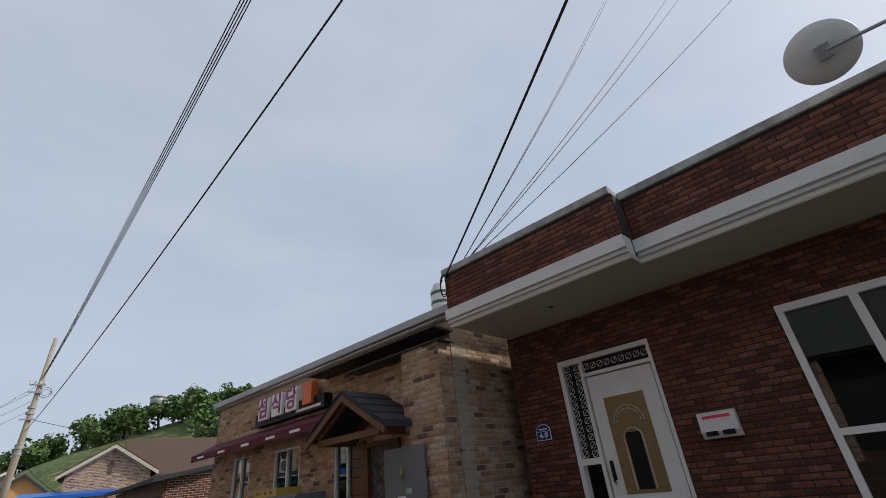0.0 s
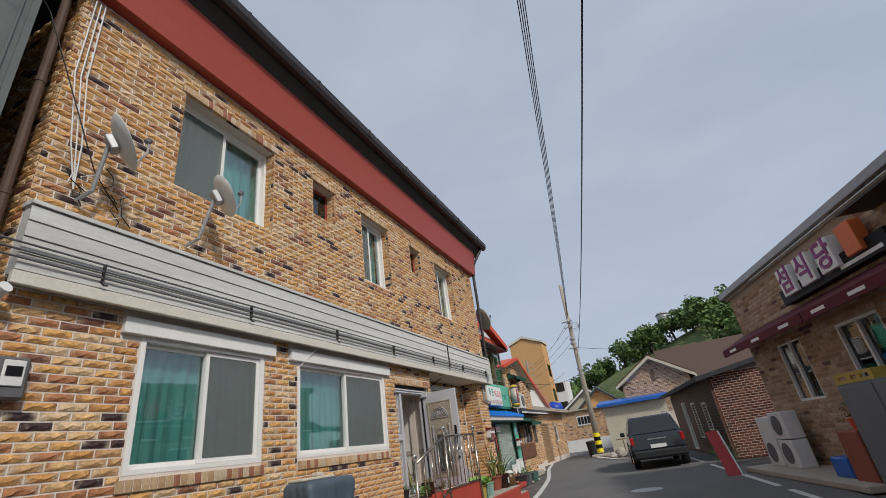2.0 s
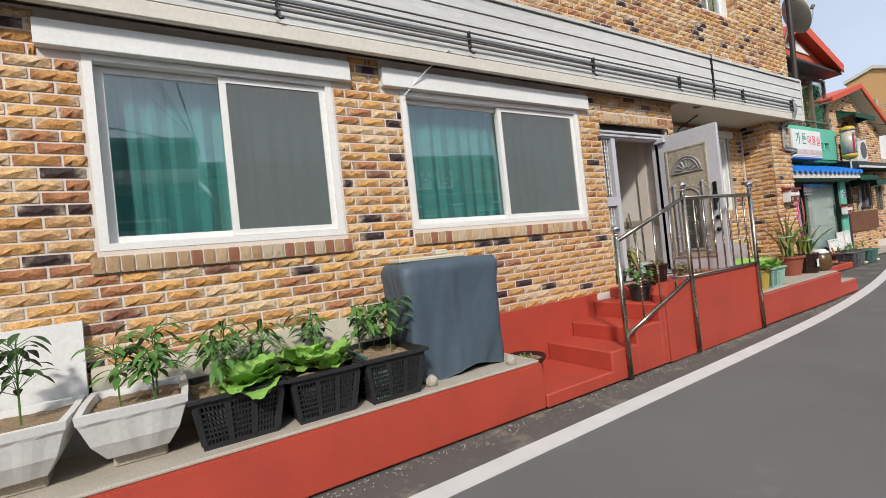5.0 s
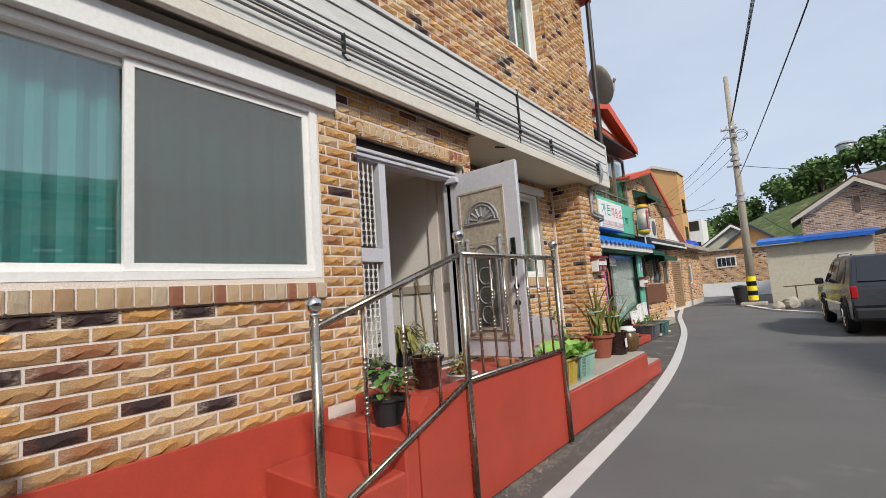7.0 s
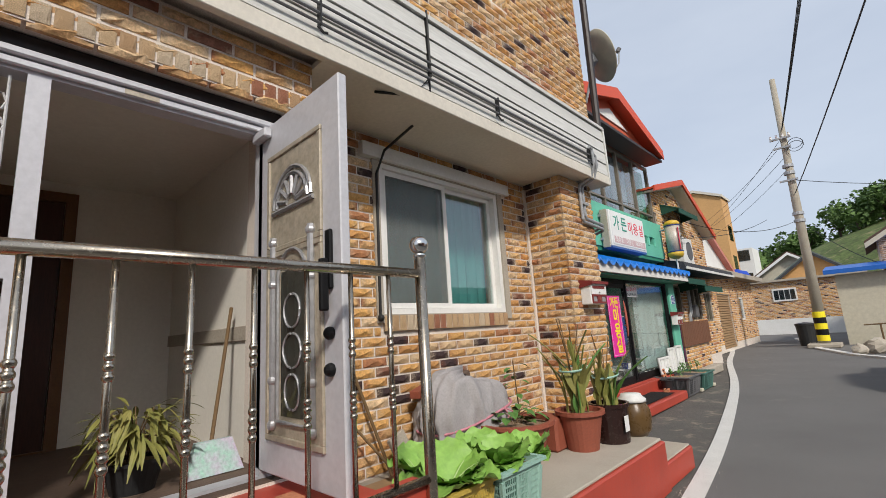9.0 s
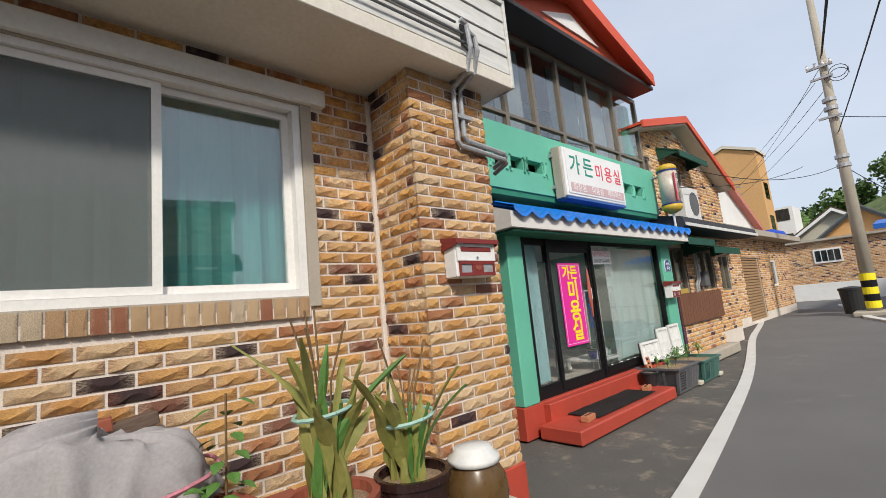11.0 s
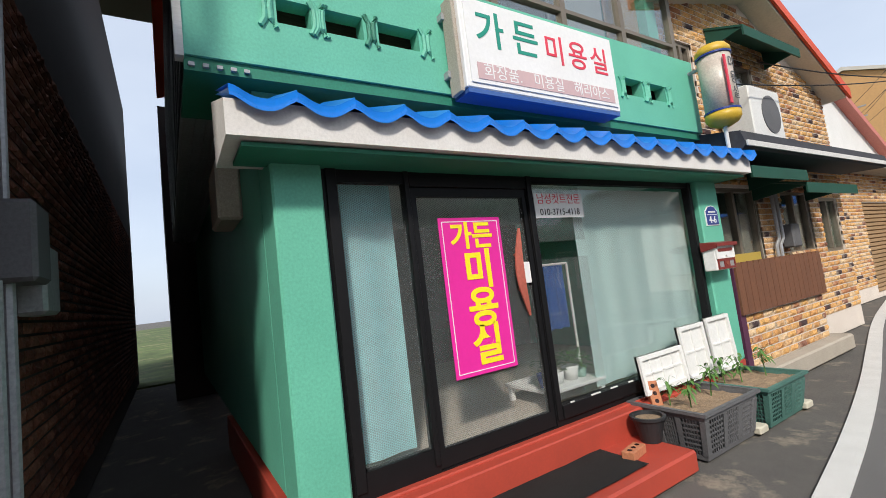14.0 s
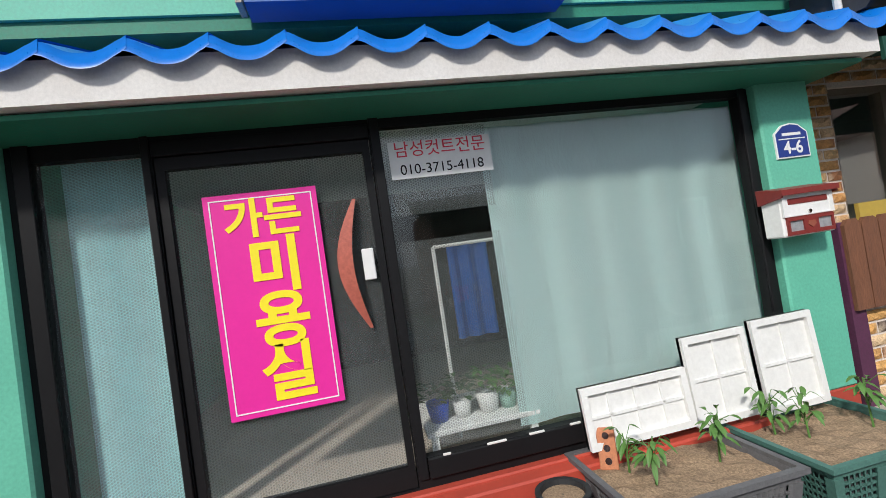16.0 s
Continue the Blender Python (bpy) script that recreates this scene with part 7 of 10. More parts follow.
for k in range(40):
    a, r = rnd.uniform(0, 6.28), rnd.uniform(0, 0.15)
    leaf(lv, (-4.60 + r * math.cos(a), 8.60 + r * math.sin(a), 0.275), (rnd.uniform(-1, 1), rnd.uniform(-1, 1), 0.8), 0.04, 0.018)
part("seedlings", lv, M_leaf, bw_)

# meter, white downpipe, bag, crate, pot on the deck
em = thing("electric_meter", "grey electric meter box with a glass dial on the brick wall", "meter", at=(-4.75, 4.13, 2.3))
part("case", box(BM(), -4.80, -4.70, 4.01, 4.24, 2.32, 2.66, 0.02), M_greyplastic, em)
part("face", box(BM(), -4.70, -4.685, 4.05, 4.20, 2.42, 2.63, 0.006), M_whiteplastic, em)
part("dial", box(BM(), -4.685, -4.68, 4.07, 4.18, 2.50, 2.58), M_black, em)
part("cable", tube(BM(), [(-4.75, 4.0, 2.66), (-4.75, 3.96, 2.7), (-4.74, 3.95, 2.3), (-4.75, 4.05, 2.26), (-4.75, 4.12, 2.3)], 0.012, 6), M_cable, em)
wp = thing("white_downpipe", "white plastic downpipe at the corner of the brick house", "downpipe", at=(-4.72, 3.86, 0.42))
part("pipe", tube(BM(), [(-4.72, 3.86, 0.42), (-4.72, 3.86, 3.10)], 0.045, 12), M_whiteplastic, wp)
part("elbow", tube(BM(), [(-4.72, 3.86, 3.10), (-4.70, 3.88, 3.16), (-4.62, 3.9, 3.2)], 0.052, 12), M_whiteplastic, wp)
bd = thing("downpipe", "dark brown rainwater downpipe beside the corner of the brick house", "downpipe", at=(-5.0, 3.80, 3.2))
part("pipe", tube(BM(), [(-4.98, 3.82, 7.6), (-4.98, 3.82, 3.35)], 0.045, 10), M_deck_face, bd)
part("elbow", tube(BM(), [(-4.98, 3.82, 3.35), (-4.98, 3.84, 3.22), (-5.10, 3.80, 3.08), (-5.12, 3.80, 2.95)], 0.042, 10), M_galv, bd, "grey elbow")
for z in (4.2, 5.6, 7.0):
    part("clamp", tube(BM(), [(-4.98, 3.82, z), (-4.98, 3.82, z + 0.05)], 0.052, 10), M_deck_face, bd)
tagged(part("corner_board", box(BM(), -5.18, -4.80, 3.87, 3.935, 0.42, 3.25), M_siding), "white weathered corner board of the brick house", "trim", kind="structure")
crate("crate", "green plastic bottle crate on the timber deck", M_greendeep, -5.45, -5.22, 3.42, 3.86, 1.12, 1.36, taper=0.0, soil=False, rows=3)
bm = ball(BM(), (-5.33, 3.28, 1.24), 0.12, 12)
for v in bm.verts:
    v.co.z = max(1.12, v.co.z)
    v.co += Vector((noise.noise(v.co * 12), noise.noise(v.co * 13), 0)) * 0.03
tagged(part("rubbish_bag", bm, M_black, smooth=True), "black plastic bag beside the green crate on the deck", "bag")
wpot = thing("plant_pot", "white plastic pot with a dark shrub on the deck", "plant pot", at=(-5.3, 1.72, 1.12))
part("pot", lathe(BM(), [(0.075, 0), (0.095, 0.17), (0.10, 0.18), (0.085, 0.18), (0.08, 0.15), (0.005, 0.15)], (-5.32, 1.75, 1.12), 20), M_whiteplastic, wpot, smooth=True)
lv, rnd = BM(), random.Random(5)
for k in range(50):
    a = rnd.uniform(0, 6.28)
    leaf(lv, (-5.32, 1.75, 1.27 + rnd.uniform(0, 0.12)), (math.cos(a), math.sin(a), rnd.uniform(0.1, 1.2)), 0.10, 0.03)
part("leaves", lv, M_leaf_dark, wpot)

# ---- stainless handrail ----
rl = thing("handrail", "stainless steel handrail with ball finials and turned balusters", "railing", at=(-3.93, 10.6, 0))
RX_ = -3.93
POSTS = ((9.36, 0.0, 1.41), (10.61, 0.0, 1.84), (12.18, 0.0, 1.84))
for y, z0, z1 in POSTS:
    part("post", tube(BM(), [(RX_, y, z0), (RX_, y, z1)], 0.026, 16), M_steel, rl, "polished steel post", smooth=True)
    part("finial", lathe(BM(), [(0.014, 0), (0.03, 0.012), (0.03, 0.02), (0.018, 0.028)] + [(0.044 * math.sin(a) + 0.001, 0.068 - 0.044 * math.cos(a)) for a in [0.45 + 2.6 * i / 8 for i in range(9)]], (RX_, y, z1), 16), M_chrome, rl, "polished steel ball", smooth=True)


def rail_z(y, low=False):
    if y < 10.61:
        f = (y - 9.36) / 1.25
        return (0.42 + f * 0.44) if low else (1.36 + f * 0.41)
    return 0.87 if low else 1.77


for low in (False, True):
    r = 0.022 if not low else 0.019
    part("bottom_rail" if low else "top_rail", tube(BM(), [(RX_, 9.36, rail_z(9.36, low)), (RX_, 10.61, rail_z(10.61, low))], r, 14), M_steel, rl, smooth=True)
    part("bottom_rail" if low else "top_rail", tube(BM(), [(RX_, 10.61, rail_z(10.62, low)), (RX_, 12.18, rail_z(12.18, low))], r, 14), M_steel, rl, smooth=True)
for y in [9.36 + 1.25 * k / 4 for k in (1, 2, 3)] + [10.61 + 1.57 * k / 8 for k in range(1, 8)]:
    za, zb = rail_z(y, True), rail_z(y)
    bm = tube(BM(), [(RX_, y, za), (RX_, y, zb)], 0.0105, 8)
    zm = za + (zb - za) * 0.36
    for i in range(4):
        ball(bm, (RX_, y, zm + 0.028 * i), 0.0155, 8)
    zm = za + (zb - za) * 0.62
    for i in range(3):
        ball(bm, (RX_, y, zm + 0.028 * i), 0.0155, 8)
    part("baluster", bm, M_steel, rl, smooth=True)


# ---- pots and clutter at the entrance and on the low ledge ----
def pot(name, label, x, y, z, r0, r1, h, mat, leaves=None, rim=0.015, soil=True):
    p = thing(name, label, "plant pot", at=(x, y, z))
    part("pot", lathe(BM(), [(r0, 0), (r1, h * 0.9), (r1 + rim, h * 0.9), (r1 + rim, h), (r1 - 0.01, h), (r1 - 0.015, h * 0.86), (0.004, h * 0.86)], (x, y, z), 24), mat, p, smooth=False)
    if soil:
        part("soil", lathe(BM(), [(r1 - 0.014, h * 0.87), (r1 * 0.5, h * 0.9), (0.004, h * 0.91)], (x, y, z), 16, False), M_soil, p)
    if leaves:
        leaves(p, x, y, z + h * 0.88)
    return p


def bushy(n, spread, height, ln, wd, mat, seed, droop=0.3, flowers=None):
    def make(p, x, y, z):
        rnd = random.Random(seed)
        lv, st = BM(), BM()
        for k in range(n):
            a, r, h = rnd.uniform(0, 6.28), spread * math.sqrt(rnd.random()), height * rnd.uniform(0.2, 1.0)
            q = (x + r * math.cos(a), y + r * math.sin(a), z + h)
            if k % 4 == 0:
                tube(st, [(x + rnd.uniform(-.03, .03), y + rnd.uniform(-.03, .03), z - 0.02), (x + r * 0.5 * math.cos(a), y + r * 0.5 * math.sin(a), z + h * 0.7), q], 0.003, 4)
            leaf(lv, q, (math.cos(a) + rnd.uniform(-.5, .5), math.sin(a) + rnd.uniform(-.5, .5), rnd.uniform(-droop, 0.8)), ln * rnd.uniform(0.7, 1.2), wd, 0.4)
        part("stem", st, M_stem, p)
        part("leaves", lv, mat, p)
        if flowers:
            fl = BM()
            for k in range(5):
                a, r = rnd.uniform(0, 6.28), spread * 0.8
                c = (x + r * math.cos(a), y + r * math.sin(a), z + height * rnd.uniform(0.8, 1.15))
                for j in range(5):
                    b = 6.28 * j / 5
                    leaf(fl, c, (math.cos(b), math.sin(b), 0.3), 0.028, 0.022, seg=2)
            part("blossom", fl, flowers, p, "small pink flowers")
    return make


pot("plant_pot", "black plastic pot with small succulents by the grille", -4.93, 10.66, 0.77, 0.075, 0.105, 0.16, M_blackplastic, bushy(60, 0.09, 0.10, 0.05, 0.016, M_leaf, 11))
pot("plant_pot", "dark glazed pot with a round cactus on the landing", -4.42, 10.72, 0.77, 0.10, 0.13, 0.24, M_darkpot, bushy(90, 0.09, 0.10, 0.035, 0.018, M_cactus, 12))
pot("plant_pot", "white dish with a rosette succulent on the landing", -4.24, 10.93, 0.77, 0.09, 0.12, 0.08, M_whiteplastic, bushy(120, 0.10, 0.16, 0.05, 0.022, M_cactus, 13))
pot("plant_pot", "black plastic pot with a pink flowering geranium on the steps", -4.30, 10.17, 0.645, 0.09, 0.12, 0.18, M_blackplastic, bushy(90, 0.17, 0.22, 0.06, 0.055, M_leaf, 14, flowers=M_pink))
pot("plant_pot", "black pot with a drooping plant in the hall", -5.35, 11.38, 0.785, 0.10, 0.14, 0.16, M_blackplastic, bushy(170, 0.20, 0.28, 0.15, 0.03, M_cactus, 15, droop=1.3))
br = thing("broom", "broom with a wooden handle and pastel bristles leaning in the hall", "broom", at=(-5.3, 11.8, 0.785))
part("handle", tube(BM(), [(-5.35, 11.76, 0.95), (-5.60, 11.95, 1.75)], 0.012, 8), M_stem, br)
bm = solid(BM(), [(-5.30, 11.60, 0.79), (-5.22, 11.60, 0.79), (-5.22, 11.90, 0.79), (-5.30, 11.90, 0.79)], [(-5.34, 11.66, 0.96), (-5.30, 11.66, 0.96), (-5.30, 11.86, 0.96), (-5.34, 11.86, 0.96)])
part("bristles", bm, surface("pastel_bristles", (0.35, 0.62, 0.50), (0.6, 0.42, 0.62), 0.8, blot=9, blot_amt=1.0), br)
tagged(part("loose_brick", box(BM(), -4.42, -4.24, 11.70, 11.79, 0.77, 0.84, 0.004), M_redbrickunit), "red clay brick holding the open door", "brick")


def basket(name, label, x0, x1, y0, y1, z0, z1, mat, seed):
    c = crate(name, label, mat, x0, x1, y0, y1, z0, z1, taper=0.03, rows=6, lining=mat)
    return c


basket("basket", "yellow plastic basket with leafy vegetables on the ledge", -4.32, -4.02, 12.36, 12.72, 0.445, 0.73, M_yellowbasket, 1)
basket("basket", "mint green plastic basket with leafy vegetables on the ledge", -4.32, -4.0, 12.76, 13.16, 0.445, 0.73, M_mintbasket, 2)
for i, (x, y, r) in enumerate(((-4.17, 12.54, 0.30), (-4.15, 12.95, 0.27), (-4.40, 12.60, 0.24), (-4.42, 12.95, 0.24), (-4.62, 12.75, 0.28), (-4.55, 13.25, 0.28), (-4.25, 13.38, 0.25))):
    lettuce(x, y, 0.69 if i < 2 else 0.60, r, 60 + i, "bright green leafy vegetable on the ledge")
tagged(part("wooden_box", box(BM(), -4.85, -4.36, 12.30, 13.40, 0.445, 0.60, 0.01), M_card), "low box of soil with vegetables on the ledge", "box")

# grey cloth over a heap, tied with pink string
tp = thing("covered_heap", "heap under a grey cloth tied with pink string", "covered heap", at=(-5.05, 13.7, 0.445))
bm, rows = BM(), []
for j in range(19):
    f = j / 18
    row = []
    for i in range(96):
        a = 2 * math.pi * i / 96
        ca, sa = math.cos(a), math.sin(a)
        m = (abs(ca) ** 3.2 + abs(sa) ** 3.2) ** (1 / 3.2)
        sh = math.sin(math.pi / 2 * min(1.0, (1 - f) ** 0.42)) if f < 1 else 0
        ridge = (1 - abs(noise.noise((ca * 2.4 + f * 1.3, sa * 2.4 - f, 4.0)))) ** 7
        hx, hy = 0.235 * sh, 0.42 * sh
        zt = 0.45 + 0.64 * math.sin(math.pi / 2 * f) ** 0.9 * (1.0 - 0.10 * sa)
        fold = 1 + 0.34 * abs(noise.noise((a * 3.4 + f * 1.6, f * 1.2, 1.0))) * (1.1 - f) + 0.07 * math.sin(a * 11 + f * 5) * (1 - f) + 0.09 * noise.noise((ca * 2, sa * 2, f * 2)) + 0.16 * ridge * (1.15 - f)
        pinch = 1 - 0.05 * math.exp(-((zt - 0.80 - 0.08 * sa) / 0.04) ** 2)
        row.append(bm.verts.new((-5.06 + hx * fold * pinch * ca / m, 13.69 + hy * fold * pinch * sa / m, zt + 0.035 * noise.noise((ca * 4, sa * 4, f * 5)) + 0.05 * ridge * f)))
    rows.append(row)
for a, b in zip(rows, rows[1:]):
    for k in range(96):
        bm.faces.new((a[k], a[(k + 1) % 96], b[(k + 1) % 96], b[k]))
bm.faces.new(rows[-1])
part("cloth", bm, M_greytarp, tp, smooth=True)
pts = []
for i in range(33):
    a = 2 * math.pi * i / 32
    ca, sa = math.cos(a), math.sin(a)
    m = (abs(ca) ** 3.2 + abs(sa) ** 3.2) ** (1 / 3.2)
    pts.append((-5.06 + 0.262 * ca / m, 13.69 + 0.46 * sa / m, 0.80 + 0.08 * sa))
bm = tube(BM(), pts, 0.010, 6)
tube(bm, [(-4.80, 13.88, 0.84), (-4.77, 13.91, 0.78), (-4.78, 13.83, 0.66)], 0.008, 5)
tube(bm, [(-4.80, 13.88, 0.84), (-4.76, 13.95, 0.80), (-4.80, 13.93, 0.68)], 0.008, 5)
part("string", bm, surface("pink_string", (0.55, 0.22, 0.27), (0.48, 0.18, 0.22), 0.8), tp, "twisted pink plastic string")
for i, (y, z, rz) in enumerate(((13.34, 1.02, 20), (13.50, 1.06, 4), (13.66, 1.10, -4), (13.84, 1.09, 3))):
    ob = part("loose_brick", box(BM(), -0.045, 0.045, -0.10, 0.10, -0.03, 0.03, 0.004), (M_terracotta, M_greyplastic, M_terracotta, M_deck)[i])
    ob.matrix_basis = pose(-5.24, y, z, 8, 0, rz)
    tagged(ob, "loose paving brick weighing down the cloth", "brick", "bricks on the cloth")
for i, (pts_, r) in enumerate((([(-5.25, 13.02, 0.45), (-5.36, 12.72, 1.35)], 0.013), ([(-5.0, 12.95, 0.45), (-5.33, 12.65, 0.95)], 0.010))):
    tagged(part("stick", tube(BM(), pts_, r, 7), M_stem), "old wooden stick leaning against the brick wall", "stick", "leaning sticks")
ob = part("board_scrap", box(BM(), -0.02, 0.02, -0.08, 0.08, 0.0, 0.34, 0.006), M_concrete)
ob.matrix_basis = pose(-5.12, 13.13, 0.445, 22, -10, 0)
tagged(ob, "grey scrap board propped against the heap", "board")

pot("plant_pot", "wide terracotta pot with broad leaved seedlings", -4.72, 13.90, 0.445, 0.21, 0.30, 0.30, M_terracotta, bushy(26, 0.20, 0.14, 0.11, 0.085, M_leaf, 21), rim=0.03)
pot("plant_pot", "red-brown plastic pot with tall jointed cacti", -4.40, 14.42, 0.445, 0.13, 0.185, 0.32, M_terracotta, rim=0.025)
pot("plant_pot", "dark glazed pot with jointed cacti on the ledge", -4.30, 14.78, 0.445, 0.15, 0.165, 0.33, M_darkpot, rim=0.012)
tagged(part("relief_figure", box(BM(), -4.134, -4.128, 14.69, 14.77, 0.55, 0.68, 0.002), M_signwhite), "pale relief mark on the dark pot", "ornament")


def joint_cactus(x, y, z, h, seed, n):
    rnd = random.Random(seed)
    p = thing("cactus", "jointed orchid cactus with long flat pads and dry stems", "cactus", "cacti on the ledge", at=(x, y, z))
    for k in range(n):
        a, lean = rnd.uniform(0, 6.28), rnd.uniform(0.05, 0.62)
        hh = h * rnd.uniform(0.5, 1.0)
        bx, by = x + rnd.uniform(-.07, .07), y + rnd.uniform(-.07, .07)
        t = 1.57 + rnd.uniform(-0.9, 0.9)
        wx, wy = math.cos(t), math.sin(t)
        bm, rows = BM(), []
        for i in range(11):
            f = i / 10
            c = Vector((bx + lean * hh * f * f * math.cos(a) * 1.3, by + lean * hh * f * f * math.sin(a) * 1.3, z + hh * f))
            w = 0.037 * (0.30 + 0.55 * min(1.0, f * 3) + 0.38 * math.sin(f * 11.0 + k)) * (1 - 0.75 * f ** 5)
            rows.append([bm.verts.new(c + Vector((wx, wy, 0)) * w), bm.verts.new(c + Vector((-wy, wx, 0)) * 0.008), bm.verts.new(c - Vector((wx, wy, 0)) * w), bm.verts.new(c - Vector((-wy, wx, 0)) * 0.008)])
        for p0, p1 in zip(rows, rows[1:]):
            for i in range(4):
                bm.faces.new((p0[i], p0[(i + 1) % 4], p1[(i + 1) % 4], p1[i]))
        bm.faces.new(rows[-1])
        part("pad", bm, M_cactus if k % 5 else M_leaf, p)
    for k in range(5):
        a = rnd.uniform(0, 6.28)
        part("dry_stem", tube(BM(), [(x, y, z), (x + 0.04 * math.cos(a), y + 0.04 * math.sin(a), z + h * 0.7), (x + 0.10 * math.cos(a), y + 0.12 * math.sin(a), z + h * rnd.uniform(0.9, 1.25))], 0.005, 5), M_stem, p)
    part("tie", tube(BM(), [(x + 0.11 * math.cos(b), y + 0.13 * math.sin(b), z + h * 0.52 + 0.015 * math.sin(b)) for b in [6.28 * i / 14 for i in range(15)]], 0.010, 5), M_mintbasket, p, "pale green plastic tie")


joint_cactus(-4.42, 14.42, 0.74, 0.70, 31, 19)
joint_cactus(-4.30, 14.78, 0.74, 0.52, 32, 15)
jr = thing("pottery_jar", "brown glazed lidded jar with a grey cap of cloth", "jar", at=(-4.2, 15.02, 0.445))
part("body", lathe(BM(), [(0.11, 0), (0.145, 0.05), (0.16, 0.15), (0.15, 0.23), (0.12, 0.28), (0.11, 0.30)], (-4.22, 15.10, 0.445), 24), M_jar, jr, smooth=True)
part("lid", lathe(BM(), [(0.13, 0.295), (0.13, 0.32), (0.10, 0.34), (0.09, 0.365), (0.01, 0.37)], (-4.22, 15.10, 0.445), 22), M_whiteplastic, jr, "pale grey lid", smooth=True)
tagged(part("square_pot", box(BM(), -4.78, -4.50, 14.18, 14.42, 0.445, 0.72, 0.02), M_terracotta), "square brick-red plastic pot behind the cacti", "plant pot")
vp = thing("climbing_plant", "thin vine climbing a stick by the brick wall", "plant", at=(-4.75, 14.15, 0.6))
part("stake", tube(BM(), [(-4.80, 14.12, 0.5), (-4.86, 14.15, 1.20)], 0.006, 5), M_stem, vp)
lv, rnd = BM(), random.Random(9)
for k in range(16):
    z = 0.75 + 0.028 * k
    a = rnd.uniform(0, 6.28)
    leaf(lv, (-4.84 + 0.05 * math.cos(a), 14.14 + 0.06 * math.sin(a), z), (math.cos(a), math.sin(a), -0.2), 0.075, 0.06)
part("leaves", lv, M_leaf, vp)


def wall_mailbox(x, y0, y1, z0, z1, label):
    """Red and white steel mail box with a slot and two windows, facing +x."""
    m = thing("mail_box", label, "mail box", at=(x, (y0 + y1) / 2, z0))
    w = y1 - y0
    part("body", box(BM(), x, x + 0.125, y0, y1, z0, z1, 0.008), M_white, m)
    lid = extrude_y(BM(), [(x, z1 + 0.035), (x + 0.165, z1 + 0.012), (x + 0.165, z1 - 0.02), (x + 0.15, z1 - 0.02), (x, z1 + 0.005)], y0 - 0.02, y1 + 0.02)
    part("lid", lid, M_mailred, m, "red hinged lid")
    f = x + 0.125
    part("frame", panel_x(BM(), f, f + 0.012, y0 + 0.005, y1 - 0.005, z0 + 0.115, z1 - 0.01, [(y0 + 0.03, y1 - 0.03, z0 + 0.122, z1 - 0.03)]), M_white, m, "white front frame")
    part("lower_panel", panel_x(BM(), f, f + 0.014, y0 + 0.02, y1 - 0.02, z0 + 0.008, z0 + 0.112, [(y0 + 0.035, y0 + w * 0.36, z0 + 0.03, z0 + 0.09), (y1 - w * 0.36, y1 - 0.035, z0 + 0.03, z0 + 0.09)]), M_mailred, m, "red lower panel")
    part("emblem", extrude_x(BM(), [(y0 + w * 0.42, z0 + 0.06), (y0 + w * 0.5, z0 + 0.04), (y0 + w * 0.58, z0 + 0.06), (y0 + w * 0.56, z0 + 0.08), (y0 + w * 0.44, z0 + 0.08)], f + 0.014, f + 0.018), M_terracotta, m, "pale red emblem")
    part("door", box(BM(), f, f + 0.008, y0 + 0.03, y1 - 0.03, z0 + 0.122, z1 - 0.03), M_white, m)
    part("slot", box(BM(), f + 0.008, f + 0.011, y0 + 0.045, y1 - 0.045, z1 - 0.075, z1 - 0.042, 0.003), M_mailred, m)
    for a in (y0 - 0.018, y1 + 0.003):
        part("lid_cheek", extrude_y(BM(), [(x, z1 + 0.03), (x + 0.155, z1 + 0.01), (x + 0.155, z1 - 0.03), (x, z1 - 0.06)], a, a + 0.015), M_mailred, m, "red side of the lid")
    part("lock", lathe(BM(), [(0.011, 0), (0.011, 0.01)], (0, 0, 0), 12), M_chrome, m).matrix_basis = pose(f + 0.008, (y0 + y1) / 2, z0 + 0.135, 0, 90, 0)
    for a, b in ((y0 + 0.03, y0 + w * 0.36), (y1 - w * 0.36, y1 - 0.03)):
        part("viewing_window", box(BM(), f - 0.001, f + 0.005, a, b, z0 + 0.03, z0 + 0.09), M_galv, m, "frosted viewing window")
    return m


wall_mailbox(-4.862, 15.62, 16.02, 1.70, 1.955, "red and white steel mail box fixed to the brick pillar")

# ---- salon clutter ----
number_plate("house_number", "blue house number plate reading 4-6 on the green pillar", "4-6", SF, 21.86, 1.79, 0.25, 0.215)
wall_mailbox(SF, 21.56, 21.93, 1.32, 1.58, "worn red and white mail box on the green salon pillar")
crate("crate", "grey plastic crate of soil with chilli seedlings before the salon", M_greyplastic, -5.78, -5.17, 20.12, 20.92, 0.0, 0.36, taper=0.05)
crate("crate", "dull green plastic crate of soil with chilli seedlings before the salon", M_greenplastic, -5.76, -5.14, 21.04, 21.78, 0.0, 0.34, taper=0.05)
for i, (x, y) in enumerate(((-5.55, 20.32), (-5.40, 20.36), (-5.45, 20.75), (-5.55, 21.2), (-5.45, 21.3), (-5.4, 21.65))):
    sapling(x, y, 0.31, 0.20 + 0.02 * (i % 3), 300 + i, M_leaf, "small chilli seedling in a crate before the salon", 0.07, 20, 0.062, "chilli seedlings before the salon")


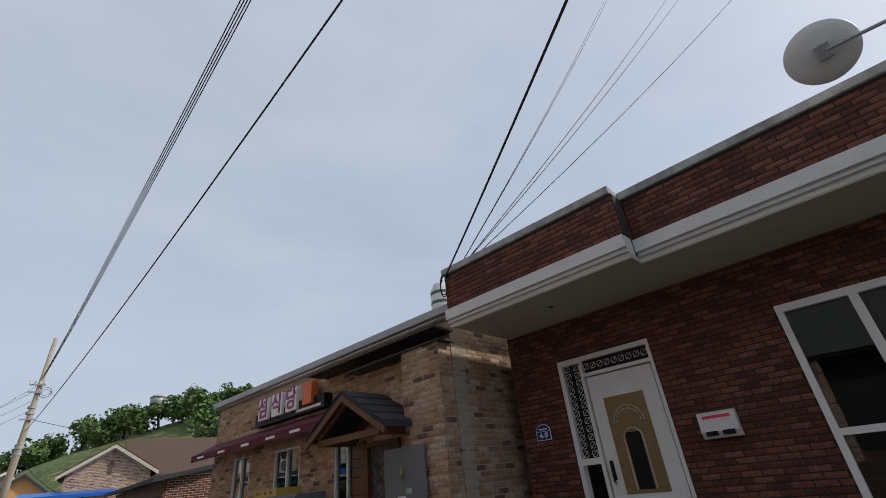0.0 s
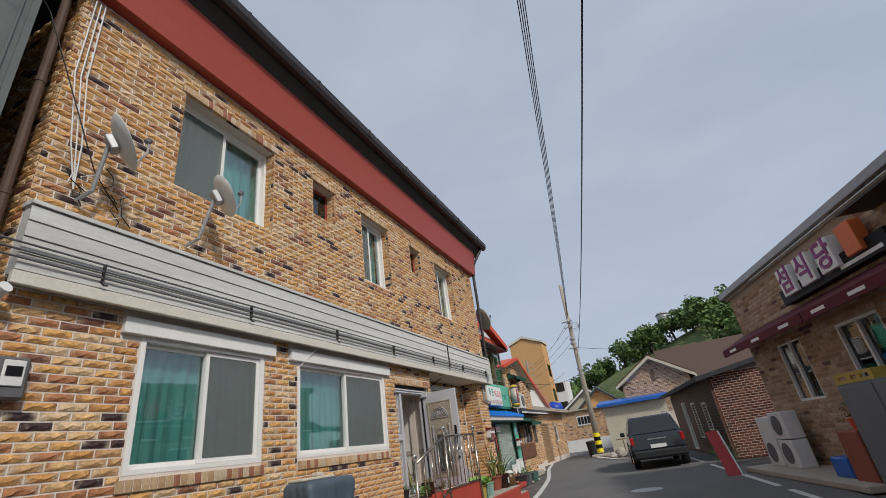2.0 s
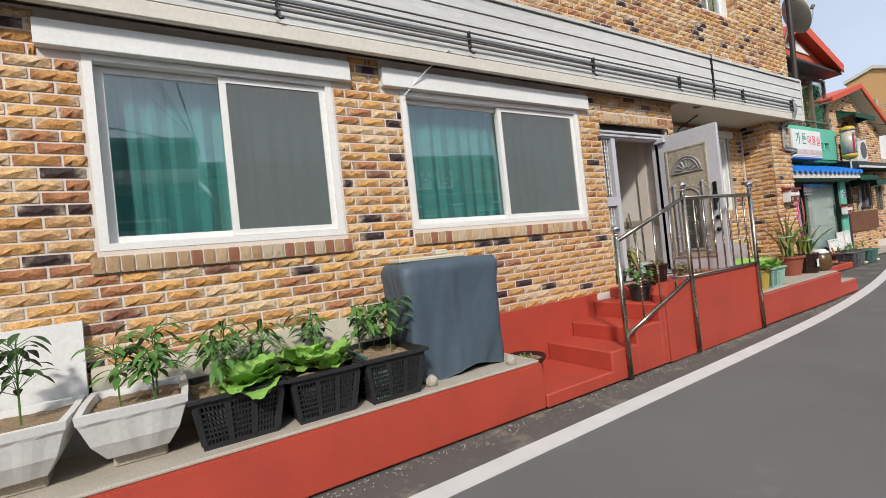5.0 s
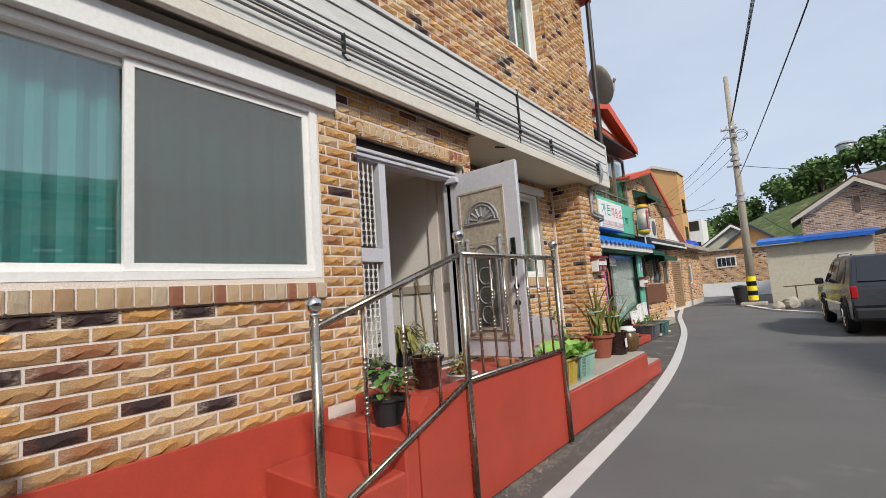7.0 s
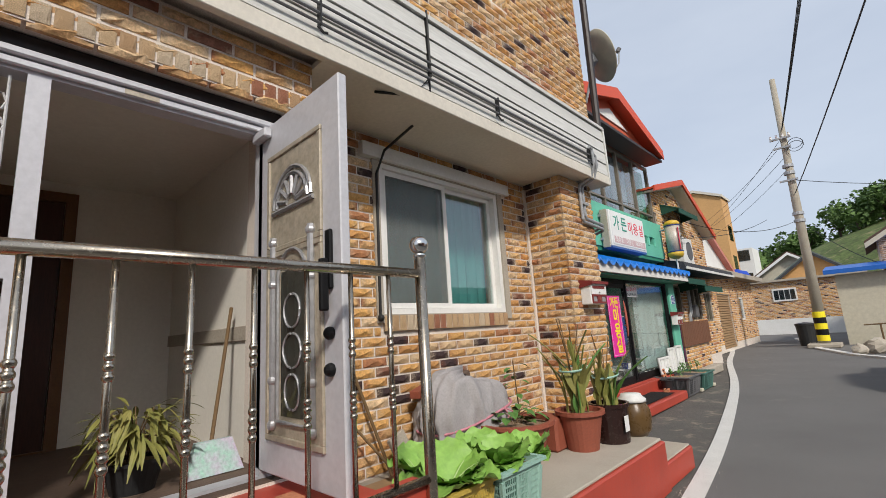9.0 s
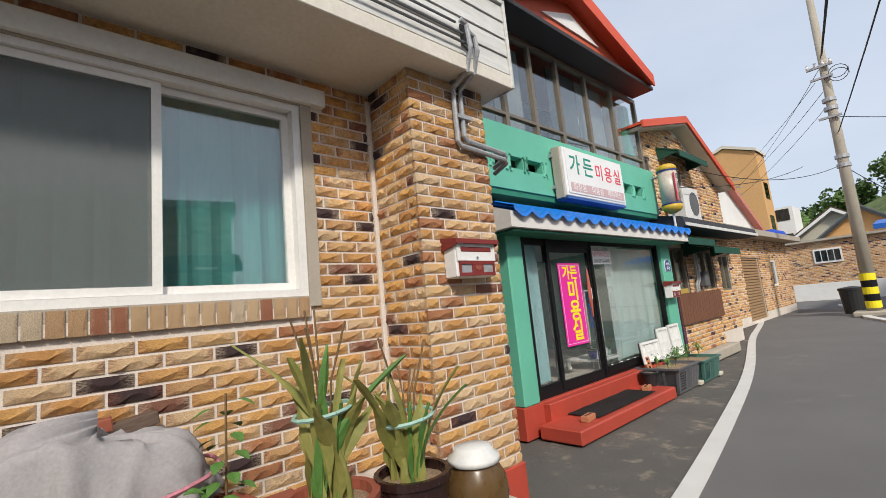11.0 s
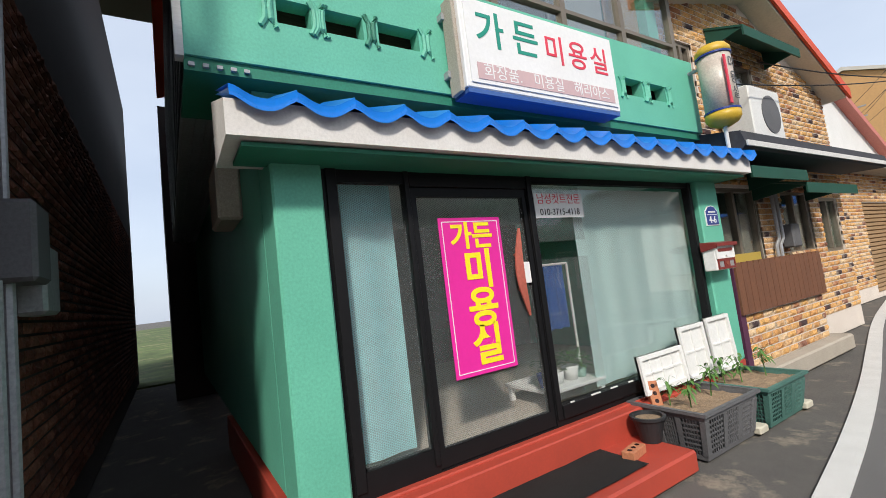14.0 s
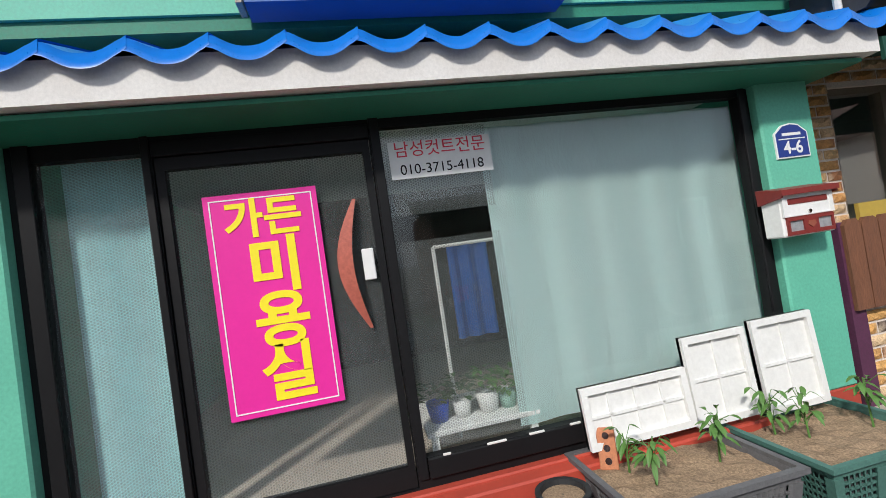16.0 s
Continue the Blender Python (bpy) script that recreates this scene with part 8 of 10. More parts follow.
def foam_lid(y0, y1, z0, z1, x, lean, ribs):
    """White panelled foam lid leaning on the salon front."""
    ob = thing("foam_sheet", "white ribbed foam sheet leaning against the salon front", "foam sheet", "foam sheets", at=(x, (y0 + y1) / 2, z0))
    xt = x - lean

    def bar(a, b, c, e, th):
        f0, f1 = (c - z0) / (z1 - z0), (e - z0) / (z1 - z0)
        xa, xb = x + (xt - x) * f0, x + (xt - x) * f1
        return solid(BM(), [(xa, a, c), (xa + th, a, c), (xa + th, b, c), (xa, b, c)], [(xb, a, e), (xb + th, a, e), (xb + th, b, e), (xb, b, e)])
    part("board", bar(y0, y1, z0, z1, 0.02), M_white, ob)
    t = 0.035
    for a, b, c, e in ((y0, y1, z0, z0 + t), (y0, y1, z1 - t, z1), (y0, y0 + t, z0 + t, z1 - t), (y1 - t, y1, z0 + t, z1 - t)):
        part("rim", bar(a, b, c, e, 0.045), M_white, ob)
    for k in range(1, ribs + 1):
        y = y0 + (y1 - y0) * k / (ribs + 1)
        part("rib", bar(y - 0.008, y + 0.008, z0 + t, z1 - t, 0.03), M_white, ob)
    part("rib", bar(y0 + t, y1 - t, (z0 + z1) / 2 - 0.008, (z0 + z1) / 2 + 0.008, 0.03), M_white, ob)


foam_lid(20.19, 20.82, 0.40, 0.71, -5.69, 0.035, 3)
foam_lid(20.83, 21.24, 0.38, 0.86, -5.69, 0.04, 1)
foam_lid(21.28, 21.70, 0.36, 0.88, -5.68, 0.04, 1)
bp = pot("plant_pot", "small black plastic pot beside the salon step", -5.50, 19.94, 0.152, 0.075, 0.115, 0.19, M_blackplastic)


def holed_brick(m, label):
    bm = box(BM(), -0.045, 0.045, -0.10, 0.10, -0.03, 0.03, 0.004)
    ob = thing("loose_brick", label, "brick", at=m.translation)
    b = part("body", moved(bm, m), M_redbrickunit, ob)
    for k in (-0.06, 0, 0.06):
        part("hole", moved(lathe(BM(), [(0.017, 0), (0.017, 0.0025)], (0, k, 0.0295), 14), m), M_darkpot, b)


holed_brick(pose(-5.42, 19.62, 0.182, 0, 0, 12), "pale red three-hole brick lying on the salon step")
holed_brick(pose(-5.33, 17.95, 0.182, 0, 0, 8), "pale red three-hole brick at the end of the salon step")
holed_brick(pose(-5.66, 20.28, 0.40, 70, 0, 60), "three-hole brick standing in the soil of the grey crate")
mt = BM()
g = [[mt.verts.new((-5.66 + 0.40 * i / 4, 18.05 + 1.5 * j / 12, 0.158 + 0.006 * noise.noise((i * 0.6, j * 0.5, 0)) + 0.006)) for i in range(5)] for j in range(13)]
for j in range(12):
    for i in range(4):
        mt.faces.new((g[j][i], g[j][i + 1], g[j + 1][i + 1], g[j + 1][i]))
bmesh.ops.solidify(mt, geom=mt.faces[:], thickness=0.008)
tagged(part("door_mat", mt, M_rubber), "worn black rubber mat on the salon step", "mat")
for x, y in ((-5.22, 20.95), (-5.20, 21.80)):
    tagged(part("foam_wedge", box(BM(), x - 0.06, x + 0.05, y - 0.07, y + 0.07, 0.0, 0.06, 0.01), M_creamwall), "cream foam wedge under a crate", "block", "foam wedges")
# barber's pole light
bb = thing("barber_light", "cylindrical salon lamp sign with yellow caps and faded print", "sign", at=(-5.65, 22.2, 2.9))
part("tube", lathe(BM(), [(0.165, 0.16), (0.165, 0.80)], (-5.62, 22.22, 2.86), 24), surface("faded_lamp_print", (0.62, 0.58, 0.50), (0.50, 0.40, 0.34), 0.35, blot=5, blot_amt=0.9), bb, smooth=True)
M_capyellow = surface("yellow_cap", (0.62, 0.40, 0.04), (0.55, 0.35, 0.04), 0.4, grain_amt=0.1)
part("cap", lathe(BM(), [(0.06, 0.0), (0.14, 0.04), (0.175, 0.09), (0.175, 0.155)], (-5.62, 22.22, 2.86), 24), M_capyellow, bb, smooth=True)
part("cap", lathe(BM(), [(0.175, 0.805), (0.175, 0.87), (0.14, 0.92), (0.05, 0.95)], (-5.62, 22.22, 2.86), 24), M_capyellow, bb, smooth=True)
for z in (0.157, 0.797):
    part("band", lathe(BM(), [(0.179, z), (0.179, z + 0.02)], (-5.62, 22.22, 2.86), 24), M_blue, bb)
for k, ch in enumerate("미용실"):
    letters("lettering", ch, 0.15, face_px(-5.452, 22.22, 3.52 - 0.17 * k), M_greyplastic, bb, 0.001)
part("red_stripe", box(BM(), -5.47, -5.458, 22.09, 22.13, 3.06, 3.60), M_signred, bb, "faded red stripe")
part("bracket", tube(BM(), [(-5.9, 22.20, 3.6), (-5.78, 22.21, 3.6)], 0.02, 8), M_galv, bb)
part("foot", tube(BM(), [(-5.62, 22.22, 2.60), (-5.62, 22.22, 2.87)], 0.022, 8), M_whiteplastic, bb)
# neighbour's outdoor unit and pipes
ac = thing("outdoor_unit", "white air conditioner outdoor unit on the ledge roof", "air conditioner", at=(-5.85, 23.6, 2.85))
part("case", box(BM(), -6.05, -5.68, 23.1, 23.95, 2.84, 3.52, 0.015), M_whiteplastic, ac)
part("fan_grille", lathe(BM(), [(0.25, 0), (0.25, 0.01), (0.05, 0.02)], (0, 0, 0), 22), M_greyplastic, ac).matrix_basis = pose(-5.68, 23.62, 3.18, 0, 90, 0)
for k, y in enumerate((24.05, 24.18)):
    tagged(part("gas_pipe", tube(BM(), [(-6.05, y, 0.75), (-6.05, y, 1.5), (-6.02, y + 0.04, 1.6), (-6.02, y + 0.04, 2.3)], 0.025, 8), M_galv), "grey gas pipe on the neighbour's wall", "pipe", "gas pipes")
tagged(part("gas_meter", box(BM(), -6.07, -5.92, 24.3, 24.55, 1.45, 1.78, 0.02), M_greyplastic), "grey gas meter on the neighbour's wall", "meter")
tagged(part("yellow_board", box(BM(), HX + 0.001, HX + 0.03, 22.75, 23.6, 1.25, 1.45), M_yellowbasket), "yellow board below the neighbour's window", "board")
# alley fittings
am = thing("meter_cabinet", "grey meter box with pipes on the alley wall", "meter", at=(-6.2, 16.3, 1.5))
part("box", box(BM(), -6.4, -6.1, 16.22, 16.40, 1.75, 2.15, 0.02), M_greyplastic, am)
part("box", box(BM(), -6.85, -6.5, 16.22, 16.36, 1.6, 2.0, 0.02), M_galv, am)
for x in (-6.0, -6.2):
    part("pipe", tube(BM(), [(x, 16.27, 0.2), (x, 16.27, 1.75)], 0.03, 8), M_galv, am)
    part("pipe", tube(BM(), [(x, 16.27, 2.15), (x, 16.27, 3.2)], 0.02, 8), M_galv, am)
tagged(part("brown_post", tube(BM(), [(-4.98, 16.275, 0.0), (-4.98, 16.275, 3.3)], 0.043, 10), M_gatewood), "brown downpipe at the alley corner", "downpipe")
tagged(part("purple_bin", box(BM(), -5.85, -5.45, 16.24, 16.37, 0.0, 0.72, 0.02), M_purple), "dark purple bin standing in the alley mouth", "bin")
tagged(part("wall_box", box(BM(), -7.3, -6.75, 17.25, 17.415, 2.15, 2.6, 0.02), M_concrete), "weathered grey box on the green alley wall", "box")


# ---- opposite side: restaurant and red brick house ----
def frame_at(o, out):
    """Local frame of a facade: x out of the wall, y along it, z up."""
    x = Vector((out[0], out[1], 0)).normalized()
    y = Vector((0, 0, 1)).cross(x)
    return Matrix(((x.x, y.x, 0, o[0]), (x.y, y.y, 0, o[1]), (0, 0, 1, 0), (0, 0, 0, 1)))


def bricks_on(owner, F, x, spots, material, shapes, axis="y"):
    """Joined bricks on a facade given in its local frame."""
    R = F.to_3x3()
    placed = []
    for u, z, ln, h in spots:
        if axis == "y":
            o, al, ou = F @ Vector((x, u, z)), R @ Vector((0, 1, 0)), R @ Vector((1, 0, 0))
        elif axis == "-x":     # faces local -y
            o, al, ou = F @ Vector((u, x, z)), R @ Vector((1, 0, 0)), R @ Vector((0, -1, 0))
        else:                  # faces local +y
            o, al, ou = F @ Vector((u + ln, x, z)), R @ Vector((-1, 0, 0)), R @ Vector((0, 1, 0))
        placed.append((tuple(o), tuple(al), tuple(ou), ln, h))
    return joined_bricks("bricks", owner, material, placed, shapes)


FR = frame_at((2.61, 16.83), (-0.979, -0.2044))
RW = [(1.43, 2.5, 1.45, 2.75), (3.85, 5.1, 1.35, 2.68), (6.55, 7.5, 1.30, 2.70), (7.75, 8.75, 0.1, 2.35)]
BIG = dict(length=0.275, height=0.078, joint=0.019)
rest = thing("restaurant", "single-storey brown brick restaurant with burgundy awning", "building", at=(3.5, 12, 0))
wl = part("wall", moved(panel_x(BM(), -0.35, -0.012, 0.0, 10.3, 0.0, 4.3, RW), FR), M_mortar_brown, rest)
bricks_on(rest, FR, -0.012, brick_spots(0.0, 10.3, 0.1, 4.2, RW, **BIG), M_brownbrick_far, PLAIN)
part("side_wall", moved(box(BM(), -5.0, -0.36, 0.012, 0.3, 0, 4.3), FR), M_mortar_brown, rest)
bricks_on(rest, FR, 0.012, brick_spots(-5.0, -0.0, 0.1, 4.2, **BIG), M_brownbrick_far, PLAIN, "-x")
part("rear", moved(box(BM(), -5.2, -5.0, 0.0, 10.3, 0, 4.3), FR), M_mortar_brown, rest)
part("side_wall", moved(box(BM(), -5.0, -0.36, 10.0, 10.29, 0, 4.3), FR), M_mortar_brown, rest)
bricks_on(rest, FR, 10.29, brick_spots(-5.0, -0.0, 0.1, 4.2, **BIG), M_brownbrick_far, PLAIN, "+x")
part("roof", moved(box(BM(), -5.3, 0.06, -0.1, 10.75, 4.3, 4.36), FR), M_concrete, rest)
part("gutter", moved(box(BM(), 0.06, 0.20, -0.1, 10.75, 4.36, 4.52, 0.01), FR), M_galv, rest, "grey metal gutter")
part("eave_strip", moved(box(BM(), 0.0, 0.55, 6.2, 10.4, 4.02, 4.06), FR), M_darkmetal, rest)
part("eave_strip", moved(box(BM(), 0.0, 0.40, 7.5, 10.4, 3.82, 3.86), FR), M_greydark, rest)
# brick pier that juts at the near corner
part("pier", moved(box(BM(), -0.012, 0.34, 9.3, 10.28, 0.0, 3.85), FR), M_mortar_brown, rest)
bricks_on(rest, FR, 0.34, brick_spots(9.3, 10.29, 0.1, 3.85, **BIG), M_brownbrick_far, PLAIN)
bricks_on(rest, FR, 10.28, brick_spots(0.0, 0.34, 0.1, 3.85, **BIG), M_brownbrick_far, PLAIN, "+x")
bricks_on(rest, FR, 9.3, brick_spots(0.0, 0.34, 0.1, 3.85, **BIG), M_brownbrick_far, PLAIN, "-x")
for i, h in enumerate(RW[:3]):
    ym = (h[0] + h[1]) / 2
    w = part("window", moved(panel_x(BM(), -0.14, -0.02, *h, [(h[0] + .05, ym - .03, h[2] + .05, h[3] - .05), (ym + .03, h[1] - .05, h[2] + .05, h[3] - .05)]), FR), M_pvc, rest, "white sliding window frame")
    part("pane", moved(box(BM(), -0.09, -0.08, h[0] + .04, h[1] - .04, h[2] + .04, h[3] - .04), FR), M_darkglass, w)
    # dark sheet behind the pane stands for the unlit restaurant
    part("blind", moved(box(BM(), -0.30, -0.29, h[0], h[1], h[2], h[3]), FR), M_room, w)
# awning
aw = thing("awning", "burgundy cloth awning with white scalloped lettering", "awning", at=(3.2, 13, 2.8))
for y0, y1 in ((-0.15, 4.15), (4.2, 7.6)):
    part("cloth", moved(extrude_y(BM(), [(0.0, 3.28), (0.62, 2.98), (0.62, 2.80), (0.60, 2.80), (0.60, 2.96), (0.0, 3.24)], y0, y1), FR), M_burgundy, aw)
    for k in range(3):
        yc = y0 + (y1 - y0) * (k + 0.5) / 3
        part("print_bar", moved(box(BM(), 0.621, 0.624, yc - 0.22, yc + 0.22, 2.86, 2.92), FR), M_signwhite, aw, "white lettering bar")
# roof sign
sgn = thing("restaurant_sign", "black box sign with raised white and purple Korean letters", "sign", at=(3.6, 12, 3.3))
part("box", moved(box(BM(), 0.0, 0.22, 3.05, 6.45, 3.34, 3.66, 0.01), FR), M_black, sgn)
cols = surface("purple_letter", (0.30, 0.05, 0.22), (0.25, 0.04, 0.18), 0.5)
M_orangeletter = surface("orange_letter", (0.75, 0.18, 0.05), (0.7, 0.16, 0.05), 0.5)
for k, ch in enumerate("섬식당"):
    y = 3.62 + 0.72 * k
    bxm = part("letter_block", moved(box(BM(), 0.10, 0.30, y - 0.26, y + 0.26, 3.46, 4.02, 0.01), FR), M_signwhite, sgn)
    letters("letter", ch, 0.56, FR @ Matrix(((0, 0, 1, 0.302), (1, 0, 0, y), (0, 1, 0, 3.74), (0, 0, 0, 1))), cols, bxm, 0.012, bold=0.02)
part("letter_block", moved(box(BM(), 0.10, 0.30, 5.60, 6.0, 3.50, 4.02, 0.01), FR), M_orangeletter, sgn, "orange end block")
part("phone_bar", moved(box(BM(), 0.221, 0.225, 5.2, 6.3, 3.40, 3.46), FR), M_signwhite, sgn, "small white lettering bar")
# timber porch
pc = thing("porch", "oiled timber porch with a shingled gable roof", "porch", at=(4.0, 8.6, 0))
PY0, PY1, PM = 7.30, 9.25, 8.27
for x in (0.0, 0.85):
    part("truss", moved(extrude_x(BM(), [(PY0 - .1, 2.55), (PM, 3.20), (PY1 + .1, 2.55), (PY1 - .1, 2.50), (PM, 3.02), (PY0 + .1, 2.50)], x, x + 0.06), FR), M_porchwood, pc)
for s, ye in ((-1, PY0 - 0.25), (1, PY1 + 0.25)):
    part("roof_slope", moved(extrude_x(BM(), [(PM, 3.20), (PM, 3.28), (ye, 2.55), (ye, 2.47)], -0.01, 1.0), FR), M_roofdark, pc)
    part("fascia", moved(extrude_x(BM(), [(PM, 3.08), (PM, 3.20), (ye, 2.47), (ye, 2.36)], 0.96, 1.01), FR), M_porchwood, pc)
    for k in range(4):
        f0, f1 = k / 4, (k + 1) / 4
        yy0, yy1 = PM + (ye - PM) * f0, PM + (ye - PM) * f1
        z0_, z1_ = 3.285 - 0.73 * f0, 3.285 - 0.73 * f1
        part("shingle_course", moved(extrude_x(BM(), [(yy0, z0_), (yy1, z1_ + 0.03), (yy1, z1_), (yy0, z0_ - 0.01)], -0.01, 1.02), FR), M_roofdark, pc)
for y in (PY0, PY1 - 0.12):
    part("beam", moved(box(BM(), 0.0, 0.9, y, y + 0.12, 2.38, 2.50, 0.005), FR), M_porchwood, pc)
part("tie_beam", moved(box(BM(), 0.80, 0.88, PY0 + 0.12, PY1 - 0.12, 2.38, 2.50, 0.005), FR), M_porchwood, pc)
for k in range(14):
    part("cladding_board", moved(box(BM(), 0.0, 0.05, PY0, PY0 + 0.42, 0.15 + 0.165 * k, 0.305 + 0.165 * k, 0.004), FR), M_porchwood, pc)
dd = thing("restaurant_door", "dark patterned restaurant door with a grey storm leaf folded back", "door", at=(4.1, 8.2, 0.1))
part("frame", moved(panel_x(BM(), -0.1, 0.06, 7.74, 8.78, 0.1, 2.38, [(7.82, 8.70, 0.1, 2.30)]), FR), M_porchwood, dd)
part("leaf", moved(box(BM(), -0.08, -0.03, 7.82, 8.70, 0.1, 2.30), FR), surface("dark_patterned_curtain", (0.05, 0.05, 0.052), (0.16, 0.155, 0.15), 0.8, blot=9, blot_amt=1.0), dd)
part("storm_leaf", moved(box(BM(), 0.40, 0.45, 8.80, 9.85, 0.1, 2.15, 0.01), FR), M_cabinet, dd, "dark grey steel leaf")
part("door_handle", moved(tube(BM(), [(0.47, 9.3, 1.62), (0.50, 9.32, 1.72), (0.47, 9.3, 1.82)], 0.02, 8), FR), surface("brass_pull", (0.5, 0.36, 0.12), (0.4, 0.28, 0.1), 0.35, 0.8), dd)
for y, z, w_, h_, mm in ((9.15, 1.05, 0.20, 0.34, M_signwhite), (9.42, 1.02, 0.09, 0.30, M_signwhite), (9.38, 1.42, 0.13, 0.08, M_mintbasket)):
    part("notice", moved(box(BM(), 0.452, 0.455, y, y + w_, z, z + h_), FR), mm, dd, "paper notice")
# steel cabinet, bins, boxes in front
cb = thing("steel_cabinet", "grey painted double-door steel cabinet with an ochre crate on top", "cabinet", at=(3.2, 12, 0))
part("body", moved(box(BM(), 0.12, 0.80, 4.6, 6.45, 0.05, 1.62, 0.01), FR), M_cabinet, cb)
for y0, y1 in ((4.63, 5.51), (5.54, 6.42)):
    dj = part("door", moved(box(BM(), 0.80, 0.825, y0, y1, 0.12, 1.58, 0.006), FR), M_cabinet, cb)
    part("handle", moved(box(BM(), 0.825, 0.85, 5.44 if y0 < 5 else 5.56, 5.50 if y0 < 5 else 5.62, 0.85, 0.93, 0.004), FR), M_chrome, dj)
tr_ = thing("ochre_crate", "ochre plastic tray on the steel cabinet", "tray", at=(3.2, 12.3, 1.62))
part("tray", moved(panel_x(BM(), 0.76, 0.80, 4.6, 5.6, 1.62, 1.78, [(4.7, 4.95, 1.67, 1.73), (5.05, 5.2, 1.67, 1.73), (5.3, 5.5, 1.67, 1.73)]), FR), M_yellowbasket, tr_)
part("tray_side", moved(box(BM(), 0.2, 0.76, 5.56, 5.6, 1.62, 1.78), FR), M_yellowbasket, tr_)
for k, (y, z) in enumerate(((6.75, 0.75), (7.05, 0.78))):
    c_ = thing("cardboard_box", "open brown cardboard box by the porch", "box", "cardboard boxes", at=tuple(FR @ Vector((0.5, y, z))))
    part("body", moved(box(BM(), 0.35, 0.75, y - 0.16, y + 0.16, z, z + 0.26), FR), M_card, c_)
    part("flap", moved(solid(BM(), [(0.75, y - 0.16, z + 0.26), (0.75, y + 0.16, z + 0.26), (0.75, y + 0.16, z + 0.265), (0.75, y - 0.16, z + 0.265)], [(0.95, y - 0.16, z + 0.20), (0.95, y + 0.16, z + 0.20), (0.95, y + 0.16, z + 0.205), (0.95, y - 0.16, z + 0.205)]), FR), M_card, c_)
tagged(part("bench", moved(box(BM(), 0.2, 0.85, 6.5, 7.3, 0.0, 0.75, 0.01), FR), M_porchwood), "low wooden stand holding the boxes", "stand")
tagged(part("red_bin", moved(lathe(BM(), [(0.17, 0), (0.22, 0.48), (0.20, 0.55), (0.05, 0.58)], (1.0, 6.95, 0), 18), FR), M_tail, smooth=True), "red plastic bin under a black sheet", "bin")
tagged(part("blue_bin", moved(box(BM(), 0.35, 0.75, 3.2, 3.75, 0.12, 0.45, 0.02), FR), M_bluemetal), "blue plastic tub beside the restaurant wall", "tub")
tagged(part("brown_bin", moved(box(BM(), 0.35, 0.8, 3.9, 4.5, 0.0, 0.9, 0.02), FR), M_terracotta), "brown metal box with potted plant", "box")
pl_ = pot("plant_pot", "orange pot with a small shrub on the brown box", *(FR @ Vector((0.55, 4.2, 0.9))), 0.09, 0.12, 0.18, M_orange, bushy(50, 0.18, 0.3, 0.07, 0.04, M_leaf_dark, 71))
for k, (y, z) in enumerate(((0.35, 0.12), (1.15, 0.12), (1.15, 0.72))):
    a_ = thing("outdoor_unit", "weathered white air conditioner outdoor unit", "air conditioner", "outdoor units by the restaurant", at=tuple(FR @ Vector((0.4, y, z))))
    part("case", moved(box(BM(), 0.22, 0.55, y - 0.36, y + 0.36, z, z + (1.1 if k == 0 else 0.58), 0.015), FR), M_whiteplastic, a_)
    gr = lathe(BM(), [(0.22, 0), (0.22, 0.012), (0.06, 0.02)], (0, 0, 0), 20)
    part("fan_grille", moved(gr, FR @ pose(0.55, y - 0.05, z + 0.3, 0, 90, 0)), M_greyplastic, a_, "round grey fan grille")
tagged(part("kerb_slab", moved(box(BM(), -0.1, 1.05, -0.4, 4.6, 0.0, 0.12, 0.02), FR), M_concrete), "concrete slab along the restaurant wall", "kerb", kind="structure")
sgp = thing("parking_board", "leaning red board with a white edge by the road", "board", at=(1.2, 17.2, 0))
part("board", solid(BM(), [(1.02, 16.5, 0.0), (1.32, 16.5, 0.0), (1.32, 16.56, 0.0), (1.02, 16.56, 0.0)], [(0.86, 16.9, 1.05), (1.14, 16.9, 1.05), (1.14, 16.96, 1.05), (0.86, 16.96, 1.05)]), M_tail, sgp)
part("edge", solid(BM(), [(1.325, 16.5, 0.0), (1.36, 16.5, 0.0), (1.36, 16.56, 0.0), (1.325, 16.56, 0.0)], [(1.145, 16.9, 1.05), (1.18, 16.9, 1.05), (1.18, 16.96, 1.05), (1.145, 16.96, 1.05)]), M_signwhite, sgp)

# red brick house with the parapet
FH = frame_at((4.5, 6.33), (-0.982, -0.187))
DW = -1.68
HH = [(0.95, 2.66, 0.95, 3.28), (4.44, 6.9, 0.75, 3.22)]
hs = thing("red_brick_house", "flat-roofed dark red brick house with a white banded parapet", "house", at=(6, 3, 0))
part("wall", moved(panel_x(BM(), DW - 0.3, DW - 0.012, -0.05, 12.0, 0.0, 4.0, HH), FH), M_mortar_red, hs)
bricks_on(hs, FH, DW - 0.012, brick_spots(-0.05, 12.0, 0.0, 4.0, HH), M_redbrick_far, PLAIN)
part("side_wall", moved(box(BM(), -7.0, DW - 0.31, -0.05, 0.25, 0, 4.0), FH), M_mortar_red, hs)
bricks_on(hs, FH, -0.05, brick_spots(-7.0, DW, 0.0, 4.0), M_redbrick_far, PLAIN, "-x")
part("back_wall", moved(box(BM(), -7.3, -7.0, -0.05, 12.0, 0, 4.0), FH), M_mortar_red, hs)
part("slab", moved(box(BM(), -7.3, -0.06, 0.0, 3.35, 3.98, 4.06), FH), M_creamwall, hs, "white painted roof slab")
part("slab", moved(box(BM(), -7.3, -0.40, 3.35, 12.0, 3.98, 4.06), FH), M_creamwall, hs, "white painted roof slab")
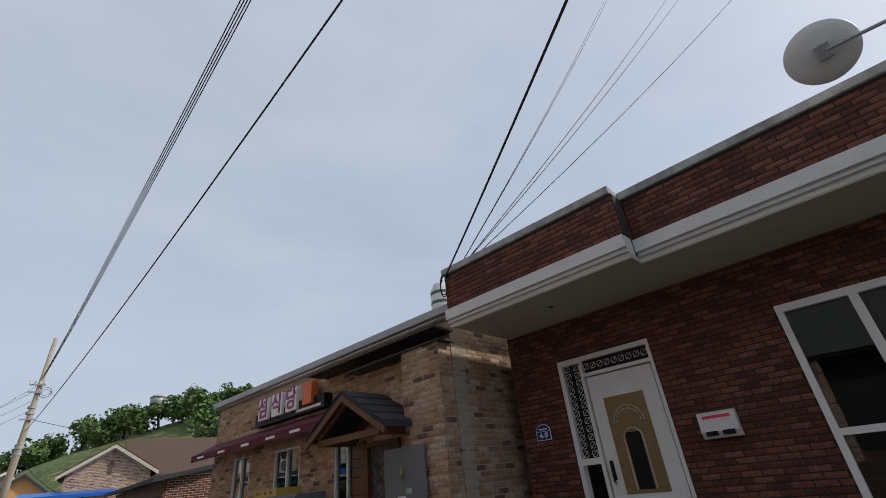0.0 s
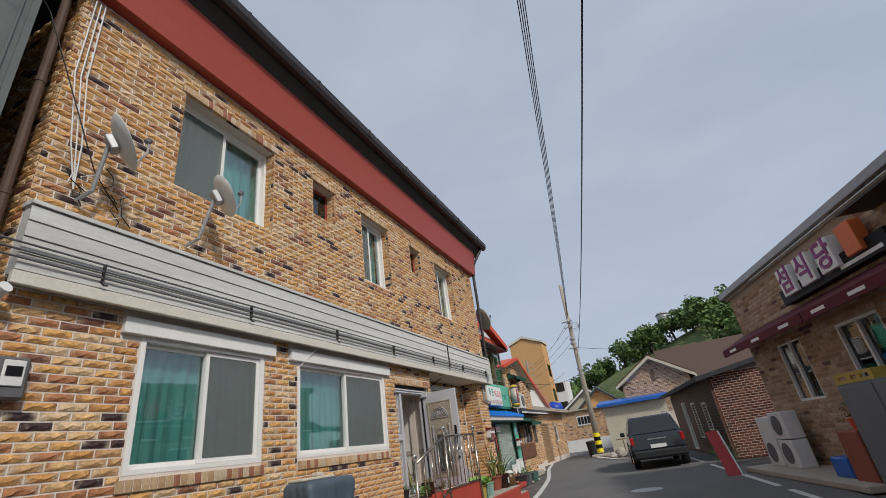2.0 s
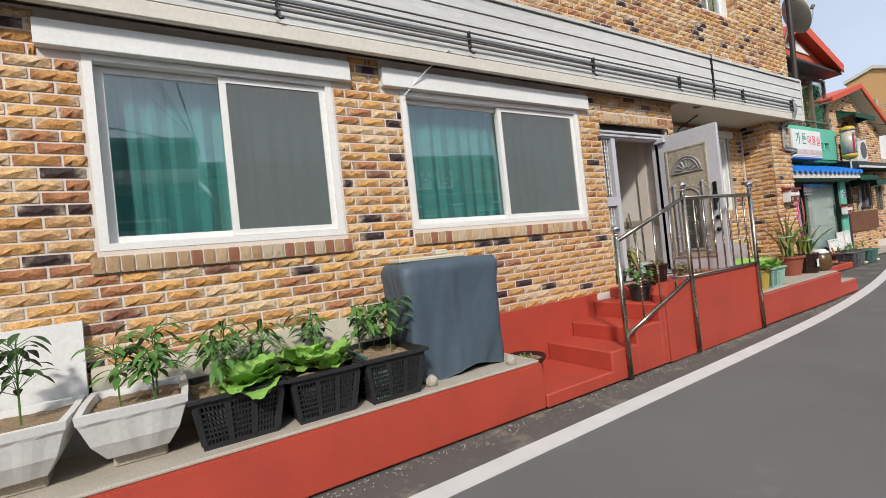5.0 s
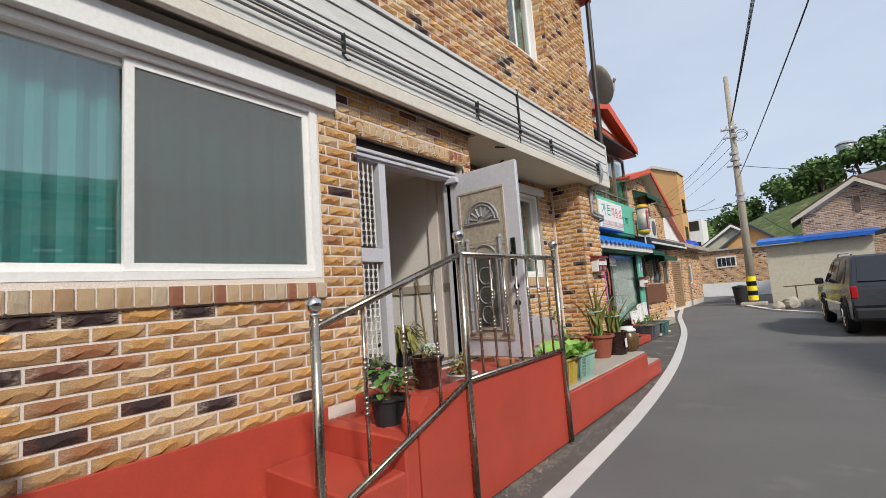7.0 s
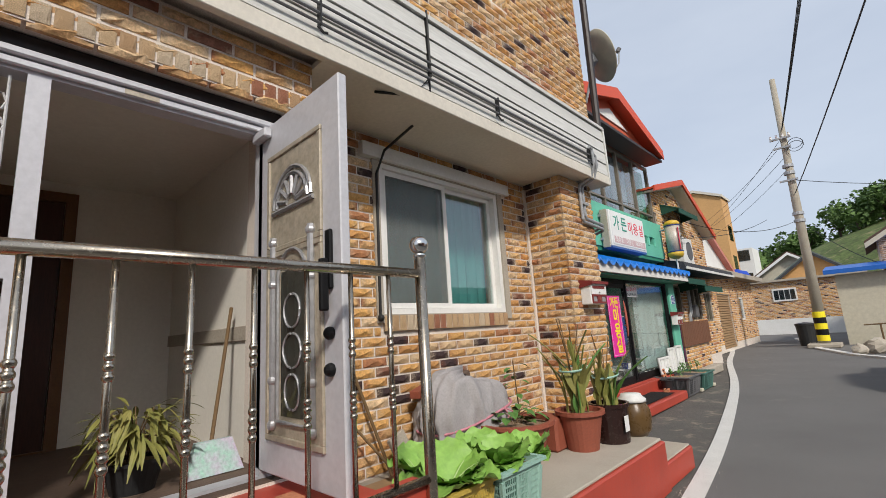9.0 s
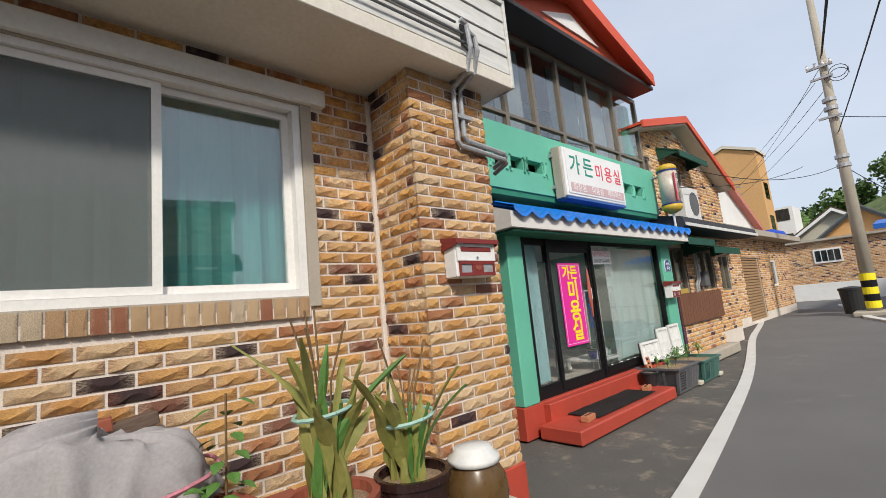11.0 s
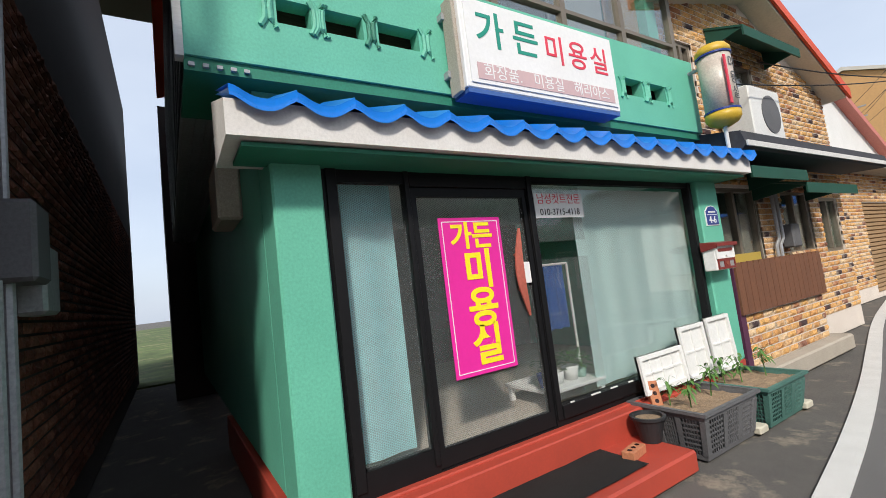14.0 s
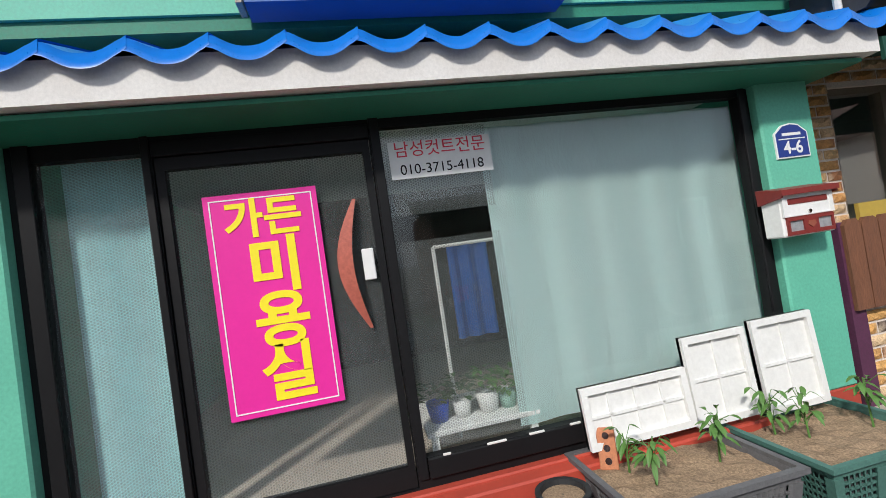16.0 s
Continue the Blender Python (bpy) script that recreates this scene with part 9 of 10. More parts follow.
M_band = surface("weathered_white_band", (0.72, 0.71, 0.68), (0.58, 0.56, 0.52), 0.7, blot=2.5, grain_amt=0.15, stain=(0.10, 0.095, 0.085), stain_at=0.74)
for d0, y0, y1 in ((0.0, -0.1, 3.35), (-0.34, 3.35, 12.0)):
    part("band", moved(extrude_y(BM(), [(d0 - 0.25, 4.02), (d0 - 0.05, 4.0), (d0 - 0.05, 4.06), (d0 + 0.0, 4.07), (d0 + 0.0, 4.12), (d0 + 0.05, 4.13), (d0 + 0.05, 4.32), (d0 - 0.25, 4.34)], y0, y1), FH), M_band, hs, "moulded white band")
    part("parapet", moved(box(BM(), d0 - 0.25, d0 - 0.012, y0 + 0.02, y1 + 0.018, 4.34, 5.02), FH), M_mortar_red, hs)
    bricks_on(hs, FH, d0 - 0.012, brick_spots(y0 + 0.02, y1, 4.345, 5.02), M_redbrick_far, PLAIN)
    part("coping", moved(box(BM(), d0 - 0.30, d0 + 0.04, y0 - 0.02, y1, 5.02, 5.15, 0.01), FH), surface("stained_coping", (0.50, 0.49, 0.46), (0.22, 0.21, 0.20), 0.9, blot=3, blot_amt=0.9), hs, "stained concrete coping")
part("parapet", moved(box(BM(), -0.60, -0.252, 3.08, 3.347, 4.06, 5.02), FH), M_mortar_red, hs)
part("coping", moved(box(BM(), -0.63, -0.302, 3.05, 3.345, 5.03, 5.146, 0.01), FH), M_band, hs, "stained concrete coping")
bricks_on(hs, FH, 3.35, brick_spots(-0.35, -0.012, 4.345, 5.02), M_redbrick_far, PLAIN, "+x")
bricks_on(hs, FH, -0.08, brick_spots(-0.25, -0.012, 4.345, 5.02), M_redbrick_far, PLAIN, "-x")
fd = thing("front_door", "white panelled front door with an ornate bronze panel and grille lights", "door", at=tuple(FH @ Vector((DW, 1.8, 0.95))))
part("frame", moved(panel_x(BM(), DW - 0.16, DW - 0.02, 0.95, 2.66, 0.95, 3.28, [(1.03, 1.36, 1.65, 3.18), (1.03, 1.36, 1.02, 1.55), (1.42, 2.60, 2.98, 3.20), (1.42, 2.60, 0.98, 2.92)]), FH), M_white, fd)
lf3 = part("leaf", moved(box(BM(), DW - 0.12, DW - 0.05, 1.44, 2.58, 0.98, 2.90, 0.006), FH), M_white, fd)
part("panel", moved(box(BM(), DW - 0.05, DW - 0.035, 1.66, 2.34, 1.1, 2.52, 0.006), FH), surface("bronze_door_panel", (0.26, 0.19, 0.095), (0.18, 0.13, 0.06), 0.45, 0.4, blot=14, bump=0.4), lf3, "bronze coloured carved panel")
bm = BM()
for rr in (0.25, 0.20):
    tube(bm, [(DW - 0.03, 2.0 + rr * math.cos(a), 2.10 + rr * math.sin(a)) for a in [math.pi * i / 12 for i in range(13)]], 0.014, 6)
tube(bm, [(DW - 0.03, 1.85, 1.15), (DW - 0.03, 1.85, 1.86)] + [(DW - 0.03, 2.0 - 0.15 * math.cos(a), 1.86 + 0.15 * math.sin(a)) for a in [math.pi * i / 10 for i in range(11)]] + [(DW - 0.03, 2.15, 1.15)], 0.014, 6)
part("carving", moved(bm, FH), M_brass, lf3)
part("glass", moved(box(BM(), DW - 0.034, DW - 0.028, 1.88, 2.12, 1.15, 1.95), FH), M_black, lf3)
for (a, b, c, e) in ((1.03, 1.36, 1.65, 3.18), (1.42, 2.60, 2.98, 3.20)):
    bm = BM()
    ny, nz = max(1, int((b - a) / 0.12)), max(1, int((e - c) / 0.12))
    for i in range(ny):
        for j in range(nz):
            yc, zc = a + (i + 0.5) * (b - a) / ny, c + (j + 0.5) * (e - c) / nz
            tube(bm, [(DW - 0.06, yc + 0.05 * math.cos(t), zc + 0.05 * math.sin(t)) for t in [6.283 * k / 8 for k in range(9)]], 0.006, 4)
            tube(bm, [(DW - 0.06, yc - 0.05, zc - 0.05), (DW - 0.06, yc + 0.05, zc + 0.05)], 0.005, 4)
    part("grille", moved(bm, FH), M_iron, fd, "white scrolled iron grille")
    part("dark_glass", moved(box(BM(), DW - 0.12, DW - 0.11, a, b, c, e), FH), M_black, fd)
bm = box(BM(), DW - 0.05, DW - 0.03, 1.50, 1.56, 1.30, 1.58, 0.004)
tube(bm, [(DW - 0.03, 1.53, 1.50), (DW + 0.02, 1.54, 1.44), (DW + 0.02, 1.54, 1.28), (DW - 0.03, 1.53, 1.26)], 0.014, 7)
part("door_handle", moved(bm, FH), M_black, lf3, "black cast door handle")
s_ = number_plate("house_number", "blue house number plate reading 4-9 on the red brick wall", "4-9", 0.0, 0.0, 0.0, 0.30, 0.27)
s_.location = (0, 0, 0)
s_.matrix_basis = FH @ pose(DW + 0.005, 0.41, 2.02)
mb3 = thing("gas_meter_box", "white gas company box with dark windows on the red brick wall", "meter box", at=tuple(FH @ Vector((DW, 3.3, 1.7))))
part("case", moved(extrude_y(BM(), [(DW, 1.70), (DW + 0.10, 1.70), (DW + 0.15, 1.78), (DW + 0.12, 2.03), (DW, 2.05)], 3.04, 3.52), FH), M_whiteplastic, mb3)
for y0, y1 in ((3.10, 3.25), (3.31, 3.46)):
    part("window", moved(box(BM(), DW + 0.12, DW + 0.155, y0, y1, 1.73, 1.79), FH), M_black, mb3)
part("label_bar", moved(box(BM(), DW + 0.115, DW + 0.132, 3.10, 3.46, 1.95, 1.99), FH), M_signred, mb3, "red lettering bar")
wn3 = thing("window_30", "large white framed sliding window with an insect screen", "window", kind="structure", at=tuple(FH @ Vector((DW, 5.6, 0.75))))
part("window_frame", moved(panel_x(BM(), DW - 0.15, DW + 0.02, *HH[1], [(4.52, 5.22, 1.64, 3.12), (4.52, 5.22, 0.83, 1.56), (5.32, 6.82, 1.64, 3.12), (5.32, 6.82, 0.83, 1.56)]), FH), M_pvc, wn3)
part("pane", moved(box(BM(), DW - 0.07, DW - 0.06, 4.5, 6.84, 0.8, 3.14), FH), M_darkglass, wn3)
# dark sheet behind the pane stands for the unlit house interior
part("blind", moved(box(BM(), DW - 0.28, DW - 0.27, 4.45, 6.9, 0.76, 3.2), FH), M_room, wn3)
tagged(part("vent_hole", moved(lathe(BM(), [(0.045, 0), (0.045, 0.004)], (-0.75, 1.6, 3.974), 14), FH), M_black), "small dark drain hole in the soffit", "drain")


def dish(c, facing, r, mast, label, mat=M_whiteplastic):
    """Satellite dish: bowl, arm with receiver, and mast to its foot. facing: unit direction the bowl looks."""
    d = thing("satellite_dish", label, "satellite dish", "satellite dishes", at=mast[0])
    f = Vector(facing).normalized()
    q = f.to_track_quat("Z", "Y").to_matrix().to_4x4()
    m = Matrix.Translation(c) @ q
    prof = [(0.005, 0.0), (r * 0.35, r * 0.03), (r * 0.7, r * 0.11), (r, r * 0.22), (r * 1.01, r * 0.24), (r * 0.98, r * 0.235), (r * 0.7, r * 0.125), (r * 0.35, r * 0.045), (0.005, r * 0.015)]
    part("bowl", moved(lathe(BM(), prof, (0, 0, 0), 32), m), mat, d, smooth=True)
    bm = moved(tube(BM(), [(0, -r * 0.9, r * 0.2), (0, -r * 0.55, r * 0.75), (0, -r * 0.1, r * 1.0)], 0.012, 6), m)
    part("arm", bm, M_galv, d)
    part("receiver", moved(tube(BM(), [(0, -r * 0.12, r * 0.92), (0, -r * 0.02, r * 1.06)], 0.035, 10), m), M_greyplastic, d)
    part("bracket", moved(box(BM(), -0.07, 0.07, -0.09, 0.09, -0.08, -0.005, 0.01), m), M_galv, d)
    part("mast", tube(BM(), mast, 0.022, 8), M_galv, d)
    return d


dish((5.42, 0.33, 5.28), (0.80, 0.16, 0.56), 0.34, [tuple(FH @ Vector((-0.5, 7.2, 5.15))), (5.85, -0.75, 5.35), (5.36, 0.30, 5.24)], "grey-white satellite dish on the parapet, seen from behind")
dish((-4.40, 4.36, 4.88), (0.42, 0.75, 0.48), 0.30, [(-4.80, 4.30, 4.30), (-4.62, 4.34, 4.36), (-4.43, 4.31, 4.85)], "white satellite dish on a bracket on the brick wall")
dish((-4.40, 5.65, 4.86), (0.42, 0.75, 0.48), 0.28, [(-4.80, 5.55, 4.25), (-4.62, 5.58, 4.30), (-4.43, 5.60, 4.83)], "white satellite dish on a bracket below the upper window")
dish((-4.95, 17.25, 5.65), (0.62, 0.62, 0.35), 0.42, [(-6.02, 17.12, 4.9), (-5.45, 17.25, 4.95), (-5.20, 17.28, 5.0), (-5.0, 17.26, 5.55)], "large weathered satellite dish by the salon roof", M_creamwall)
# loose cables below the dishes
cl = thing("cable_tangle", "tangle of pale cables hanging below the satellite dishes", "cable", at=(-4.8, 4.4, 4.2))
rnd = random.Random(2)
for k in range(8):
    y, z = 4.15 + 0.09 * k, 4.55 + rnd.uniform(-.1, .3)
    pts = [(-4.79, y, z)] + [(-4.785 + rnd.uniform(0, 0.04), y + rnd.uniform(-.14, .14), z - 0.10 * j) for j in range(1, 5)]
    part("cable", tube(BM(), pts, 0.006, 5), M_cable if k % 3 else M_whiteplastic, cl)
for k in range(3):
    part("cable", tube(BM(), [(-4.78, 4.02 + 0.05 * k, 7.0), (-4.77, 4.0 + 0.06 * k, 5.8), (-4.75, 4.12 + 0.05 * k, 4.9), (-4.78, 4.25, 4.4)], 0.008, 5), M_whiteplastic, cl)
part("cable", tube(BM(), [(-4.2, 2.5, 7.0), (-4.6, 3.6, 6.2), (-4.78, 4.4, 4.7), (-4.78, 4.7, 4.35)], 0.007, 5), M_cable, cl)
w_ = thing("hanging_wire", "thin pale wire slanting from the fascia to the window", "wire", at=(-4.7, 7.6, 2.9))
part("wire", tube(BM(), [(-4.63, 8.1, 3.42), (-4.72, 7.85, 3.2), (-4.80, 7.62, 2.96)], 0.006, 5), M_whiteplastic, w_)
w_ = thing("black_cable", "black cable running down beside the recessed window", "cable", at=(-5.3, 13.07, 1.6))
part("cable", tube(BM(), [(-5.0, 13.2, 3.26), (-5.28, 13.10, 3.1), (-5.35, 13.06, 2.9), (-5.355, 13.05, 1.66)], 0.012, 6), M_cable, w_)
part("plug", ball(BM(), (-5.35, 13.05, 1.64), 0.03, 8), M_cable, w_)
w_ = thing("black_cable", "black cable looping across the fascia seam", "cable", at=(-4.65, 13.0, 3.4))
part("cable", tube(BM(), [(-4.64, 13.08, 4.1), (-4.635, 13.08, 3.5), (-4.66, 12.9, 3.28), (-4.75, 12.6, 3.24)], 0.010, 6), M_cable, w_)

# ---- low brick outbuilding with shutters ----
ob_ = thing("outbuilding", "low red brick outbuilding with slatted side wall", "building", at=(2.4, 24, 0))
part("wall", box(BM(), 1.75, 5.0, 21.012, 21.3, 0, 2.75), M_mortar, ob_)
joined_bricks("bricks", ob_, M_redbrick_far, [((u, 21.012, z), (1, 0, 0), (0, -1, 0), ln, h) for u, z, ln, h in brick_spots(1.75, 5.0, 0.0, 2.75)], PLAIN)
SIDE = frame_at((1.75, 21.0), (-1.0, -0.12))
part("side_wall", moved(panel_x(BM(), -0.3, 0.0, -9.5, 0.0, 0, 2.6, [(-2.2, -1.5, 0.9, 1.9), (-4.3, -3.6, 0.6, 2.0), (-6.6, -5.8, 0.1, 2.1)]), SIDE), M_deck, ob_, "brown timber side wall")
for k in range(22):
    part("slat", moved(box(BM(), 0.0, 0.02, -5.0, -0.05, 0.25 + 0.1 * k, 0.31 + 0.1 * k), SIDE), M_deck_face, ob_)
for a, b, c, e in ((-2.2, -1.5, 0.9, 1.9), (-4.3, -3.6, 0.6, 2.0), (-6.6, -5.8, 0.1, 2.1)):
    part("window", moved(panel_x(BM(), -0.1, 0.04, a, b, c, e, [(a + .06, b - .06, c + .06, e - .06)]), SIDE), M_pvc, ob_)
    part("pane", moved(box(BM(), -0.06, -0.05, a, b, c, e), SIDE), M_darkglass, ob_)
part("roof", moved(solid(BM(), [(0.45, 0.4, 2.55), (0.45, 0.4, 2.70), (-4.5, 0.4, 3.55), (-4.5, 0.4, 3.4)], [(0.45, -9.9, 2.55), (0.45, -9.9, 2.70), (-4.5, -9.9, 3.55), (-4.5, -9.9, 3.4)]), SIDE), M_roofdark, ob_)
for i, (x, y, r) in enumerate(((1.35, 19.2, 0.35), (1.55, 19.8, 0.4), (1.2, 20.4, 0.3))):
    bsh = thing("bush", "green shrub at the foot of the outbuilding", "bush", "shrubs by the outbuilding", at=(x, y, 0))
    lv, rnd = BM(), random.Random(80 + i)
    for k in range(160):
        a, el, rr = rnd.uniform(0, 6.28), rnd.uniform(0, 1.5), r * rnd.uniform(0.5, 1.0)
        leaf(lv, (x + rr * math.cos(a) * math.cos(el), y + rr * math.sin(a) * math.cos(el), 0.1 + rr * math.sin(el) * 1.3), (math.cos(a), math.sin(a), 0.4), 0.09, 0.05, seg=2)
    part("leaves", lv, M_leaf, bsh)


# ---- parked pickup-style SUV ----
FS = frame_at((-0.45, 20.75), (0.10, -0.995))     # local x points backwards out of the tail, y to the car's left... along the tail
car = thing("car", "black four-door SUV parked facing away", "car", at=(-0.7, 23, 0))
W2_ = 0.90
side_prof = [(0.0, 0.42), (0.02, 0.62), (0.0, 1.02), (-0.06, 1.10), (-0.50, 1.66), (-0.62, 1.72), (-2.30, 1.74), (-2.55, 1.70), (-3.25, 1.16), (-4.45, 1.02), (-4.62, 0.85), (-4.66, 0.50), (-4.55, 0.34), (-0.08, 0.32)]


def car_section(prof, hw, tuck):
    """Body skin from a side outline: narrower towards the roof."""
    bm = BM()
    rows = []
    for x, z in prof:
        w = hw - (max(0.0, z - 1.02) * tuck)
        rows.append([bm.verts.new((x, -w, z)), bm.verts.new((x, w, z))])
    n = len(rows)
    for i in range(n):
        j = (i + 1) % n
        bm.faces.new((rows[i][0], rows[j][0], rows[j][1], rows[i][1]))
    bm.faces.new([r[0] for r in rows][::-1])
    bm.faces.new([r[1] for r in rows])
    bmesh.ops.recalc_face_normals(bm, faces=bm.faces[:])
    bmesh.ops.bevel(bm, geom=bm.edges[:], offset=0.035, segments=3, affect="EDGES")
    return bm


body = part("body", moved(car_section(side_prof, W2_, 0.26), FS), M_carpaint, car)
M_carglass = glass_mat("tinted_car_glass", (0.10, 0.11, 0.12), 2.0)
part("rear_window", moved(solid(BM(), [(-0.09, -0.74, 1.16), (-0.09, 0.74, 1.16), (-0.075, 0.74, 1.155), (-0.075, -0.74, 1.155)], [(-0.485, -0.64, 1.645), (-0.485, 0.64, 1.645), (-0.47, 0.64, 1.65), (-0.47, -0.64, 1.65)]), FS), M_carglass, car)
for s in (-1, 1):
    for x0, x1, x2, x3 in ((-0.72, -1.45, -1.45, -0.86), (-1.52, -2.35, -2.25, -1.52), (-2.43, -3.12, -2.62, -2.32)):
        part("side_window", moved(solid(BM(), [(x0, s * 0.895, 1.12), (x1, s * 0.895, 1.12), (x2, s * 0.755, 1.62), (x3, s * 0.755, 1.62)], [(x0, s * 0.875, 1.12), (x1, s * 0.875, 1.12), (x2, s * 0.735, 1.62), (x3, s * 0.735, 1.62)]), FS), M_carglass, car)
    part("tail_lamp", moved(box(BM(), -0.18, 0.028, s * 0.895 - 0.12 * (s > 0), s * 0.895 + 0.12 * (s < 0), 0.80, 1.06, 0.02), FS), M_tail, car, "red tail lamp")
    part("roof_rail", moved(tube(BM(), [(-0.75, s * 0.66, 1.74), (-0.85, s * 0.66, 1.79), (-2.2, s * 0.66, 1.80), (-2.35, s * 0.66, 1.75)], 0.018, 6), FS), M_chrome, car)
    part("mirror", moved(box(BM(), -3.0, -2.86, s * 1.03 - 0.09, s * 1.03 + 0.09, 1.08, 1.24, 0.03), FS), M_carpaint, car)
    part("side_trim", moved(box(BM(), -4.0, -0.55, s * 0.905 - 0.012, s * 0.905 + 0.012, 0.62, 0.68, 0.004), FS), M_chrome, car, "bright side strip")
    for x in (-0.88, -3.72):
        wh = part("wheel", moved(lathe(BM(), [(0.20, -0.11), (0.33, -0.11), (0.355, -0.06), (0.355, 0.06), (0.33, 0.11), (0.20, 0.11)], (0, 0, 0), 26), FS @ Matrix.Translation((x, s * 0.82, 0.355)) @ pose(0, 0, 0, 90, 0, 0)), M_tyre, car, smooth=False)
        bm = BM()
        lathe(bm, [(0.215, 0.085), (0.225, 0.105), (0.05, 0.09), (0.04, 0.11), (0.005, 0.112)], (0, 0, 0), 24)
        for k in range(6):
            a = 6.283 * k / 6
            tube(bm, [(0.04 * math.cos(a), 0.04 * math.sin(a), 0.108), (0.21 * math.cos(a), 0.21 * math.sin(a), 0.108)], 0.022, 5)
        part("rim", moved(bm, FS @ Matrix.Translation((x, s * 0.82, 0.355)) @ pose(0, 0, 0, 90 if s < 0 else -90, 0, 0)), M_chrome, wh, "silver alloy rim")
        part("wheel_arch", moved(tube(BM(), [(x + 0.44 * math.cos(a), s * 0.895, 0.36 + 0.44 * math.sin(a)) for a in [math.pi * i / 10 for i in range(11)]], 0.028, 6), FS), M_blackplastic, car)
part("bumper", moved(box(BM(), -0.05, 0.10, -0.88, 0.88, 0.36, 0.60, 0.04), FS), M_blackplastic, car)
part("number_plate", moved(box(BM(), 0.03, 0.045, -0.26, 0.26, 0.66, 0.78), FS), M_signwhite, car, "white number plate")
part("badge_bar", moved(box(BM(), 0.012, 0.03, -0.32, 0.32, 0.93, 0.97), FS), M_chrome, car, "bright badge lettering bar")

# ---- utility pole and overhead lines ----
PX, PY = -4.04, 33.2
up_ = thing("utility_pole", "tall concrete utility pole with a yellow and black base wrap", "utility pole", at=(PX, PY, 0))
part("shaft", tube(BM(), [(PX, PY, 0), (PX + 0.06, PY, 5.5), (PX + 0.14, PY, 11.1)], 0.19, 16, 0.10), M_polecon, up_, smooth=True)
for k in range(5):
    part("wrap", tube(BM(), [(PX, PY, 0.25 + 0.22 * k), (PX, PY, 0.47 + 0.22 * k)], 0.198, 16), M_yellow if k % 2 == 0 else M_black, up_, "hazard wrap")
part("collar", box(BM(), PX - 0.5, PX + 0.5, PY - 0.5, PY + 0.5, 0, 0.16, 0.03), M_concrete, up_)
for z, w in ((8.4, 0.35), (8.0, 0.3), (6.6, 0.3)):
    part("crossarm", box(BM(), PX - w, PX + w, PY - 0.22, PY - 0.14, z, z + 0.07), M_galv, up_)
for k in range(4):
    part("insulator", lathe(BM(), [(0.03, 0), (0.05, 0.05), (0.03, 0.1), (0.045, 0.14)], (PX - 0.3 + 0.2 * k, PY - 0.18, 8.47), 10), M_white, up_)
for z in (7.2, 6.9, 5.2, 4.9):
    part("clamp", tube(BM(), [(PX + 0.05, PY, z), (PX + 0.05, PY, z + 0.12)], 0.19, 14), M_galv, up_)
part("coil", tube(BM(), [(PX + 0.45 + 0.25 * math.cos(a), PY - 0.2, 7.9 + 0.25 * math.sin(a) + 0.01 * i) for i, a in enumerate([0.5 * k for k in range(26)])], 0.012, 5), M_cable, up_)


def wire(a, b, sag, r, name="overhead_cable", label="black overhead cable strung across the sky", n=14, group="overhead lines"):
    pts = []
    for i in range(n + 1):
        f = i / n
        p = Vector(a).lerp(Vector(b), f)
        p.z -= sag * 4 * f * (1 - f)
        pts.append(p)
    ob = part(name, tube(BM(), pts, r, 5), M_cable)
    return tagged(ob, label, "cable", group)


for dx in (-0.07, -0.02, 0.03, 0.08):
    wire((PX + 0.1 + dx * 0.5, PY, 8.8 + dx), (3.13 + dx * 1.2, -14, 10.46), 1.03, 0.010)
wire((PX + 0.1, PY, 6.1), (4.6, -14, 10.5), 1.03, 0.016)
wire((PX, PY, 8.45), (-14, 60, 9.5), 0.6, 0.010)
for k in range(3):
    wire((PX - 0.2 + 0.15 * k, PY, 8.0 - 0.4 * k), (-13.5 + 0.3 * k, 52, 8.2 - 0.5 * k), 0.5, 0.009)
wire((PX, PY, 5.0), (-6.0, 24.5, 4.2), 0.4, 0.010)
wire((PX, PY, 5.0), (-1.8, 36.0, 3.0), 0.2, 0.012)
wire((PX, PY, 6.7), (9.0, 52, 8.5), 0.8, 0.014)
wire((-5.6, 22.6, 3.4), (-5.0, 33.0, 5.2), 0.2, 0.009)
CN = FH @ Vector((0.0, -0.05, 5.0))
wire(CN, CN + Vector((-0.37, -0.928, 0.041)) * 16 + Vector((0, 0, 1.0)), 0.2, 0.016)
for far in ((13.05, 4.74, 18.3), (13.0, 4.9, 18.3), (13.5, 3.06, 16.4), (13.57, 2.77, 16.05), (13.74, 1.55, 14.54)):
    wire(CN + Vector((0.3, 0.1, 0.12)), far, 0.15, 0.009)
coil = thing("cable_coil", "coil of black cable tied at the parapet corner", "cable", at=tuple(CN))
part("coil", tube(BM(), [tuple(CN + Vector((-0.05, 0.12 * math.cos(a), -0.15 + 0.2 * math.sin(a) - 0.004 * i))) for i, a in enumerate([0.6 * k for k in range(24)])], 0.012, 5), M_cable, coil)
sp_ = thing("small_pole", "far concrete pole with many crossarms", "utility pole", at=(-13, 56, 0))
part("shaft", tube(BM(), [(-11.9, 52, 0), (-11.9, 52, 9.6)], 0.15, 10, 0.10), M_polecon, sp_)
for z in (7.2, 7.8, 8.4, 9.0):
    part("crossarm", box(BM(), -12.7, -11.1, 51.9, 51.98, z, z + 0.07), M_galv, sp_)
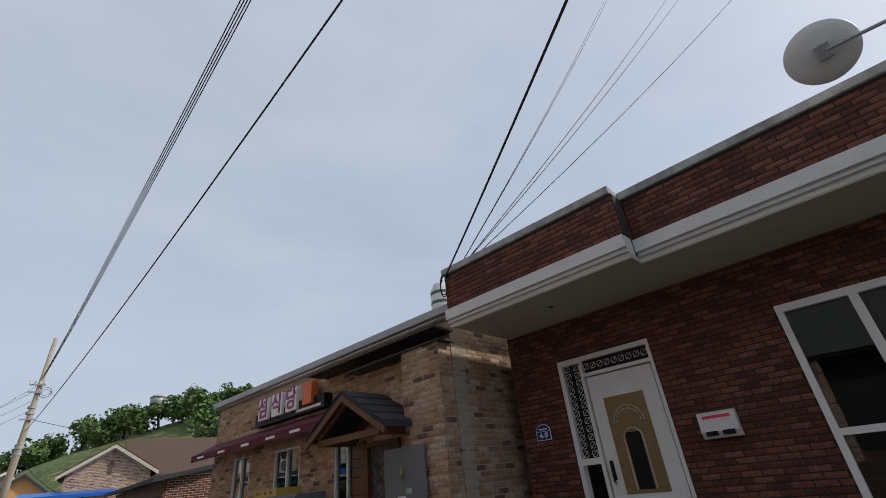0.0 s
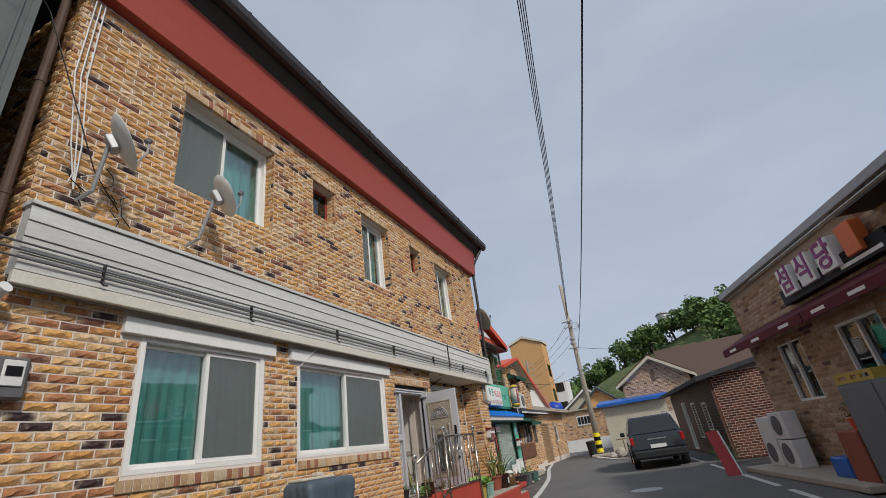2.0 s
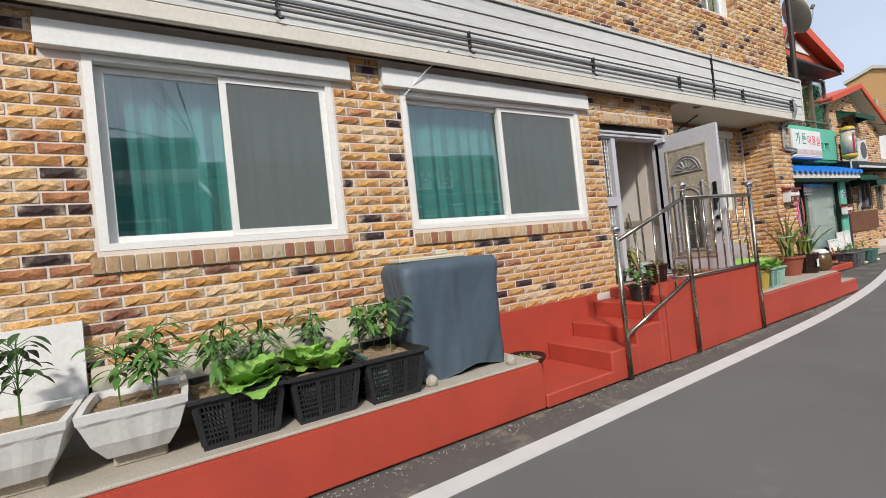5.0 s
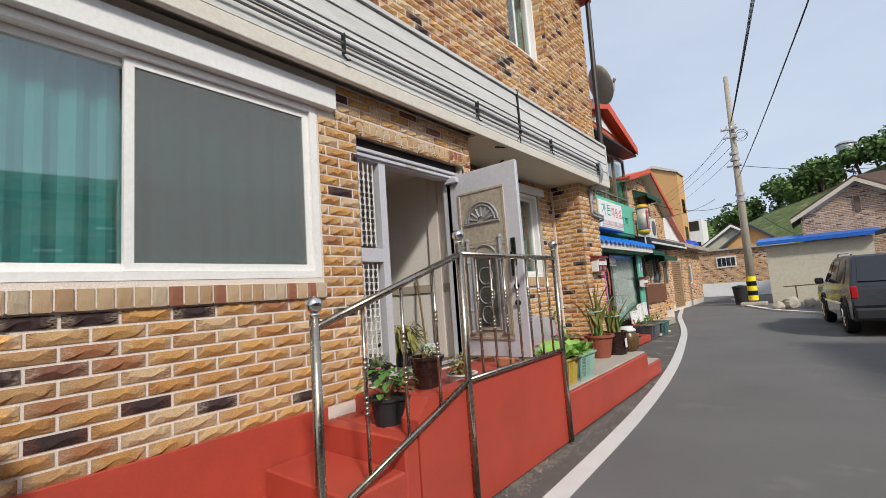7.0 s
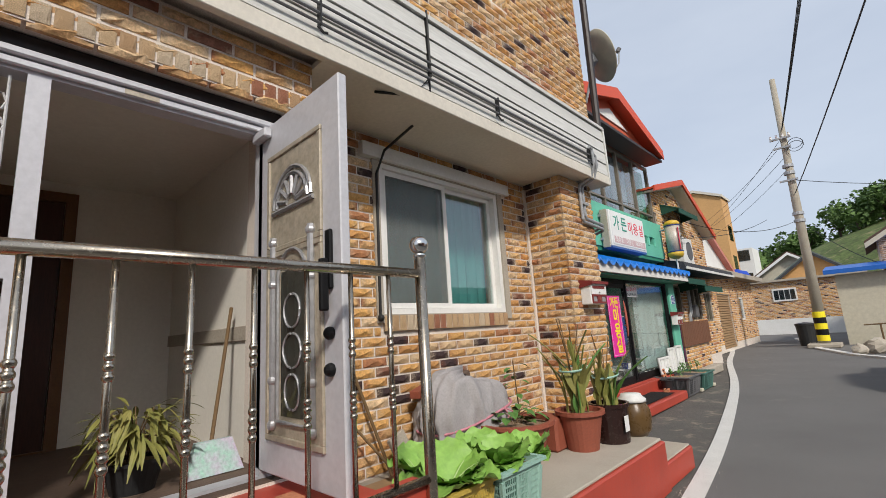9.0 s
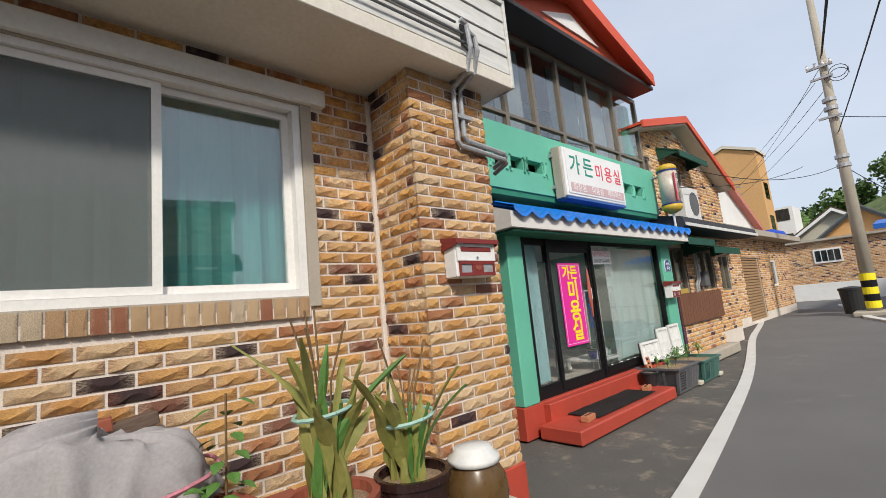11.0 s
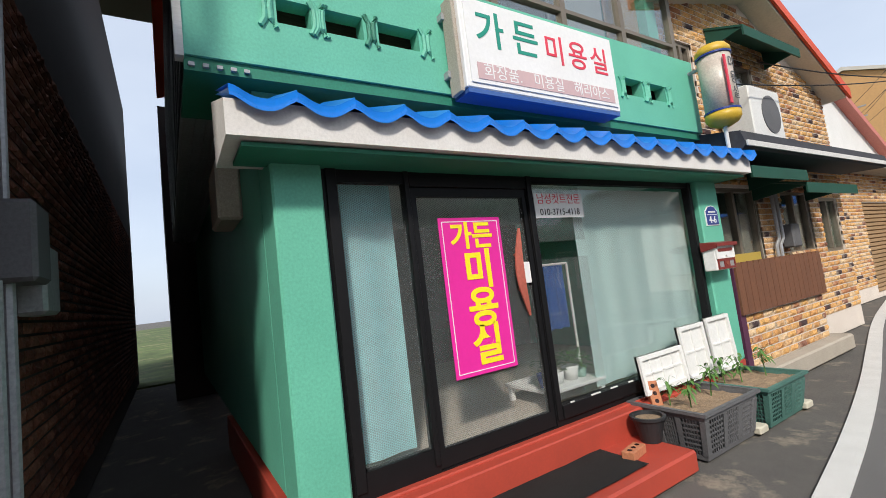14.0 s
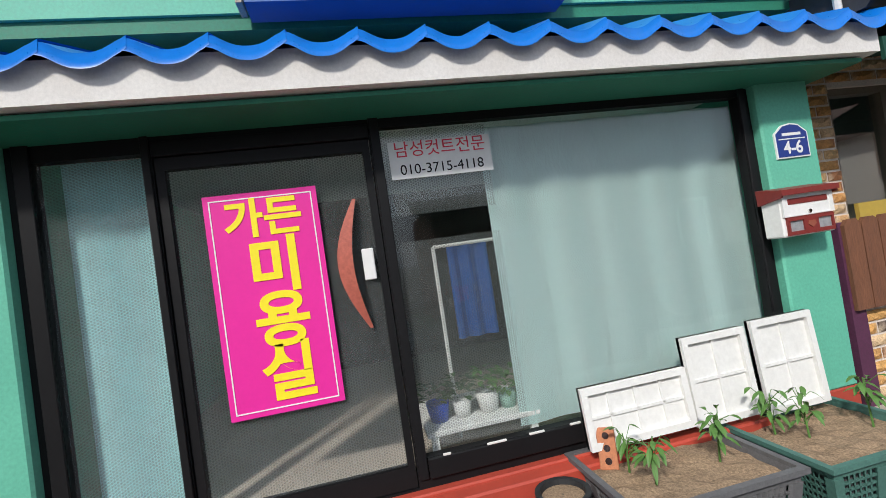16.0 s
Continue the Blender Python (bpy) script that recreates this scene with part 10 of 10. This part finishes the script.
# water drum on the restaurant roof
td = thing("roof_drum", "white and teal striped plastic drum on the restaurant roof", "drum", at=(5.22, 7.55, 4.36))
c_ = Vector((5.22, 7.55, 4.36))
part("drum", lathe(BM(), [(0.22, 0), (0.24, 0.03), (0.24, 0.92), (0.18, 1.0), (0.18, 1.06)], c_, 20), M_whiteplastic, td, smooth=True)
for z in (0.58, 0.80):
    part("stripe", lathe(BM(), [(0.244, z), (0.244, z + 0.07)], c_, 20), M_greenplastic, td, "teal stripe")
# silo on the hill
si = thing("silo", "pale grey cylindrical tank on the wooded hill", "tank", at=(8, 140, 26))
part("tank", lathe(BM(), [(1.7, 0), (1.7, 4.2), (1.3, 4.8), (0.1, 4.95)], (8.1, 140, 24.2), 20), M_galv, si, smooth=True)
part("rail", lathe(BM(), [(1.85, 4.1), (1.85, 4.3)], (8.1, 140, 24.2), 16, False), M_greydark, si)

# yard clutter by the cream wall
ycl = thing("yard_rail", "low rusty pipe rail in front of the cream wall", "railing", at=(-1.5, 31, 0))
for x in (-2.4, -1.4, -0.4):
    part("post", tube(BM(), [(x, 31.0, 0), (x, 31.0, 0.85)], 0.025, 6), M_stem, ycl)
part("top_rail", tube(BM(), [(-2.8, 31.0, 0.85), (0.2, 31.0, 0.95)], 0.025, 6), M_stem, ycl)
for i, (x, y, r) in enumerate(((-2.6, 30.2, 0.28), (-2.0, 30.6, 0.22), (-1.5, 30.0, 0.3), (-0.9, 30.5, 0.25), (-3.0, 29.6, 0.2))):
    bm = ball(BM(), (x, y, r * 0.6), r, 8)
    for v in bm.verts:
        v.co += Vector((noise.noise(v.co * 5), noise.noise(v.co * 6), noise.noise(v.co * 7))) * 0.1
    tagged(part("rock", bm, M_concrete), "grey rock by the yard wall", "rock", "rocks by the yard wall")
bn = thing("black_bin", "black rubbish bin beside the pole", "bin", at=(-4.62, 34.4, 0))
part("bin", lathe(BM(), [(0.28, 0), (0.34, 0.8), (0.36, 0.82), (0.36, 0.9), (0.05, 0.95)], (-4.62, 34.4, 0), 18), M_blackplastic, bn)

# ---- trees on the hill ----
rnd = random.Random(21)
spots = []
for i in range(120):
    x, y = rnd.uniform(-34, 60), rnd.uniform(96, 150)
    spots.append((x, y))
k = 0
for x, y in spots:
    z = hill_z(x, y)
    open_slope = -16 < x < 14 and y < 122
    if open_slope or z < 2:
        continue
    tree(x, y, z - 0.5, rnd.uniform(4.5, 7), rnd.uniform(2.6, 4.2), M_tree, 500 + k, 520, 0.44)
    k += 1
tree(7.5, 92, hill_z(7.5, 92) - 0.5, 6.5, 3.4, M_tree_light, 901, 900, 0.36)
tree(11.5, 90, hill_z(11.5, 90) - 0.5, 7.0, 3.6, M_tree_light, 902, 900, 0.36)
for i, (x, y) in enumerate(((15, 95), (20, 98), (26, 92), (32, 95), (38, 96), (-22, 100), (-27, 104))):
    tree(x, y, hill_z(x, y) - 0.5, rnd.uniform(6, 8.5), rnd.uniform(3.4, 5), M_tree, 910 + i, 700, 0.42)
# far field seen through the alley
tagged(part("field", box(BM(), -120, -16, 5, 60, -0.02, 0.02), M_grass), "grassy field beyond the alley", "field", kind="structure")
tagged(part("far_hall", box(BM(), -75, -72, 26, 36, 0, 6.0), M_white), "pale far building beyond the field", "building")

# grit and small stones along the foot of the ledges
rnd = random.Random(77)
bm = BM()
for k in range(1300):
    y = rnd.uniform(4.2, 16.0)
    x = -3.93 + abs(rnd.gauss(0, 0.10))
    r = rnd.uniform(0.002, 0.007)
    vs = [bm.verts.new((x + r * math.cos(a) * rnd.uniform(.7, 1.3), y + r * math.sin(a) * rnd.uniform(.7, 1.3), 0.001)) for a in (0, 1.57, 3.14, 4.71)]
    top = bm.verts.new((x, y, 0.004 + r * rnd.uniform(0.6, 1.1)))
    for i in range(4):
        bm.faces.new((vs[i], vs[(i + 1) % 4], top))
tagged(part("loose_grit", bm, M_concrete), "grit and small stones along the foot of the red ledges", "grit", kind="stuff")


# ---- single bricks of the near walls ----
for owner, placed, shapes, mt in PENDING:
    brick_objects(owner, placed, shapes, ("plain" if shapes is PLAIN else "split") + mt.name, mt)
